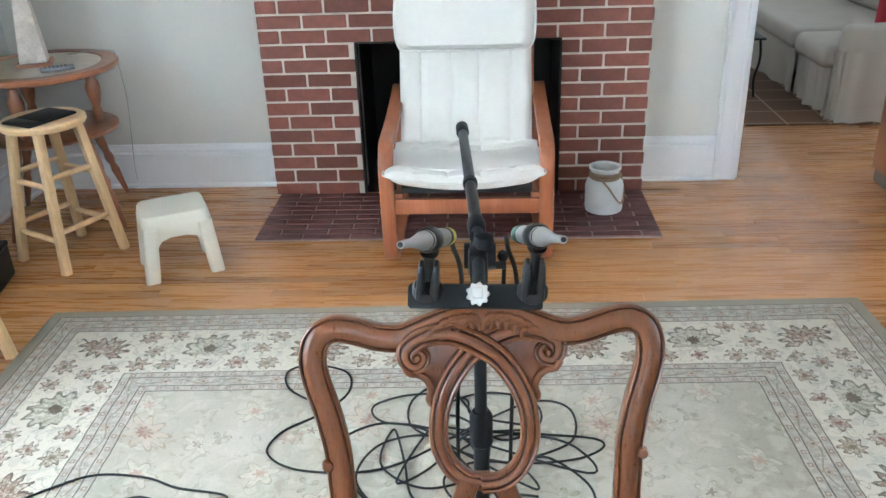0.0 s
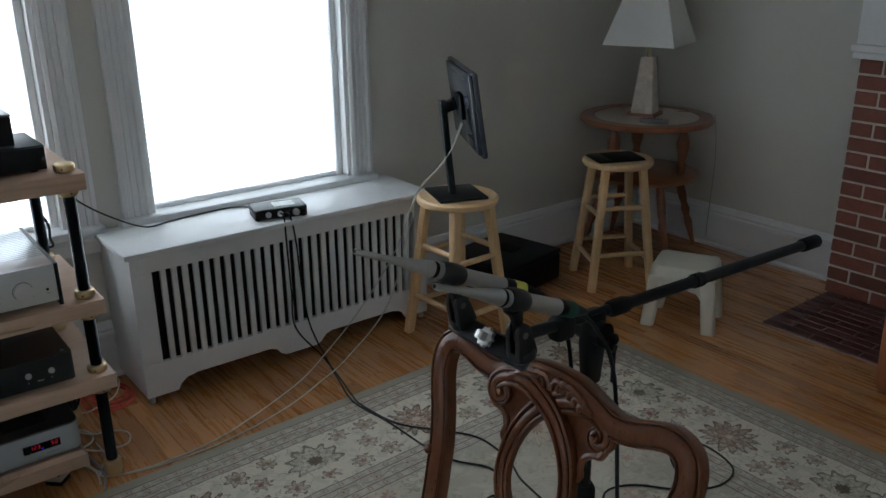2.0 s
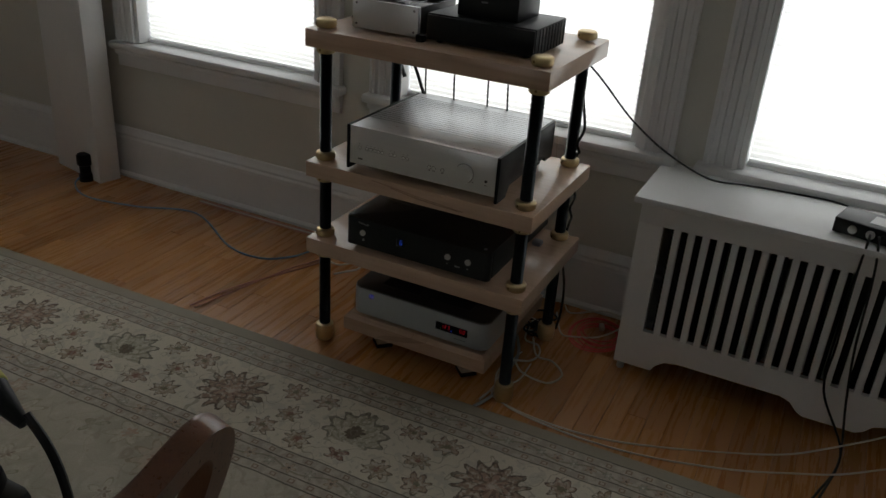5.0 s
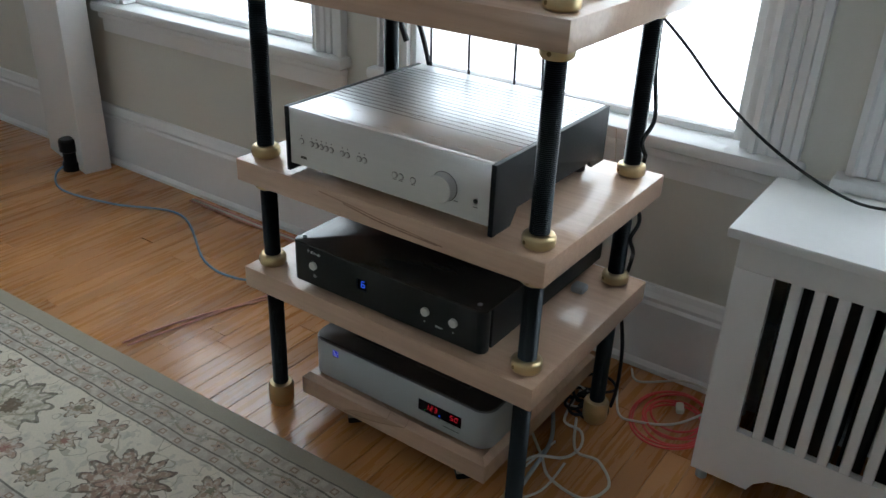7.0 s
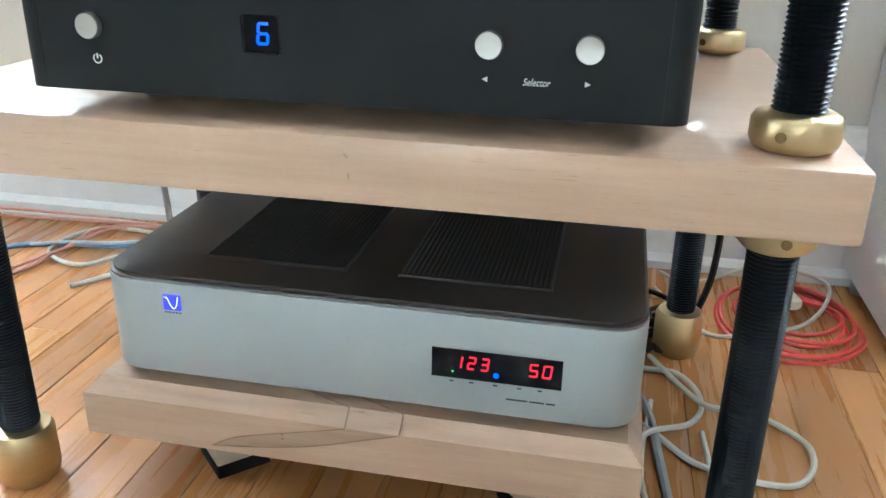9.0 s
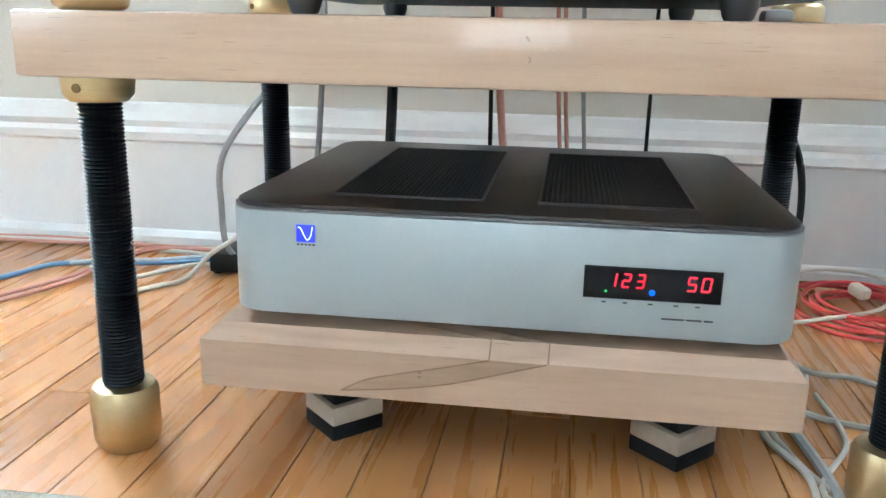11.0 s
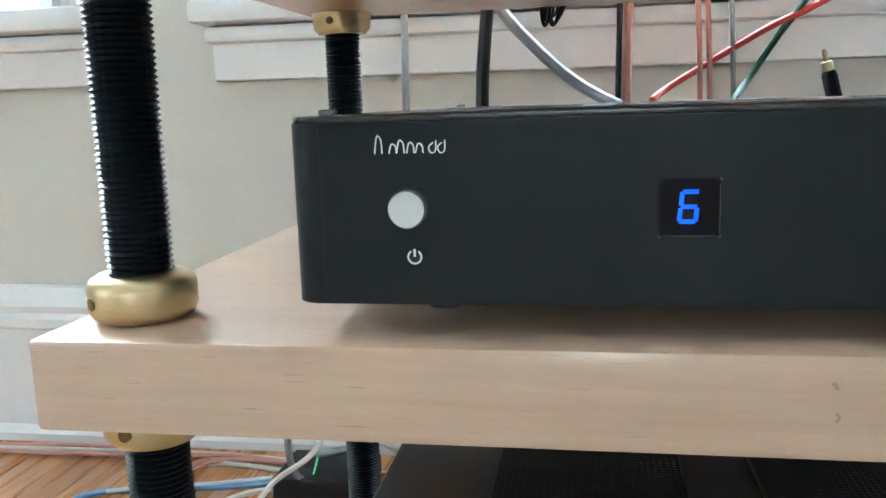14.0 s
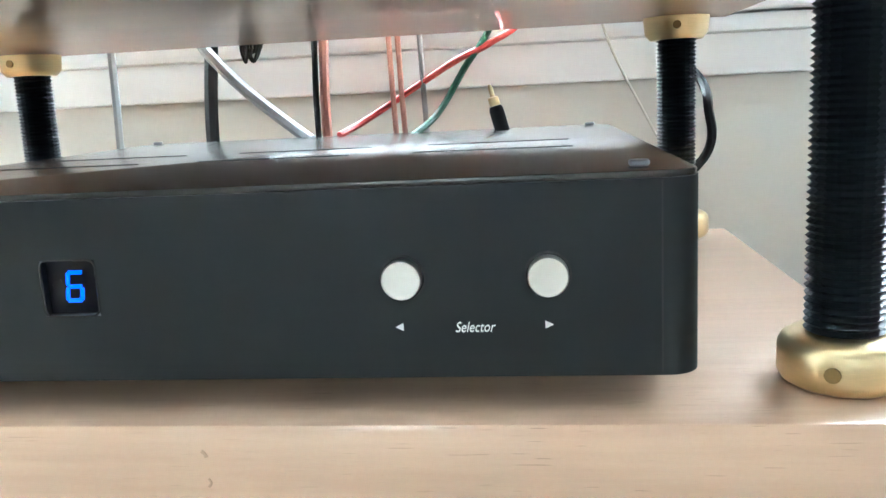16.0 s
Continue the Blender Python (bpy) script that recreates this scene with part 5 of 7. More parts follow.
part("tilt_arm", sweep([Vector((col_x + 0.002, col_y, 0.955)), mm @ Vector((-0.02, -0.045, 0.01))], rrect(0.05, 0.045, 0.01), side=(0, 0, 1)), M_PLASTIC, mon)
part("base_plate", box(-0.1, 0.115, -0.095, 0.105, 0.6115, 0.6215, 0.004, m=pose(0.425, 1.825, 0, 0, 0, -20)), M_PLASTIC, mon)

tab = thing("tablet_computer", (0.43, 2.79, 0.611), "black tablet in a case lying on a stool seat", "tablet")
tm = pose(0.43, 2.79, 0.6115, 0, 0, -24)
part("case", box(-0.075, 0.085, -0.12, 0.11, 0, 0.009, 0.003, m=tm), M_PLASTIC, tab)
part("page_block", box(-0.07, 0.08, -0.115, -0.06, 0.0092, 0.012, 0.001, m=tm), M_PLASTIC, tab)
part("keyboard", box(-0.07, 0.08, -0.055, 0.105, 0.0095, 0.012, 0.001, m=tm), M_RUBBER, tab)

# ---- corner table and lamp ----
TX, TY = 0.235, 3.235
table = thing("corner_table", (TX, TY, 0), "round two-tier cherry wood lamp table with a tiled top", "table")
part("rim", lathe([(0.26, 0.702), (0.325, 0.702), (0.335, 0.71), (0.335, 0.724), (0.328, 0.731), (0.27, 0.731), (0.268, 0.728), (0.26, 0.728)], 56, "z", (TX, TY, 0), closed=False), M_TABLEWOOD, table)
part("tile_inset", cyl(TX, TY, 0.704, 0.7275, 0.2675, 0.001, 56), M_TILE, table, "beige tiled inset")
part("lower_shelf", lathe([(0.0003, 0.42), (0.27, 0.42), (0.285, 0.428), (0.285, 0.438), (0.275, 0.445), (0.0003, 0.444)], 48, "z", (TX, TY, 0)), M_TABLEWOOD, table)
for a in (20, 140, 260):
    c, s = math.cos(radians(a)), math.sin(radians(a))
    prof = [(0.012, 0.445), (0.02, 0.46), (0.024, 0.49), (0.018, 0.52), (0.03, 0.57), (0.034, 0.61), (0.022, 0.65), (0.018, 0.67), (0.032, 0.685), (0.034, 0.7015)]
    part("spindle", lathe(prof, 18, "z", (TX + 0.2 * c, TY + 0.2 * s, 0)), M_TABLEWOOD, table)
for a in (65, 155, 245, 335):
    c, s = math.cos(radians(a)), math.sin(radians(a))
    top, foot = Vector((TX + 0.2 * c, TY + 0.2 * s, 0.421)), Vector((TX + 0.335 * c, TY + 0.335 * s, 0.0))
    n = 12
    part("leg", sweep([top.lerp(foot, i / n) for i in range(n + 1)], ring(0.018, 12), scale=[1, 1.1, 1.2, 1.25, 1.2, 0.9, 1.3, 0.8, 1.15, 0.95, 0.8, 0.7, 0.6]), M_TABLEWOOD, table)
LX, LY = 0.215, 3.245
lamp = thing("table_lamp", (LX, LY, 0.728), "pale stone obelisk table lamp with a white square shade", "lamp")
lm = pose(LX, LY, 0, 0, 0, 20)


def frustum(w0, w1, z0, z1, m, thick=0.0):
    v, f = [], []
    for w, z in ((w0, z0), (w1, z1)):
        for sx, sy in ((-1, -1), (1, -1), (1, 1), (-1, 1)):
            v.append((sx * w / 2, sy * w / 2, z))
    if not thick:
        f = [(3, 2, 1, 0), (4, 5, 6, 7)] + [(i, (i + 1) % 4, 4 + (i + 1) % 4, 4 + i) for i in range(4)]
    else:
        for w, z in ((w0 - thick, z0), (w1 - thick, z1)):
            for sx, sy in ((-1, -1), (1, -1), (1, 1), (-1, 1)):
                v.append((sx * w / 2, sy * w / 2, z))
        for i in range(4):
            j = (i + 1) % 4
            f += [(i, j, 4 + j, 4 + i), (8 + j, 8 + i, 12 + i, 12 + j), (i, 8 + i, 8 + j, j), (4 + j, 12 + j, 12 + i, 4 + i)]
    return add(bmesh.new(), (v, f), m)


part("plinth", frustum(0.145, 0.14, 0.7282, 0.744, lm), M_TABLEWOOD, lamp, smooth=False)
part("obelisk", frustum(0.112, 0.06, 0.7443, 1.02, lm), M_STONE, lamp, "pale veined stone obelisk", smooth=False)
part("neck", cyl(LX, LY, 1.02, 1.10, 0.011, 0.002, 14), M_BRASS, lamp)
part("shade", frustum(0.36, 0.19, 1.087, 1.36, lm, 0.006), M_SHADE, lamp, "white pleated fabric shade", smooth=False)
for sx, sy in ((1, 0), (-1, 0), (0, 1), (0, -1)):
    p = lm @ Vector((sx * 0.094, sy * 0.094, 1.355))
    part("shade_spoke", sweep([Vector((LX, LY, 1.34)), p], ring(0.002, 6)), M_BRASS, lamp)
part("harp", cyl(LX, LY, 1.1, 1.345, 0.004, 0.001, 8), M_BRASS, lamp)
rem = thing("remote_control", (0.40, 3.11, 0.731), "slim dark remote control on the lamp table", "remote control")
part("body", box(-0.022, 0.022, -0.07, 0.07, 0.7285, 0.745, 0.006, m=pose(0.375, 3.12, 0, 0, 0, -58)), M_GUNMETAL, rem)
for i in range(6):
    part("key", box(-0.012, 0.012, -0.05 + i * 0.016, -0.042 + i * 0.016, 0.7452, 0.747, 0.001, m=pose(0.375, 3.12, 0, 0, 0, -58)), M_RUBBER, rem)
solo("lamp_cord", tube([(0.28, 3.42, 0.735), (0.40, 3.48, 0.738), (0.47, 3.46, 0.738), (0.485, 3.47, 0.71), (0.485, 3.50, 0.5), (0.44, 3.56, 0.25), (0.42, 3.583, 0.12), (0.42, 3.585, 0.05)], 0.002), M_CABLE_GREY, "thin grey lamp cord draped down behind the table", "cord")

# ---- black equipment case on the floor ----
bc = thing("black_case", (0.12, 2.38, 0), "flat black equipment case on the floor by the wall", "case")
cm = pose(0.115, 2.385, 0, 0, 0, 10)
part("case_body", box(-0.19, 0.19, -0.2, 0.2, 0.004, 0.135, 0.01, m=cm), M_PLASTIC, bc)
part("case_lid", box(-0.192, 0.192, -0.202, 0.202, 0.1355, 0.16, 0.008, m=cm), M_BLACK, bc)
part("handle", box(-0.05, 0.06, -0.02, 0.06, 0.1605, 0.172, 0.005, m=cm), M_RUBBER, bc)
for x in (-0.16, 0.16):
    for y in (-0.17, 0.17):
        part("foot", box(x - 0.015, x + 0.015, y - 0.015, y + 0.015, 0, 0.0038, m=cm), M_RUBBER, bc, smooth=False)

# ---- cream step stool ----
ss = thing("step_stool", (0.97, 2.61, 0), "small cream moulded plastic step stool on the oak floor", "stool")
sm = pose(0.945, 2.685, 0, 0, 0, 26.5)


def flare(w, d, z, r=0.03):
    return [Vector((x, y, z)) for x, y in rrect(w, d, r, 4)]


def loft(rings_, cap=True):
    v, f, n = [], [], len(rings_[0])
    for rg in rings_:
        v += [tuple(p) for p in rg]
    for k in range(len(rings_) - 1):
        for i in range(n):
            j = (i + 1) % n
            f.append((k * n + i, k * n + j, (k + 1) * n + j, (k + 1) * n + i))
    if cap:
        f += [tuple(reversed(range(n))), tuple((len(rings_) - 1) * n + i for i in range(n))]
    return v, f


H = 0.275
part("seat_top", add(bmesh.new(), loft([flare(0.27, 0.235, H - 0.05, 0.035), flare(0.262, 0.225, H - 0.012, 0.035), flare(0.25, 0.213, H - 0.002, 0.03), flare(0.23, 0.195, H, 0.03), flare(0.2, 0.165, H + 0.0022, 0.03), flare(0.1, 0.08, H + 0.0035, 0.02)]), sm), M_CREAM, ss)
for sx in (-1, 1):
    for sy in (-1, 1):
        lo = [Vector((sx * 0.128 + x, sy * 0.105 + y, 0)) for x, y in rrect(0.056, 0.054, 0.014, 3)]
        hi = [Vector((sx * 0.105 + x, sy * 0.085 + y, H - 0.045)) for x, y in rrect(0.062, 0.06, 0.014, 3)]
        part("leg", add(bmesh.new(), loft([lo, hi]), sm), M_CREAM, ss)
for sy in (-1, 1):
    arch = [(-0.128, H - 0.045), (-0.137, 0.08), (-0.1, 0.08), (-0.088, 0.14), (-0.066, 0.168), (-0.03, 0.178), (0.03, 0.178), (0.066, 0.168), (0.088, 0.14), (0.1, 0.08), (0.137, 0.08), (0.128, H - 0.045)]
    part("apron", slab(arch, -0.006, 0.006, 0.002, m=sm @ Matrix.Translation((0, sy * 0.105, 0)) @ Matrix.Rotation(math.pi / 2, 4, "X")), M_CREAM, ss)
for sx in (-1, 1):
    arch = [(-0.108, H - 0.045), (-0.116, 0.08), (-0.082, 0.08), (-0.07, 0.145), (-0.045, 0.172), (0.045, 0.172), (0.07, 0.145), (0.082, 0.08), (0.116, 0.08), (0.108, H - 0.045)]
    part("apron", slab(arch, -0.006, 0.006, 0.002, m=sm @ Matrix.Translation((sx * 0.125, 0, 0)) @ Matrix.Rotation(math.pi / 2, 4, "Z") @ Matrix.Rotation(math.pi / 2, 4, "X")), M_CREAM, ss)

# ---- stoneware jar ----
jar = thing("stoneware_jar", (2.755, 3.21, 0.011), "grey-white stoneware jar with a rope collar and handle on the hearth", "jar")
part("jar_body", lathe([(0.07, 0.012), (0.083, 0.016), (0.086, 0.03), (0.086, 0.135), (0.08, 0.155), (0.066, 0.17), (0.063, 0.185), (0.063, 0.205), (0.072, 0.213), (0.073, 0.222), (0.066, 0.225), (0.058, 0.218), (0.056, 0.19), (0.07, 0.15), (0.075, 0.03), (0.0003, 0.024)], 40, "z", (2.755, 3.21, 0)), M_CERAMIC, jar)
part("rope_collar", lathe([(0.0655, 0.168), (0.071, 0.172), (0.072, 0.178), (0.069, 0.183), (0.0715, 0.189), (0.0715, 0.197), (0.067, 0.202), (0.0645, 0.2)], 40, "z", (2.755, 3.21, 0), closed=False), M_ROPE, jar)
part("rope_handle", tube([(2.755 - 0.03, 3.21 - 0.068, 0.185), (2.755 + 0.005, 3.21 - 0.088, 0.15), (2.755 + 0.05, 3.21 - 0.085, 0.085), (2.755 + 0.075, 3.21 - 0.06, 0.07), (2.755 + 0.085, 3.21 - 0.02, 0.11), (2.755 + 0.072, 3.21 + 0.01, 0.185)], 0.0045), M_ROPE, jar)

# ---- bentwood armchair ----
ach = thing("armchair", (2.14, 3.0, 0), "bentwood armchair with an ivory quilted cushion before the fireplace", "armchair")
LXC, RXC = 1.828, 2.452
for cx in (LXC, RXC):
    side = spline([(cx, 3.28, 0.018), (cx, 3.0, 0.016), (cx, 2.76, 0.016), (cx, 2.70, 0.03), (cx, 2.672, 0.085), (cx, 2.66, 0.2), (cx, 2.655, 0.36), (cx, 2.665, 0.45), (cx, 2.705, 0.495), (cx, 2.78, 0.508), (cx, 2.95, 0.52), (cx, 3.2, 0.55), (cx, 3.33, 0.575)], 5)
    part("side_frame", sweep(side, rrect(0.028, 0.058, 0.004, 2), side=(1, 0, 0)), M_REDWOOD, ach)
    part("rear_post", sweep([Vector((cx, 3.24, 0.03)), Vector((cx, 3.18, 0.3)), Vector((cx, 3.16, 0.545))], rrect(0.028, 0.05, 0.004, 2), side=(1, 0, 0)), M_REDWOOD, ach)
    foot = part("felt_foot", box(cx - 0.02, cx + 0.02, 2.74, 2.8, 0.0, 0.003), M_RUBBER, ach, smooth=False)
    bx = cx + (0.042 if cx < 2.1 else -0.042)
    part("seat_runner", sweep(spline([(bx, 2.66, 0.305), (bx, 2.9, 0.28), (bx, 3.06, 0.3), (bx, 3.13, 0.38), (bx, 3.22, 0.62), (bx, 3.32, 0.88)], 5), rrect(0.022, 0.034, 0.004, 2), side=(1, 0, 0)), M_REDWOOD, ach)
part("front_rail", box(LXC + 0.029, RXC - 0.029, 2.65, 2.676, 0.232, 0.295, 0.004), M_REDWOOD, ach)
part("rear_rail", box(LXC + 0.029, RXC - 0.029, 3.19, 3.212, 0.2, 0.25, 0.004), M_REDWOOD, ach)
for i in range(5):
    t = i / 4
    part("back_slat", box(LXC + 0.054, RXC - 0.054, 3.165 + 0.13 * t, 3.18 + 0.13 * t, 0.45 + 0.36 * t, 0.5 + 0.36 * t, 0.004), M_REDWOOD, ach)
part("webbing", box(LXC + 0.054, RXC - 0.054, 2.675, 3.05, 0.312, 0.334, 0.003, m=Matrix.Translation((0, 0, 0))), M_DARKCLOTH, ach)


def cushion(path, half, thick, seams, cx, edge=0.03, droop=0.0, corner=0.0):
    """A quilted pad carried along a side profile; seams: places across the width where it dips."""
    v, f, cols = [], [], 49
    P = spline(path, 7)
    n = len(P)
    full_half = half
    for i, p in enumerate(P):
        if corner:
            gone = 1.0 - min(1.0, min((p - P[0]).length, (p - P[-1]).length) / corner)
            half = full_half - corner * (1.0 - math.sqrt(max(0.0, 1.0 - gone * gone)))
        q0, q1 = P[max(i - 1, 0)], P[min(i + 1, n - 1)]
        w = (q1 - q0).normalized()
        up = Vector((1, 0, 0)).cross(w).normalized()
        if up.y > 0:
            up = -up
        tip = min(1.0, min(i, n - 1 - i) / 2.2 + 0.12)
        for s in (1, -1):
            for k in range(cols):
                u = -1 + 2 * k / (cols - 1)
                x = u * half
                ed = min(1.0, (half - abs(x)) / edge)
                h = thick * (1 - (1 - ed) ** 2.2) * tip ** 0.5
                for sx in seams:
                    h -= thick * 0.28 * math.exp(-((x - sx) / 0.009) ** 2) * (1 if s > 0 else 0)
                h += 0.004 * noise.noise(Vector((x * 9, p.z * 9 + p.y * 5, s * 3.0)))
                q = p + up * (h * 0.5 * s)
                v.append((cx + x, q.y, q.z - droop * (u * u)))
    R = 2 * cols
    for i in range(n - 1):
        for k in range(cols - 1):
            a = i * R + k
            f.append((a, a + 1, a + R + 1, a + R))
            b = a + cols
            f.append((b + 1, b, b + R, b + R + 1))
        f.append((i * R, (i + 1) * R, (i + 1) * R + cols, i * R + cols))
        f.append((i * R + cols - 1, i * R + R - 1, (i + 1) * R + R - 1, (i + 1) * R + cols - 1))
    for i in (0, n - 1):
        for k in range(cols - 1):
            a = i * R + k
            f.append((a, a + cols, a + cols + 1, a + 1))
    bm = add(bmesh.new(), (v, f))
    bmesh.ops.recalc_face_normals(bm, faces=bm.faces)
    return bm


ACX, SEAMS = 2.132, (-0.185, -0.062, 0.062, 0.185)
part("seat_cushion", cushion([(0, 2.60, 0.378), (0, 2.64, 0.385), (0, 2.75, 0.372), (0, 2.9, 0.35), (0, 3.02, 0.348), (0, 3.07, 0.36)], 0.305, 0.07, SEAMS, ACX, edge=0.075, droop=-0.036), M_CANVAS, ach, "ivory quilted seat cushion")
part("back_cushion", cushion([(0, 3.05, 0.375), (0, 3.09, 0.42), (0, 3.16, 0.6), (0, 3.24, 0.82), (0, 3.295, 0.985)], 0.283, 0.072, SEAMS, ACX), M_CANVAS, ach, "ivory quilted back cushion")
part("head_pillow", cushion([(0, 3.175, 0.768), (0, 3.195, 0.815), (0, 3.24, 0.925), (0, 3.272, 1.0), (0, 3.278, 1.022)], 0.297, 0.1, (), ACX, edge=0.06, corner=0.05), M_CANVAS, ach, "ivory head pillow folded over the top")

seat_edge = [(ACX - 0.306, 3.0, 0.384)] + [(ACX - 0.306, y, z) for y, z in ((2.85, 0.392), (2.7, 0.415))] + [(ACX + u * 0.31, 2.596 + 0.012 * u * u, 0.376 + 0.038 * u * u) for u in (-1, -0.8, -0.5, -0.2, 0.2, 0.5, 0.8, 1)] + [(ACX + 0.306, y, z) for y, z in ((2.7, 0.415), (2.85, 0.392))] + [(ACX + 0.306, 3.0, 0.384)]
part("piping", tube(seat_edge, 0.0042, 5), M_CANVAS, ach)
_side = [(0.297, 3.262, 0.985), (0.3, 3.222, 0.9), (0.296, 3.188, 0.83), (0.284, 3.168, 0.79), (0.255, 3.16, 0.772), (0.1, 3.157, 0.768)]
head_edge = [(ACX - u, y, z) for u, y, z in _side] + [(ACX + u, y, z) for u, y, z in reversed(_side)]
part("piping", tube(head_edge, 0.0045, 6), M_CANVAS, ach)

# ---- audio interface on the radiator cover ----
ai = thing("audio_interface", (0.16, 1.19, 0.583), "small black audio interface with silver knobs on the radiator cover", "audio equipment")
am = pose(0.145, 1.185, 0.583, 0, 0, -14)
part("case", box(-0.055, 0.055, -0.1, 0.1, 0.003, 0.044, 0.004, m=am), M_PLASTIC, ai)
part("front_panel", box(0.0555, 0.058, -0.098, 0.098, 0.004, 0.043, 0.001, m=am), M_PLASTIC, ai)
for y, r in ((-0.05, 0.011), (-0.005, 0.011)):
    part("socket", add(bmesh.new(), lathe([(0.004, 0), (r, 0), (r, 0.006), (0.005, 0.007)], 18, "x", (0.0581, y, 0.023)), am), M_CHROME, ai)
part("gain_knob", add(bmesh.new(), lathe([(0.013, 0), (0.013, 0.012), (0.011, 0.014), (0.0003, 0.014)], 22, "x", (0.0581, 0.055, 0.023)), am), M_SILVER, ai)
for y in (0.025, 0.082):
    part("small_knob", add(bmesh.new(), lathe([(0.006, 0), (0.006, 0.009), (0.0003, 0.0095)], 14, "x", (0.0581, y, 0.026)), am), M_RUBBER, ai)
part("top_label", box(-0.03, 0.03, -0.02, 0.06, 0.0441, 0.0445, m=am), M_PRINT, ai, smooth=False)
for x in (-0.045, 0.045):
    for y in (-0.085, 0.085):
        part("foot", box(x - 0.006, x + 0.006, y - 0.006, y + 0.006, 0, 0.0028, m=am), M_RUBBER, ai, smooth=False)

# ---- carved chair ----
CH = Matrix.Translation((2.215, 0.529, 0.713)) @ pose(0, 0, 0, -14, 0, 4)
chair = thing("carved_chair", (2.21, 0.3, 0), "carved mahogany dining chair with a pierced oval splat", "chair")


def chair_path(pts, per=8, out=0.0, loop=False):
    return [CH @ Vector((p.x, -out, p.y)) for p in spline([(a, b, 0) for a, b in pts], per, loop)]


NRM = CH.to_3x3() @ Vector((0, -1, 0))
moulded = [(-0.0165, -0.018), (0.0165, -0.018), (0.019, 0.001), (0.0186, 0.006), (0.0168, 0.0082), (0.0152, 0.0068), (0.0141, 0.0002), (0.0124, 0.0068), (0.0075, 0.0102), (0.0, 0.0112), (-0.0075, 0.0102), (-0.0124, 0.0068), (-0.0141, 0.0002), (-0.0152, 0.0068), (-0.0168, 0.0082), (-0.0186, 0.006), (-0.019, 0.001)]
half = [(-0.200, -0.24), (-0.199, -0.05), (-0.202, 0.02), (-0.204, 0.06), (-0.214, 0.115), (-0.2275, 0.165), (-0.231, 0.2), (-0.222, 0.228), (-0.2, 0.24), (-0.172, 0.236), (-0.14, 0.226), (-0.108, 0.224), (-0.075, 0.236), (-0.04, 0.248), (0.0, 0.252)]
full = half + [(-a, b) for a, b in reversed(half[:-1])]
part("back_frame", sweep(chair_path(full, 8), moulded, side=NRM), M_MAHOGANY, chair, "moulded serpentine back frame")
for sx in (-1, 1):
    knob = [(0.0003, -0.012), (0.007, -0.009), (0.0095, 0), (0.007, 0.009), (0.0003, 0.012)]
    part("post_scroll", add(bmesh.new(), lathe(knob, 14, "y"), CH @ Matrix.Translation((sx * 0.219, -0.004, 0.045))), M_MAHOGANY, chair)
    part("rear_leg", sweep([CH @ Vector((sx * 0.2, 0, -0.22)), Vector((2.21 + sx * 0.2, 0.46, 0.42)), Vector((2.21 + sx * 0.205, 0.5, 0.2)), Vector((2.21 + sx * 0.21, 0.57, 0.0))], rrect(0.036, 0.036, 0.008, 2), side=(0, 1, 0.01)), M_MAHOGANY, chair)
band = [(-0.017, -0.008), (0.017, -0.008), (0.0175, 0.003), (0.016, 0.0075), (0.0125, 0.009), (0.0097, 0.0072), (0.0082, -0.0022), (0.0066, 0.0068), (0.003, 0.0092), (-0.003, 0.0092), (-0.0066, 0.0068), (-0.0082, -0.0022), (-0.0097, 0.0072), (-0.0125, 0.009), (-0.016, 0.0075), (-0.0175, 0.003)]
strand = [(-0.006, 0.0085), (0.022, 0.0115), (0.046, 0.03), (0.060, 0.058), (0.0635, 0.088), (0.0585, 0.125), (0.045, 0.160), (0.022, 0.193), (-0.005, 0.214), (-0.035, 0.2275), (-0.062, 0.2295), (-0.086, 0.2235), (-0.1015, 0.2105), (-0.104, 0.1965), (-0.0955, 0.1855), (-0.0835, 0.188), (-0.0795, 0.1985), (-0.0865, 0.2055), (-0.0925, 0.2005)]
for sx, lift in ((1, 0.008), (-1, 0.001)):
    path = chair_path([(a * sx, h) for a, h in strand], 7, lift)
    n = len(path) - 1
    wide = [0.78 + 0.2 * min(1.0, max(0.0, (i / n - 0.25) / 0.2)) - 0.62 * max(0.0, (i / n - 0.5) / 0.5) for i in range(n + 1)]
    part("ribbon_strand", sweep(path, band, side=NRM, scale=wide), M_MAHOGANY, chair, "grooved ribbon crossing over into a scroll")
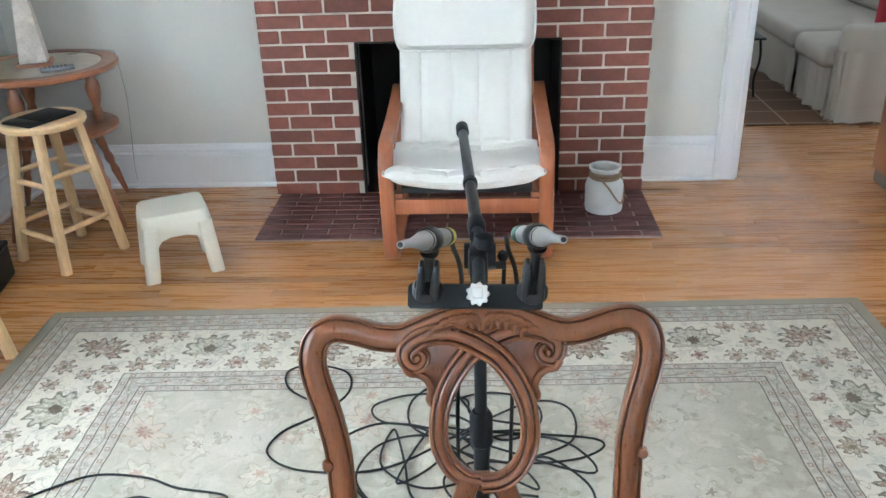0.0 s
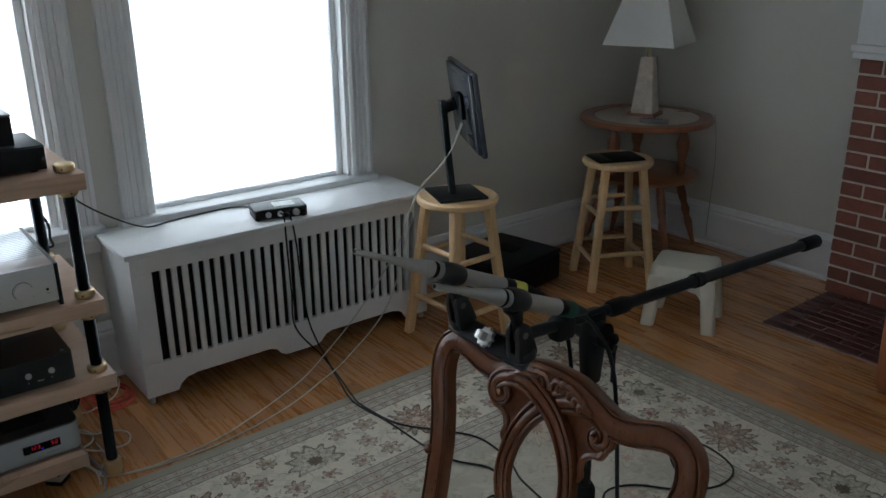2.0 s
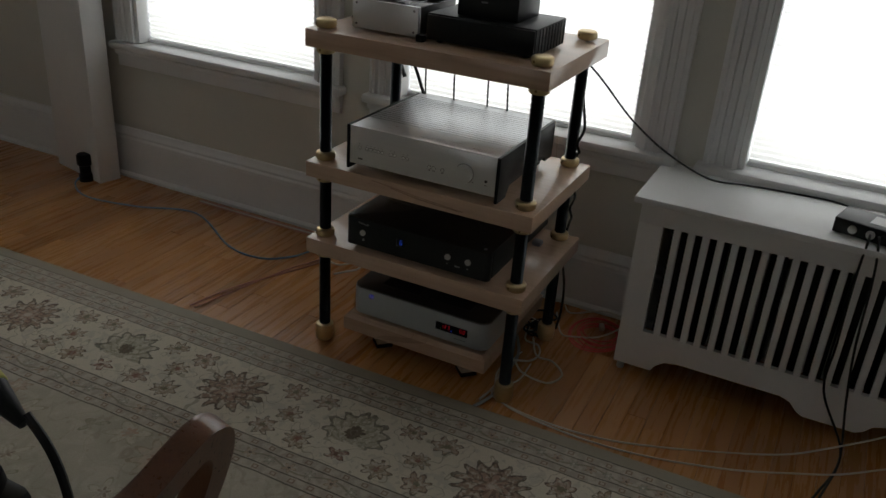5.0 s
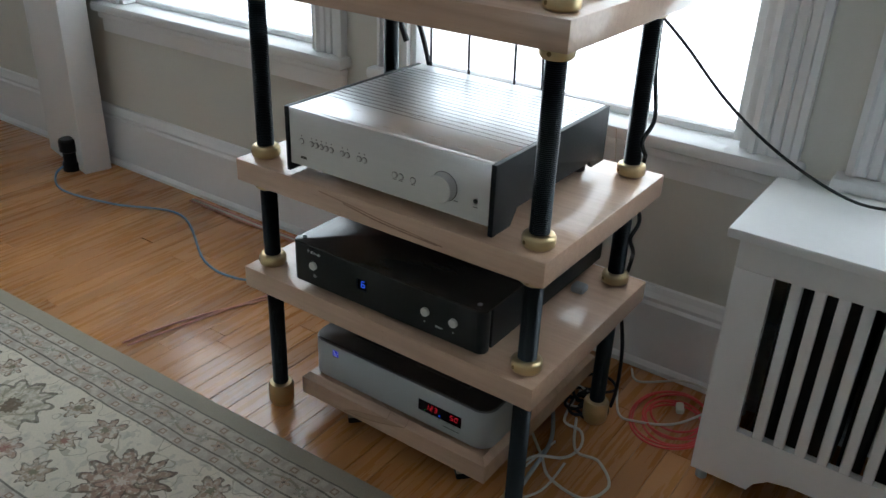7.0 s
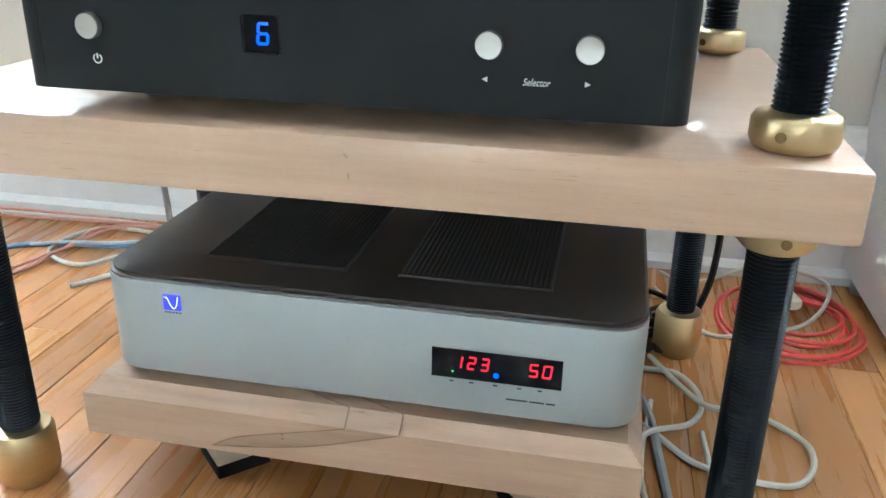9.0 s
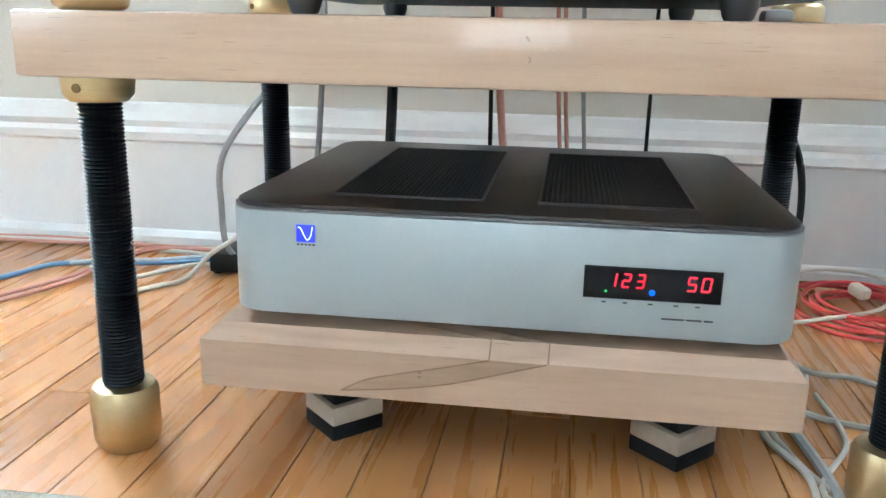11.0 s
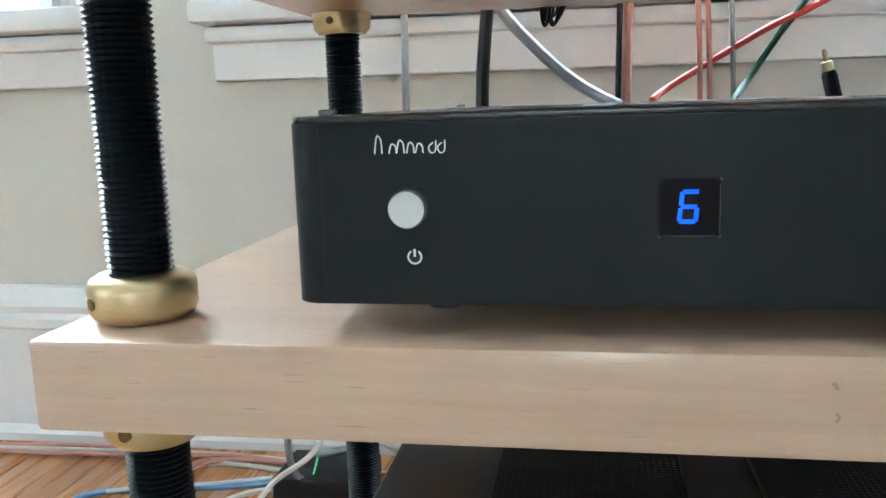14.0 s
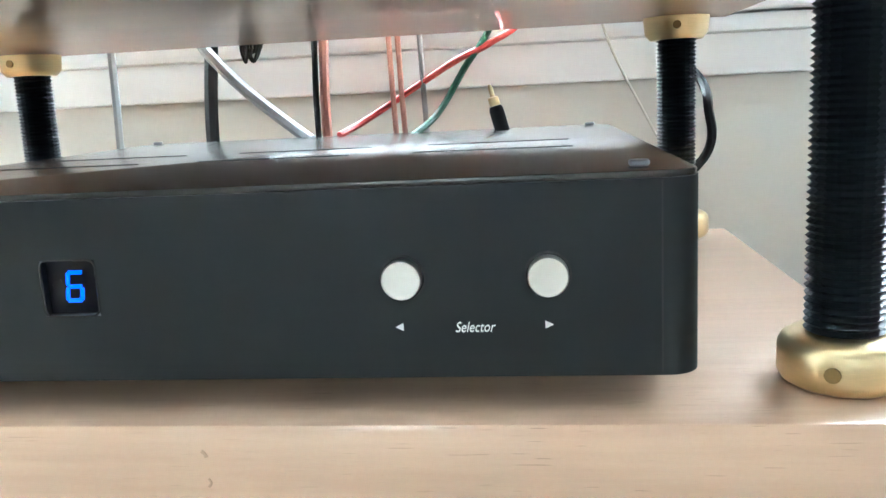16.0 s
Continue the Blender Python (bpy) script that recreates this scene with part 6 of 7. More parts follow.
for sx in (-1, 1):
    wing = [(sx * 0.02, 0.19), (sx * 0.058, 0.135), (sx * 0.066, 0.128), (sx * 0.071, 0.140), (sx * 0.073, 0.155), (sx * 0.088, 0.170), (sx * 0.1, 0.185), (sx * 0.1, 0.205), (sx * 0.085, 0.222), (sx * 0.045, 0.236), (sx * 0.0, 0.242), (sx * 0.0, 0.2)]
    part("splat_panel", slab(wing[::sx], -0.007, 0.0, 0.0015, m=CH @ Matrix(((1, 0, 0, 0), (0, 0, -1, 0), (0, 1, 0, 0), (0, 0, 0, 1)))), M_MAHOGANY, chair)
    part("scroll_eye", add(bmesh.new(), lathe([(0.0003, -0.006), (0.0042, -0.0045), (0.0056, 0), (0.0042, 0.0045), (0.0003, 0.006)], 12, "y"), CH @ Matrix.Translation((sx * 0.0885, -0.013, 0.1985))), M_MAHOGANY, chair)
    ear = [(sx * 0.106, 0.184), (sx * 0.1, 0.174), (sx * 0.088, 0.171), (sx * 0.077, 0.163), (sx * 0.0715, 0.148), (sx * 0.075, 0.135), (sx * 0.071, 0.127), (sx * 0.066, 0.131)]
    part("splat_ear", sweep(chair_path(ear, 6, 0.003), ring(0.0062, 8), side=NRM, scale=[1.0 - 0.3 * i / 42 for i in range(43)]), M_MAHOGANY, chair)
    for k in range(6):
        x0 = 0.002 + 0.0105 * k
        z0 = 0.2335 + 0.0045 * math.sin(0.5 * k) - 0.0006 * k * k
        leaf = [(sx * x0, z0), (sx * (x0 + 0.002), z0 + 0.010), (sx * (x0 + 0.009), z0 + 0.0175 - 0.0012 * k), (sx * (x0 + 0.017), z0 + 0.0165 - 0.0014 * k), (sx * (x0 + 0.021), z0 + 0.011 - 0.001 * k), (sx * (x0 + 0.017), z0 + 0.0075)]
        part("carved_leaf", sweep(chair_path(leaf, 5, 0.0105), ring(0.0064, 8), side=NRM, scale=[0.45 + 0.65 * math.sin(math.pi * min(1, i / 25 * 0.9 + 0.05)) for i in range(26)]), M_MAHOGANY, chair)
    foot = [(sx * 0.022, 0.018), (sx * 0.034, -0.02), (sx * 0.055, -0.07), (sx * 0.06, -0.13), (sx * 0.05, -0.2)]
    part("splat_foot", sweep(chair_path(foot, 6), rrect(0.03, 0.016, 0.004, 2), side=NRM), M_MAHOGANY, chair)
part("seat", box(1.985, 2.435, 0.02, 0.46, 0.425, 0.47, 0.018, m=Matrix.Identity(4)), M_SLIP, chair, "upholstered drop-in seat")
part("seat_rail", box(1.975, 2.445, 0.01, 0.47, 0.37, 0.4245, 0.008), M_MAHOGANY, chair)
for sx in (-1, 1):
    part("front_leg", sweep(spline([(2.21 + sx * 0.2, 0.05, 0.375), (2.21 + sx * 0.215, 0.03, 0.28), (2.21 + sx * 0.2, 0.05, 0.12), (2.21 + sx * 0.215, 0.03, 0.03), (2.21 + sx * 0.22, 0.025, 0.0)], 5), ring(0.022, 10), scale=[1.2 - 0.5 * math.sin(math.pi * i / 21) for i in range(21)]), M_MAHOGANY, chair)

# ---- microphone stand ----
ms = thing("microphone_stand", (2.2, 0.74, 0), "black boom stand carrying a stereo bar with two pencil microphones", "microphone stand")
PX, PY, JZ = 2.208, 0.664, 1.01
part("lower_tube", cyl(PX, PY, 0.10, 0.72, 0.0125, 0.001, 18), M_PLASTIC, ms)
part("upper_tube", cyl(PX, PY, 0.70, JZ - 0.05, 0.0095, 0.001, 16), M_BLACK, ms)
part("height_clutch", lathe([(0.013, 0.68), (0.018, 0.685), (0.018, 0.735), (0.013, 0.745)], 18, "z", (PX, PY, 0)), M_RUBBER, ms)
for a in (90, 210, 330):
    d = Vector((math.cos(radians(a)), math.sin(radians(a)), 0))
    leg = part("tripod_leg", sweep([Vector((PX, PY, 0.28)) + d * 0.02, Vector((PX, PY, 0.024)) + d * 0.3], ring(0.009, 10)), M_PLASTIC, ms)
    part("leg_strut", sweep([Vector((PX, PY, 0.12)) + d * 0.014, Vector((PX, PY, 0.155)) + d * 0.155], rrect(0.012, 0.003, 0.001, 1), side=(0, 0, 1)), M_BLACK, ms)
    part("rubber_foot", sweep([Vector((PX, PY, 0.03)) + d * 0.29, Vector((PX, PY, 0.014)) + d * 0.318], ring(0.0125, 10)), M_RUBBER, leg)
part("leg_hub", lathe([(0.014, 0.25), (0.026, 0.255), (0.026, 0.3), (0.014, 0.31)], 18, "z", (PX, PY, 0)), M_RUBBER, ms)
END0, END1 = Vector((2.21, 0.48, 1.048)), Vector((2.168, 1.348, 0.985))
mid = Vector((PX, PY, 1.035))
part("boom", sweep([END0, mid, mid.lerp(END1, 0.4)], ring(0.0085, 12)), M_BLACK, ms)
part("boom_extension", sweep([mid.lerp(END1, 0.08), END1], ring(0.0098, 12)), M_PLASTIC, ms)
way = (END1 - mid).normalized()
part("boom_clutch", sweep([mid.lerp(END1, 0.05), mid.lerp(END1, 0.06), mid.lerp(END1, 0.1), mid.lerp(END1, 0.12)], ring(0.0135, 14), scale=[0.8, 1, 1, 0.8]), M_RUBBER, ms)
part("boom_collar", sweep([mid.lerp(END1, 0.38), mid.lerp(END1, 0.41)], ring(0.0125, 14)), M_RUBBER, ms)
part("boom_end_cap", sweep([END1 - way * 0.05, END1 - way * 0.045, END1 + way * 0.01, END1 + way * 0.014], ring(0.0135, 14), scale=[0.8, 1, 1, 0.8]), M_RUBBER, ms)
jt = part("swivel_joint", sweep([Vector((PX - 0.02, PY, JZ)), Vector((PX + 0.024, PY, JZ))], ring(0.0185, 18)), M_PLASTIC, ms)
part("joint_body", sweep([Vector((PX, PY, JZ - 0.085)), Vector((PX, PY, JZ - 0.02)), Vector((PX, PY, JZ + 0.03))], rrect(0.026, 0.040, 0.008, 2), side=(0, 1, 0), scale=[0.75, 1, 0.9]), M_PLASTIC, ms)
part("joint_knob", lathe([(0.005, 0), (0.005, 0.008), (0.011, 0.011), (0.0135, 0.018), (0.012, 0.026), (0.005, 0.030)], 18, "z", (PX + 0.008, PY - 0.066, JZ + 0.034)), M_RUBBER, jt)
part("boom_clamp", box(PX - 0.013, PX + 0.013, PY - 0.085, PY - 0.048, JZ + 0.006, JZ + 0.042, 0.007), M_PLASTIC, jt)
arm = part("lock_lever", sweep([Vector((PX + 0.01, PY + 0.004, JZ - 0.018)), Vector((PX + 0.038, PY + 0.007, JZ - 0.018))], ring(0.006, 10)), M_PLASTIC, ms)
part("lever_knob", lathe([(0.0003, -0.009), (0.006, -0.006), (0.0085, 0), (0.006, 0.006), (0.0003, 0.009)], 14, "z", (PX + 0.034, PY + 0.007, JZ - 0.004)), M_RUBBER, arm)
part("lever_tail", sweep([Vector((PX + 0.036, PY + 0.007, JZ - 0.022)), Vector((PX + 0.034, PY + 0.01, JZ - 0.075))], ring(0.0032, 8)), M_PLASTIC, arm)
# stereo bar
BA, BB = Vector((2.127, 0.465, 1.055)), Vector((2.284, 0.461, 1.054))
bar = part("stereo_bar", sweep([BA, BA.lerp(BB, 0.02), BA.lerp(BB, 0.98), BB], rrect(0.030, 0.006, 0.002, 1), side=(0, -0.8, 0.6), scale=[0.8, 1, 1, 0.8]), M_BLACK, ms, "flat black stereo mounting bar")
star = [((0.0128 + 0.0014 * math.cos(9 * a)) * math.cos(a), (0.0128 + 0.0014 * math.cos(9 * a)) * math.sin(a)) for a in [2 * math.pi * i / 54 for i in range(54)]]
part("bar_screw", slab(star, 0.0, 0.007, 0.001, m=Matrix.Translation((2.209, 0.458, 1.06)) @ Matrix.Rotation(radians(55), 4, "X")), M_CHROME, bar, "star-shaped chrome screw knob")
part("bar_screw_tip", box(-0.006, 0.006, -0.006, 0.006, 0, 0.012, 0.0015, m=Matrix.Translation((2.209, 0.452, 1.064)) @ Matrix.Rotation(radians(55), 4, "X")), M_CHROME, bar)


def pencil_mic(tip, tail, clip_foot, hold, tape):
    """A slim measurement microphone in its clip; the tail carries a coloured band and a cable."""
    tip, tail, clip_foot = Vector(tip), Vector(tail), Vector(clip_foot)
    d = (tail - tip).normalized()
    L = (tail - tip).length
    mic = thing("pencil_microphone", tip.lerp(tail, 0.6), "nickel pencil microphone with a long tapered nose in a black clip", "microphone", "pair of microphones")

    def seg(name, stops, material, label=""):
        path = [tip + d * (L * a) for a, r in stops]
        return part(name, sweep(path, ring(0.01, 20), scale=[r / 0.01 for a, r in stops]), material, mic, label)
    seg("tapered_nose", [(0.0, 0.0034), (0.006, 0.0040), (0.16, 0.0042), (0.26, 0.0056), (0.36, 0.0078), (0.44, 0.0098), (0.487, 0.0108)], M_STEELGREY)
    seg("nose_opening", [(-0.002, 0.0026), (0.004, 0.0026)], M_SOOT_AND_DARK)
    seg("band", [(0.4875, 0.0105), (0.492, 0.0111), (0.508, 0.0111), (0.512, 0.0105)], M_RUBBER)
    seg("barrel", [(0.5125, 0.0108), (0.52, 0.0112), (0.75, 0.0113), (0.995, 0.0112)], M_STEELGREY)
    seg("plug_ring", [(0.996, 0.0108), (1.005, 0.0116), (1.06, 0.0116), (1.066, 0.011)], M_PLASTIC)
    seg("colour_band", [(1.067, 0.0112), (1.07, 0.0117), (1.15, 0.0113), (1.153, 0.0105)], tape)
    seg("plug", [(1.154, 0.0102), (1.2, 0.0086), (1.28, 0.005), (1.3, 0.0038)], M_PLASTIC)
    c = tip + d * (L * hold)
    seg("clip", [(hold - 0.075, 0.0128), (hold - 0.06, 0.0145), (hold, 0.0150), (hold + 0.06, 0.0142), (hold + 0.075, 0.0125)], M_CLIP, "black rubber microphone clip")
    top = c - Vector((0, 0, 0.012))
    ax = (top - clip_foot).normalized()
    reach = (top - clip_foot).length
    part("clip_neck", sweep([clip_foot.lerp(top, 0.35), clip_foot.lerp(top, 0.7), clip_foot.lerp(top, 0.88), top + ax * 0.002], rrect(0.011, 0.016, 0.004, 2), side=(0, 1, 0), scale=[1, 0.9, 1.1, 1.9]), M_CLIP, mic)
    body = [(0.0, 1.0), (0.006, 1.04), (0.012, 0.98), (0.024, 0.9), (0.036, 0.8), (0.044, 0.62), (0.048, 0.35)]
    for sx in (-1, 1):
        # the two cheeks of the hinge, with the neck between them
        part("clip_cheek", sweep([clip_foot + ax * h + Vector((sx * 0.0082, 0, 0)) for h, k in body], rrect(0.0105, 0.031, 0.004, 2), side=(0, 1, 0), scale=[k for h, k in body]), M_CLIP, mic)
    part("clip_base", sweep([clip_foot - ax * 0.004, clip_foot - ax * 0.002, clip_foot + ax * 0.006, clip_foot + ax * 0.010], ring(0.018, 20), scale=[0.9, 1, 1, 0.86]), M_CLIP, mic)
    pv = clip_foot + ax * 0.034
    part("hinge_screw", sweep([pv - Vector((0.0128, 0, 0)), pv + Vector((0.0128, 0, 0))], ring(0.0045, 12)), M_GUNMETAL, mic)
    return mic


pencil_mic((2.140, 0.304, 1.196), (2.167, 0.522, 1.104), (2.150, 0.465, 1.061), 0.62, M_YELLOW)
pencil_mic((2.291, 0.310, 1.197), (2.265, 0.527, 1.104), (2.272, 0.461, 1.06), 0.62, M_CABLE_GREEN)


# ---- cables ----
def cord(name, pts, r, material, label, category="cable", group=""):
    return solo(name, tube(pts, r), material, label, category, group)


ZR, ZF = 0.0185, 0.0045
cord("microphone_cable", [(0.20, 1.165, 0.606), (0.235, 1.163, 0.60), (0.246, 1.16, 0.5), (0.247, 1.165, 0.3), (0.25, 1.17, 0.15), (0.31, 1.25, 0.02), (0.5, 1.22, ZF), (0.63, 1.185, 0.012), (0.72, 1.17, ZR), (0.90, 1.20, ZR), (1.05, 1.31, ZR), (1.15, 1.36, ZR), (1.29, 1.35, ZR), (1.39, 1.31, ZR), (1.53, 1.28, ZR), (1.50, 1.22, ZR), (1.40, 1.19, ZR), (1.45, 1.08, ZR), (1.6, 1.02, ZR), (1.8, 1.1, ZR), (2.0, 1.2, ZR)], 0.0034, M_CABLE, "black microphone cable running from the radiator cover over the rug")
cord("microphone_cable", [(0.20, 1.185, 0.606), (0.235, 1.188, 0.60), (0.245, 1.20, 0.5), (0.249, 1.21, 0.3), (0.26, 1.23, 0.14), (0.35, 1.25, 0.012), (0.5, 1.21, ZF), (0.63, 1.17, 0.012), (0.72, 1.16, ZR), (0.87, 1.18, ZR), (1.08, 1.19, ZR), (1.19, 1.215, ZR), (1.3, 1.275, ZR), (1.42, 1.21, ZR), (1.5, 1.1, ZR), (1.7, 0.98, ZR), (2.05, 1.05, ZR)], 0.0034, M_CABLE, "black microphone cable running from the radiator cover over the rug")


def heap(name, cx, cy, loops, seed, r, material, z, label, spread=0.2, size=(0.08, 0.2), extra=()):
    """A loose coil lying on a surface."""
    rnd = random.Random(seed)
    pts = list(extra)
    for k in range(loops):
        ox, oy = cx + rnd.uniform(-spread, spread), cy + rnd.uniform(-spread * 0.7, spread * 0.7)
        rx, ry, a0 = rnd.uniform(*size), rnd.uniform(*size) * 0.7, rnd.uniform(0, 6.28)
        way_ = rnd.choice((-1, 1))
        for q in range(6):
            a = a0 + way_ * q * 1.05
            pts.append((ox + rx * math.cos(a), oy + ry * math.sin(a), z + r * 2 * (0.5 * k % 2.5) * rnd.uniform(0.2, 1.0)))
    return cord(name, pts, r, material, label)


heap("coiled_cable", 2.05, 1.45, 5, 3, 0.0034, M_CABLE, ZR, "loose heap of black cable on the rug below the stand", 0.22, (0.1, 0.24), [(2.171, 0.585, 1.081), (2.174, 0.613, 1.05), (2.184, 0.643, 0.97), (2.171, 0.678, 0.73), (2.166, 0.718, 0.33), (2.12, 0.85, 0.05), (2.05, 1.05, ZR)])
heap("coiled_cable", 2.2, 1.52, 5, 8, 0.0034, M_CABLE, ZR, "loose heap of black cable on the rug below the stand", 0.2, (0.1, 0.22), [(2.245, 0.588, 1.073), (2.248, 0.623, 1.04), (2.262, 0.653, 0.96), (2.256, 0.688, 0.73), (2.251, 0.728, 0.33), (2.25, 0.9, 0.05), (2.2, 1.1, ZR)])
cord("coiled_cable", [(1.74, 1.66, ZR), (1.6, 1.76, ZR), (1.57, 1.86, ZR), (1.64, 1.9, ZR), (1.76, 1.86, ZR), (1.785, 1.75, ZR), (1.72, 1.64, ZR), (1.62, 1.55, ZR), (1.6, 1.45, ZR), (1.72, 1.38, ZR), (1.95, 1.4, ZR), (2.2, 1.6, ZR), (2.36, 1.7, ZR), (2.46, 1.66, ZR), (2.45, 1.51, ZR), (2.3, 1.42, ZR), (2.38, 1.44, ZR), (2.48, 1.33, ZR), (2.49, 1.2, ZR)], 0.0034, M_CABLE, "loop of black cable on the rug below the stand")
cord("monitor_cable", [(0.44, 1.85, 0.9), (0.43, 1.82, 0.82), (0.41, 1.79, 0.75), (0.36, 1.73, 0.66), (0.34, 1.69, 0.6), (0.33, 1.6, 0.4), (0.34, 1.42, 0.2), (0.37, 1.22, 0.06), (0.42, 1.06, ZF), (0.57, 0.72, ZF), (0.6, 0.49, ZF), (0.56, 0.32, ZF), (0.45, 0.36, ZF), (0.35, 0.36, ZF)], 0.0026, M_CABLE_WHITE, "white monitor lead trailing to the rack", group="monitor leads")
cord("monitor_cable", [(0.46, 1.84, 0.9), (0.44, 1.80, 0.8), (0.40, 1.76, 0.72), (0.35, 1.70, 0.63), (0.35, 1.66, 0.5), (0.38, 1.52, 0.2), (0.42, 1.3, 0.05), (0.46, 1.14, ZF), (0.54, 0.97, ZF), (0.6, 0.76, ZF), (0.615, 0.56, ZF), (0.58, 0.36, ZF), (0.46, 0.30, ZF), (0.3, 0.31, ZF)], 0.0026, M_CABLE_WHITE, "white monitor lead trailing to the rack", group="monitor leads")
cord("interface_lead", [(0.16, 0.34, 0.915), (0.15, 0.40, 0.86), (0.11, 0.49, 0.755), (0.08, 0.6, 0.67), (0.02, 0.72, 0.60), (-0.03, 0.82, 0.587), (-0.045, 0.92, 0.587), (-0.05, 1.08, 0.587), (0.03, 1.17, 0.59), (0.09, 1.185, 0.603)], 0.003, M_CABLE, "thin black lead hanging from rack to radiator cover")
# behind the shelves
BACK = "cable hanging behind the rack shelves"
cord("hanging_cable", [(0.10, -0.212, 0.70), (0.10, -0.212, 0.6), (0.10, -0.214, 0.47), (0.11, -0.215, 0.3), (0.06, -0.26, 0.1), (-0.02, -0.4, 0.02)], 0.004, M_CABLE_GREY, "grey " + BACK)
cord("hanging_cable", [(0.06, -0.125, 0.66), (0.02, -0.134, 0.6), (0.02, -0.145, 0.47), (0.03, -0.14, 0.3), (0.04, -0.15, 0.05)], 0.0075, M_CABLE, "thick black " + BACK)
cord("hanging_cable", [(0.17, -0.09, 0.66), (0.10, -0.12, 0.59), (0.10, -0.115, 0.56), (0.10, -0.08, 0.519), (0.10, -0.04, 0.484), (0.13, 0.0, 0.46)], 0.0062, M_CABLE_GREY, "thick grey " + BACK)
cord("hanging_cable", [(0.165, 0.01, 0.65), (0.10, 0.011, 0.6), (0.10, 0.008, 0.48), (0.09, 0.01, 0.3), (0.07, 0.03, 0.05)], 0.005, M_CABLE_PINK, "copper pink twisted " + BACK)
cord("hanging_cable", [(0.165, 0.004, 0.65), (0.105, 0.003, 0.6), (0.105, 0.0, 0.48), (0.09, 0.0, 0.3), (0.06, 0.0, 0.05)], 0.003, M_CABLE, "thin black " + BACK)
for y, mt in ((0.074, M_CABLE_PINK), (0.083, M_CABLE_PINK), (0.105, M_CABLE_GREY)):
    cord("hanging_cable", [(0.17, y, 0.66), (0.10, y, 0.6), (0.10, y + 0.004, 0.48), (0.095, y + 0.01, 0.3), (0.08, y + 0.03, 0.04)], 0.0028, mt, "thin " + BACK)
cord("hanging_cable", [(0.14, 0.03, 0.465), (0.10, 0.054, 0.48), (0.10, 0.137, 0.528), (0.10, 0.175, 0.545), (0.10, 0.207, 0.569), (0.12, 0.19, 0.62), (0.17, 0.17, 0.655)], 0.0034, M_CABLE_RED, "red " + BACK)
cord("hanging_cable", [(0.15, 0.1, 0.46), (0.10, 0.121, 0.48), (0.10, 0.149, 0.522), (0.10, 0.178, 0.57), (0.12, 0.15, 0.62), (0.17, 0.14, 0.65)], 0.0034, M_CABLE_GREEN, "dark green " + BACK)
cord("hanging_cable", [(0.1, 0.27, 0.66), (0.1, 0.284, 0.556), (0.1, 0.323, 0.47), (0.1, 0.35, 0.42)], 0.0013, M_CABLE_WHITE, "thin white " + BACK)
for y, z0 in ((-0.16, 0.68), (-0.06, 0.68), (0.055, 0.66), (0.12, 0.70)):
    cord("hanging_cable", [(0.2, y, 0.922), (0.15, y, 0.90), (0.14, y - 0.01, 0.8), (0.15, y, z0)], 0.0028, M_CABLE, "thin black " + BACK)
cord("hanging_cable", [(0.2, -0.12, 0.922), (0.15, -0.12, 0.905), (0.14, -0.06, 0.85), (0.14, 0.0, 0.83), (0.14, 0.05, 0.86), (0.16, 0.07, 0.92)], 0.0025, M_CABLE, "slack loop of thin black " + BACK)
cord("hanging_cable", [(0.135, -0.27, 0.915), (0.12, -0.255, 0.86), (0.11, -0.22, 0.78), (0.15, -0.16, 0.70), (0.19, -0.12, 0.68)], 0.0055, M_CABLE, "thick black " + BACK)
cord("power_lead", [(0.31, -0.205, 1.05), (0.30, -0.24, 1.055), (0.27, -0.272, 1.03), (0.22, -0.29, 0.985), (0.15, -0.31, 0.95), (0.118, -0.30, 0.85), (0.11, -0.26, 0.75)], 0.007, M_CABLE, "thick black lead curving off the top shelf")
cord("signal_lead", [(0.345, -0.015, 1.068), (0.345, 0.03, 1.085), (0.35, 0.06, 1.09), (0.36, 0.09, 1.085)], 0.003, M_CABLE, "short black lead between the small units")
cord("rod_cable", [(0.115, 0.335, 0.90), (0.12, 0.34, 0.8), (0.16, 0.368, 0.72), (0.19, 0.362, 0.68), (0.18, 0.368, 0.65), (0.118, 0.345, 0.62), (0.118, 0.34, 0.54), (0.15, 0.366, 0.5), (0.185, 0.366, 0.475), (0.17, 0.37, 0.44), (0.118, 0.35, 0.39), (0.116, 0.34, 0.3), (0.15, 0.372, 0.2), (0.15, 0.375, 0.1), (0.13, 0.36, 0.02)], 0.0042, M_CABLE, "black cable wound round the rear rod")
bun = thing("cable_bundle", (0.10, -0.068, 0.6), "tied hank of thin black cable hanging behind the shelf", "cable")
for i in range(5):
    y, s = -0.072 + i * 0.0032, 0.6 + 0.14 * i
    part("cable_strand", tube([(0.12, -0.066, 0.66), (0.10, -0.066, 0.6), (0.10 - 0.003 * (i % 2), -0.067 - 0.004 * s, 0.572), (0.10, y - 0.004 * s, 0.556 - 0.003 * i), (0.098, y, 0.541 + 0.004 * (i % 3)), (0.102, y + 0.006 * s, 0.545 + 0.003 * i), (0.104, y + 0.007, 0.56), (0.102, -0.062, 0.574), (0.102, -0.064, 0.59)], 0.0017, 5), M_CABLE, bun)
rca = thing("phono_plug", (0.15, 0.186, 0.48), "black phono plug with a gold tip standing behind the converter", "plug")
rm = Matrix.Translation((0.152, 0.192, 0.443)) @ Matrix.Rotation(radians(14), 4, "X")
part("sleeve", add(bmesh.new(), lathe([(0.003, 0), (0.006, 0.004), (0.0068, 0.02), (0.0068, 0.04), (0.0055, 0.044)], 16), rm), M_RUBBER, rca)
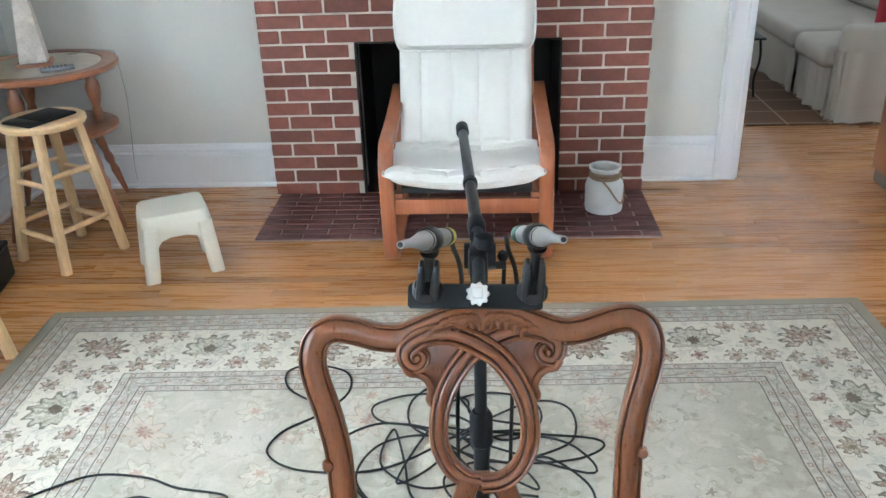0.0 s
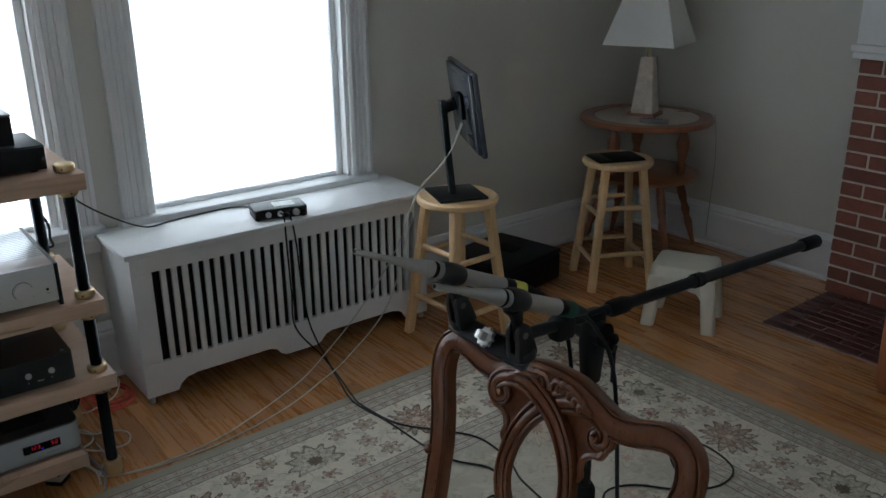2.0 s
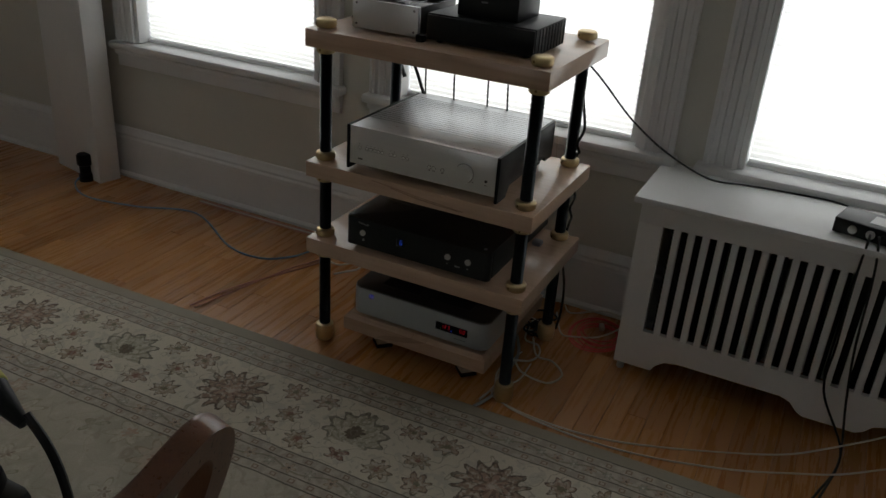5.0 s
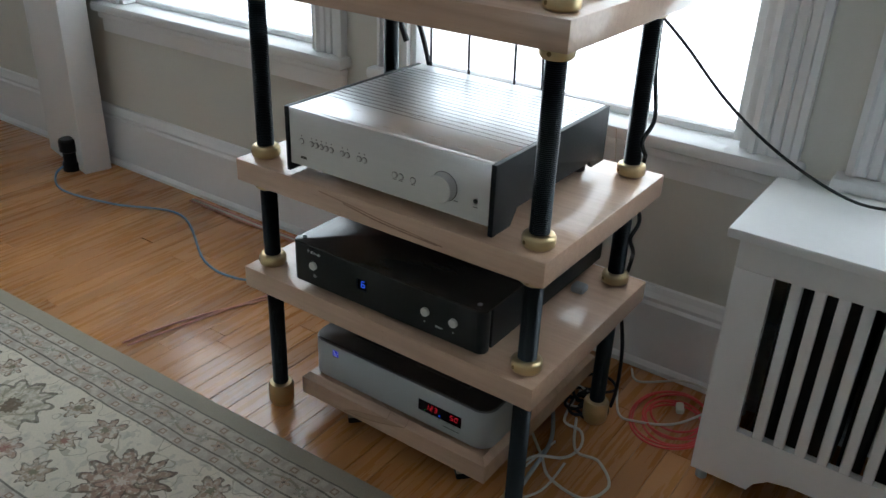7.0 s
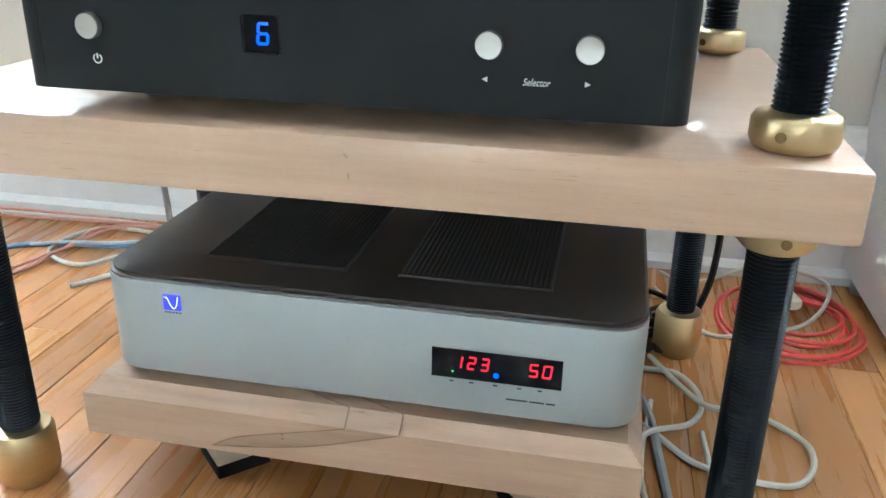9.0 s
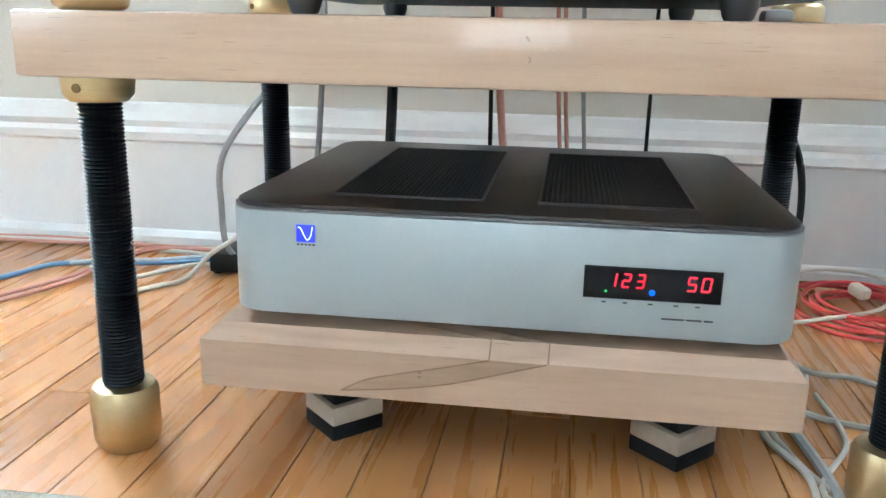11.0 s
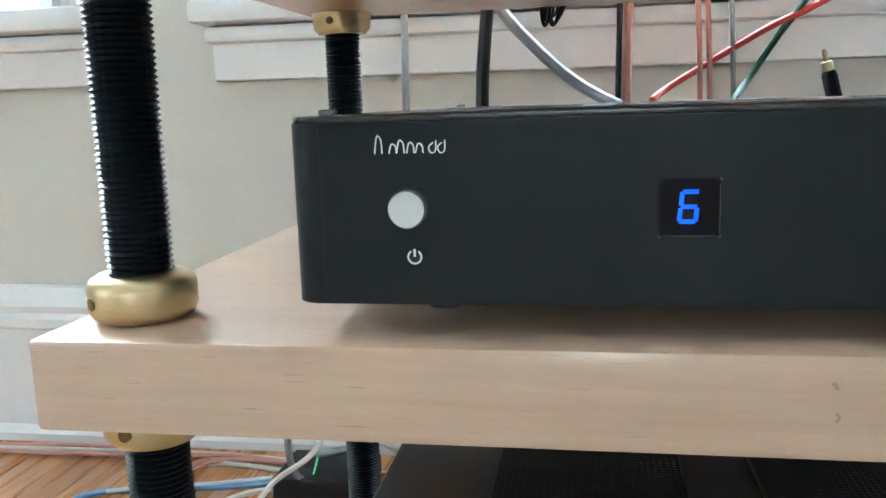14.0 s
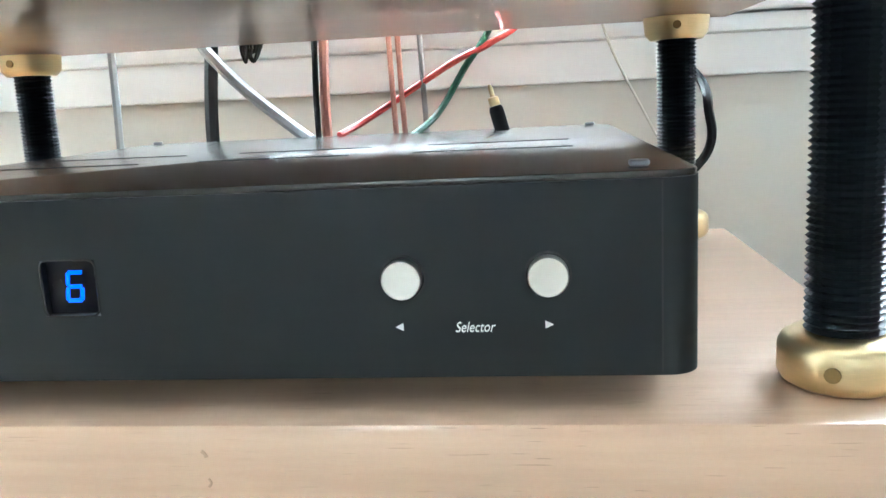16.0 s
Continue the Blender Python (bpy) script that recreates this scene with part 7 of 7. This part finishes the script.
part("gold_collar", add(bmesh.new(), lathe([(0.005, 0.0442), (0.005, 0.052), (0.0022, 0.053), (0.0022, 0.062), (0.001, 0.064)], 14), rm), M_BRASS, rca)
part("plug_cable", tube([tuple(rm @ Vector((0, 0, 0.002))), (0.14, 0.194, 0.438), (0.108, 0.2, 0.42), (0.08, 0.2, 0.3), (0.07, 0.2, 0.03)], 0.0025), M_CABLE, rca)
# on the floor round the rack
cord("network_cable", [(0.05, -1.86, 0.03), (0.117, -1.85, ZF), (0.186, -1.70, ZF), (0.146, -1.47, ZF), (0.06, -1.23, ZF), (0.224, -0.92, ZF), (0.235, -0.76, ZF), (0.16, -0.675, ZF), (0.08, -0.64, ZF), (0.056, -0.565, ZF), (0.05, -0.48, 0.008), (0.044, -0.41, 0.014)], 0.0036, M_CABLE_BLUE, "dull blue network cable curving over the floor from the column")
for k, dy in enumerate((0.0, 0.02)):
    cord("speaker_lead", [(0.64, -0.72 - dy, ZF), (0.46, -0.68 - dy, ZF), (0.25, -0.628 + dy, ZF), (0.16, -0.592 + dy, ZF), (0.085, -0.556, ZF + 0.004), (-0.03, -0.5 - dy, ZF + 0.003), (0.0, -0.2, ZF), (0.06, 0.0, ZF)], 0.0028, M_CABLE_PINK, "copper coloured lead on the floor")
cord("network_cable", [(0.07, -0.62, ZF), (0.06, -0.56, ZF + 0.006), (0.05, -0.49, 0.012), (0.042, -0.412, 0.02)], 0.003, M_CABLE_PALE, "pale blue network cable on the floor")
for k in range(3):
    cord("floor_lead", [(-0.06 + 0.012 * k, -1.3, ZF), (-0.055 + 0.01 * k, -0.9, ZF), (-0.06 + 0.014 * k, -0.7, ZF + 0.002), (-0.05, -0.5 + 0.03 * k, ZF), (0.0, -0.2, ZF), (0.05, 0.1 * k, ZF)], 0.003, (M_CABLE_PINK, M_CABLE_WHITE, M_CABLE_PINK)[k], "thin lead lying along the baseboard")
cord("floor_lead", [(0.19, -0.47, ZF), (0.15, -0.444, ZF), (0.11, -0.42, ZF), (0.08, -0.395, 0.034), (0.064, -0.356, 0.06), (0.01, -0.345, 0.078), (-0.024, -0.342, 0.08), (-0.05, -0.33, 0.05), (0.0, -0.2, 0.012)], 0.0036, M_CABLE_WHITE, "white lead looping over the adaptor behind the rack")
cord("floor_lead", [(0.02, -0.30, ZF), (0.06, -0.37, 0.03), (0.08, -0.375, 0.11), (0.10, -0.36, 0.18), (0.10, -0.31, 0.25), (0.10, -0.26, 0.3)], 0.0045, M_CABLE_GREY, "thick grey lead rising behind the rack")
cord("floor_lead", [(0.1, -0.2, ZF), (0.0, -0.38, ZF), (-0.02, -0.55, ZF), (0.08, -0.58, ZF), (0.12, -0.5, ZF), (0.06, -0.42, 0.012), (0.05, -0.3, ZF)], 0.0034, M_CABLE_WHITE, "white lead looping on the floor behind the rack")
adp = thing("network_switch", (0.02, -0.35, 0), "flat black plastic switch box with a green reflection on top, on the floor", "adaptor")
part("case", box(-0.022, 0.066, -0.404, -0.29, 0.003, 0.031, 0.003), M_PLASTIC, adp)
part("port_face", box(-0.012, 0.058, -0.4048, -0.4035, 0.008, 0.025), M_SOOT_AND_DARK, adp, smooth=False)
for x in (-0.012, 0.056):
    for y in (-0.394, -0.3):
        part("foot", box(x - 0.005, x + 0.005, y - 0.005, y + 0.005, 0.0, 0.0028), M_RUBBER, adp, smooth=False)
# Green reflection on the case top, put in as a thin glowing strip.
part("reflection_strip", box(-0.026, 0.026, -0.001, 0.001, 0.0312, 0.0316, m=pose(0.025, -0.362, 0, 0, 0, 12)), glow("green_reflection", (0.1, 0.6, 0.15), 0.7), adp, smooth=False)
rnd = random.Random(21)
for k in range(6):
    # loops of a loose hank, each a little off the last
    rx, ry = 0.112 - 0.011 * k + rnd.uniform(-0.006, 0.006), 0.088 - 0.007 * k + rnd.uniform(-0.005, 0.005)
    a0, ox, oy = rnd.uniform(0, 6.28), 0.074 + rnd.uniform(-0.01, 0.012), 0.492 + rnd.uniform(-0.008, 0.004)
    turns = [a0 + i * 0.5 for i in range(15)]
    cord("red_cable_coil", [(ox + rx * math.cos(a), min(oy + ry * math.sin(a), 0.573), ZF + 0.0045 * (k % 3) + 0.003 * (1 + math.sin(2 * a + k))) for a in turns], 0.0026, M_CABLE_RED, "coil of thin red cable on the floor by the radiator cover", group="red cable coils")
cord("white_floor_cable", [(-0.06, 0.33, ZF), (-0.012, 0.37, 0.012), (-0.07, 0.46, 0.02), (-0.06, 0.53, 0.022), (-0.01, 0.552, 0.022), (0.102, 0.503, 0.022), (0.14, 0.425, 0.016), (0.12, 0.377, ZF), (0.0, 0.32, ZF)], 0.0028, M_CABLE_WHITE, "white cable loop on the floor by the radiator cover")
cord("white_floor_cable", [(0.1, 0.27, ZF), (0.22, 0.29, ZF), (0.235, 0.34, ZF), (0.285, 0.363, ZF), (0.335, 0.35, ZF), (0.38, 0.30, 0.012), (0.45, 0.29, ZF), (0.52, 0.31, ZF), (0.6, 0.3, ZF)], 0.0032, M_CABLE_WHITE, "white cable looping on the floor beside the rack")
cord("white_floor_cable", [(0.2, 0.31, ZF), (0.306, 0.362, 0.012), (0.3, 0.414, ZF), (0.354, 0.464, ZF), (0.419, 0.439, ZF), (0.408, 0.356, ZF), (0.36, 0.31, ZF), (0.3, 0.25, ZF)], 0.0032, M_CABLE_WHITE, "white cable looping on the floor beside the rack")
cord("grey_floor_cable", [(0.2, 0.25, ZF), (0.3, 0.30, ZF), (0.40, 0.315, ZF), (0.55, 0.325, ZF), (0.64, 0.30, ZF)], 0.0048, M_CABLE_GREY, "thick grey cable on the floor beside the rack")
conn = solo("white_connector", box(-0.014, 0.014, -0.009, 0.009, 0.0, 0.016, 0.005, m=pose(0.044, 0.492, 0.018, 0, 10, 25)), M_CREAM, "small white plug lying on the red cable", "plug")
nest = heap("wire_nest", 0.1, 0.24, 6, 4, 0.003, M_CABLE_WHITE, ZF, "tangle of leads on the floor behind the rack", 0.05, (0.03, 0.07))
heap("wire_nest", 0.12, 0.30, 6, 9, 0.0035, M_CABLE, ZF, "tangle of black leads on the floor behind the rack", 0.04, (0.03, 0.07))

# ---- the next room, seen through the opening ----
sofa = thing("slipcovered_sofa", (4.7, 5.6, 0), "large beige slipcovered sofa with loose skirt and cushions", "sofa")


def soft(x0, x1, y0, y1, z0, z1, r, seed):
    bm = box(x0, x1, y0, y1, z0, z1, r, 4)
    for v in bm.verts:
        v.co += Vector((noise.noise(v.co * 3 + Vector((seed, 0, 0))), noise.noise(v.co * 3 + Vector((0, seed, 0))), noise.noise(v.co * 4 + Vector((0, 0, seed))))) * 0.015
    return bm


part("base", soft(4.28, 5.15, 4.66, 6.7, 0.12, 0.3, 0.03, 1), M_SLIP, sofa)
for i, (y0, y1) in enumerate(((4.64, 5.15), (5.17, 6.6))):
    part("seat_cushion", soft(4.2, 5.0, y0, y1, 0.29, 0.425, 0.05, 2 + i), M_SLIP, sofa)
    part("back_cushion", soft(4.95, 5.2, y0 + 0.02, y1 - 0.02, 0.4, 0.85, 0.08, 5 + i), M_SLIP, sofa)
part("arm", soft(4.26, 5.2, 4.5, 4.635, 0.1, 0.575, 0.06, 8), M_SLIP, sofa)
part("backrest", soft(5.15, 5.4, 4.5, 6.9, 0.1, 0.78, 0.06, 9), M_SLIP, sofa)


def skirt(pts, z1):
    v, f = [], []
    P = spline(pts, 14)
    for i, p in enumerate(P):
        w = 0.012 * math.sin(i * 0.9) + 0.01 * math.sin(i * 0.37)
        v += [(p.x + w * 1.4, p.y + w, 0.012), (p.x, p.y, z1)]
    for i in range(len(P) - 1):
        f.append((2 * i, 2 * i + 2, 2 * i + 3, 2 * i + 1))
    v2 = [(x + 0.012, y + 0.012, z) for x, y, z in v]
    n = len(v)
    f2 = [tuple(reversed([k + n for k in q])) for q in f]
    rim = [(2 * i, 2 * i + n, 2 * i + 2 + n, 2 * i + 2) for i in range(len(P) - 1)]
    return v + v2, f + f2 + rim


part("skirt", skirt([(4.24, 6.7, 0), (4.22, 5.8, 0), (4.245, 5.19, 0)], 0.3), M_SLIP, sofa)
part("skirt", skirt([(4.245, 5.14, 0), (4.25, 4.88, 0), (4.265, 4.635, 0)], 0.3), M_SLIP, sofa)
part("arm_skirt", skirt([(4.262, 4.615, 0), (4.26, 4.56, 0), (4.30, 4.485, 0), (4.6, 4.475, 0), (5.2, 4.48, 0)], 0.42), M_SLIP, sofa)
solo("red_cushion", soft(4.52, 4.95, 4.66, 4.82, 0.42, 0.74, 0.06, 12), M_RED, "red throw cushion propped on the sofa", "cushion")
st = thing("side_table", (3.9, 5.35, 0), "small black metal side table with scrolled legs", "table")
part("tabletop", box(3.62, 4.0, 5.05, 5.45, 0.385, 0.4, 0.004), M_PLASTIC, st)
for x in (3.65, 3.97):
    for y in (5.08, 5.42):
        part("leg", sweep(spline([(x, y, 0.386), (x + 0.012, y, 0.26), (x - 0.012, y, 0.13), (x, y, 0.0115)], 5), ring(0.008, 8)), M_PLASTIC, st)


def check_rug():
    s = Nodes("brown_check_rug")
    vec = s.coords()
    br = s.n("TexBrick")
    br.inputs["Color1"].default_value, br.inputs["Color2"].default_value, br.inputs["Mortar"].default_value = (0.16, 0.08, 0.04, 1), (0.09, 0.05, 0.035, 1), (0.34, 0.25, 0.15, 1)
    br.inputs["Scale"].default_value, br.inputs["Mortar Size"].default_value, br.inputs["Row Height"].default_value = 2.0, 0.014, 0.5
    br.offset = 0.0
    s.l(vec, br.inputs["Vector"])
    nz = s.noise(vec, 300.0, 2)
    s.bump(nz, 0.4, 0.002)
    return s.done(s.mix(0.25, br.outputs[0], s.ramp(nz, [(0.3, (0.05, 0.03, 0.02)), (0.7, (0.3, 0.2, 0.12))])), 0.95)


solo("check_rug", box(2.9, 4.75, 4.48, 6.9, 0.001, 0.011, 0.003), check_rug(), "brown and tan checked rug in the next room", "rug")
cab = thing("wooden_cabinet", (4.4, 3.42, 0), "dark brown wooden cabinet on short feet beside the opening", "cabinet")
part("cabinet_body", box(4.105, 4.75, 3.2, 3.58, 0.07, 0.8, 0.006), M_TABLEWOOD, cab)
part("cabinet_top", box(4.085, 4.77, 3.18, 3.6, 0.801, 0.83, 0.005), M_TABLEWOOD, cab)
part("cabinet_plinth", box(4.12, 4.735, 3.215, 3.57, 0.0, 0.0695, 0.004), M_GUNMETAL, cab)
for x in (4.25, 4.6):
    part("door_knob", lathe([(0.005, 0), (0.006, 0.012), (0.013, 0.018), (0.01, 0.026)], 12, "y", (x, 3.17, 0.5)), M_BRASS, cab)

# ---- oak strips ----
random.seed(11)
STRIP = 0.0572
strip_meshes = {}


def strip_mesh(length, w):
    k = (round(length, 2), round(w, 4))
    if k not in strip_meshes:
        bm = box(0, length, 0.0003, w - 0.0003, -0.005, 0.0, 0.0007, 1)
        strip_meshes[k] = link_mesh("floor_board", bm, M_FLOOR, smooth=False)
    return strip_meshes[k]


lengths = (0.45, 0.6, 0.75, 0.9, 1.05, 1.2, 1.4)
near, far = [], []
y = SY
while y < NORTH_END:
    x = WX - random.uniform(0.0, 0.9)
    x_end = EX if y < NY else FAR_E
    while x < x_end:
        L = random.choice(lengths)
        x0, x1 = max(x, WX if y < NY + 0.1 else 2.2), min(x + L - 0.001, x_end)
        if x1 - x0 > 0.04 and not (y > HY0 - 0.03 and y < NY and x0 > HX0 and x1 < HX1):
            (near if x0 < 1.5 and -1.25 < y < 2.2 else far).append((x0, x1, y))
        x += L
    y += STRIP
near.sort(key=lambda b: (b[0] - 0.5) ** 2 + (b[2] - 0.1) ** 2)
far += near[300:]
near = near[:300]
for x0, x1, y in near:
    ob = new("floor_board", strip_mesh(x1 - x0, STRIP))
    ob.parent = floor
    ob.location = (x0, y, random.uniform(-0.0003, 0.0003))


def far_floor_material():
    """The same oak, told apart board by board."""
    m = M_FLOOR.copy()
    t = m.node_tree
    geo = t.nodes.new("ShaderNodeNewGeometry")
    for link in list(t.links):
        if link.from_node.type == "OBJECT_INFO":
            to = link.to_socket
            t.links.remove(link)
            t.links.new(geo.outputs["Random Per Island"], to)
    return m


v, f = [], []
for x0, x1, y in far:
    k = len(v)
    y0, y1 = y + 0.0003, y + STRIP - 0.0003
    v += [(x0, y0, -0.005), (x1, y0, -0.005), (x1, y1, -0.005), (x0, y1, -0.005), (x0, y0, 0), (x1, y0, 0), (x1, y1, 0), (x0, y1, 0)]
    f += [(k + 4, k + 5, k + 6, k + 7), (k, k + 1, k + 5, k + 4), (k + 1, k + 2, k + 6, k + 5), (k + 2, k + 3, k + 7, k + 6), (k + 3, k, k + 4, k + 7)]
tagged(part("floor_boards", (v, f), far_floor_material(), floor, smooth=False), kind="stuff")
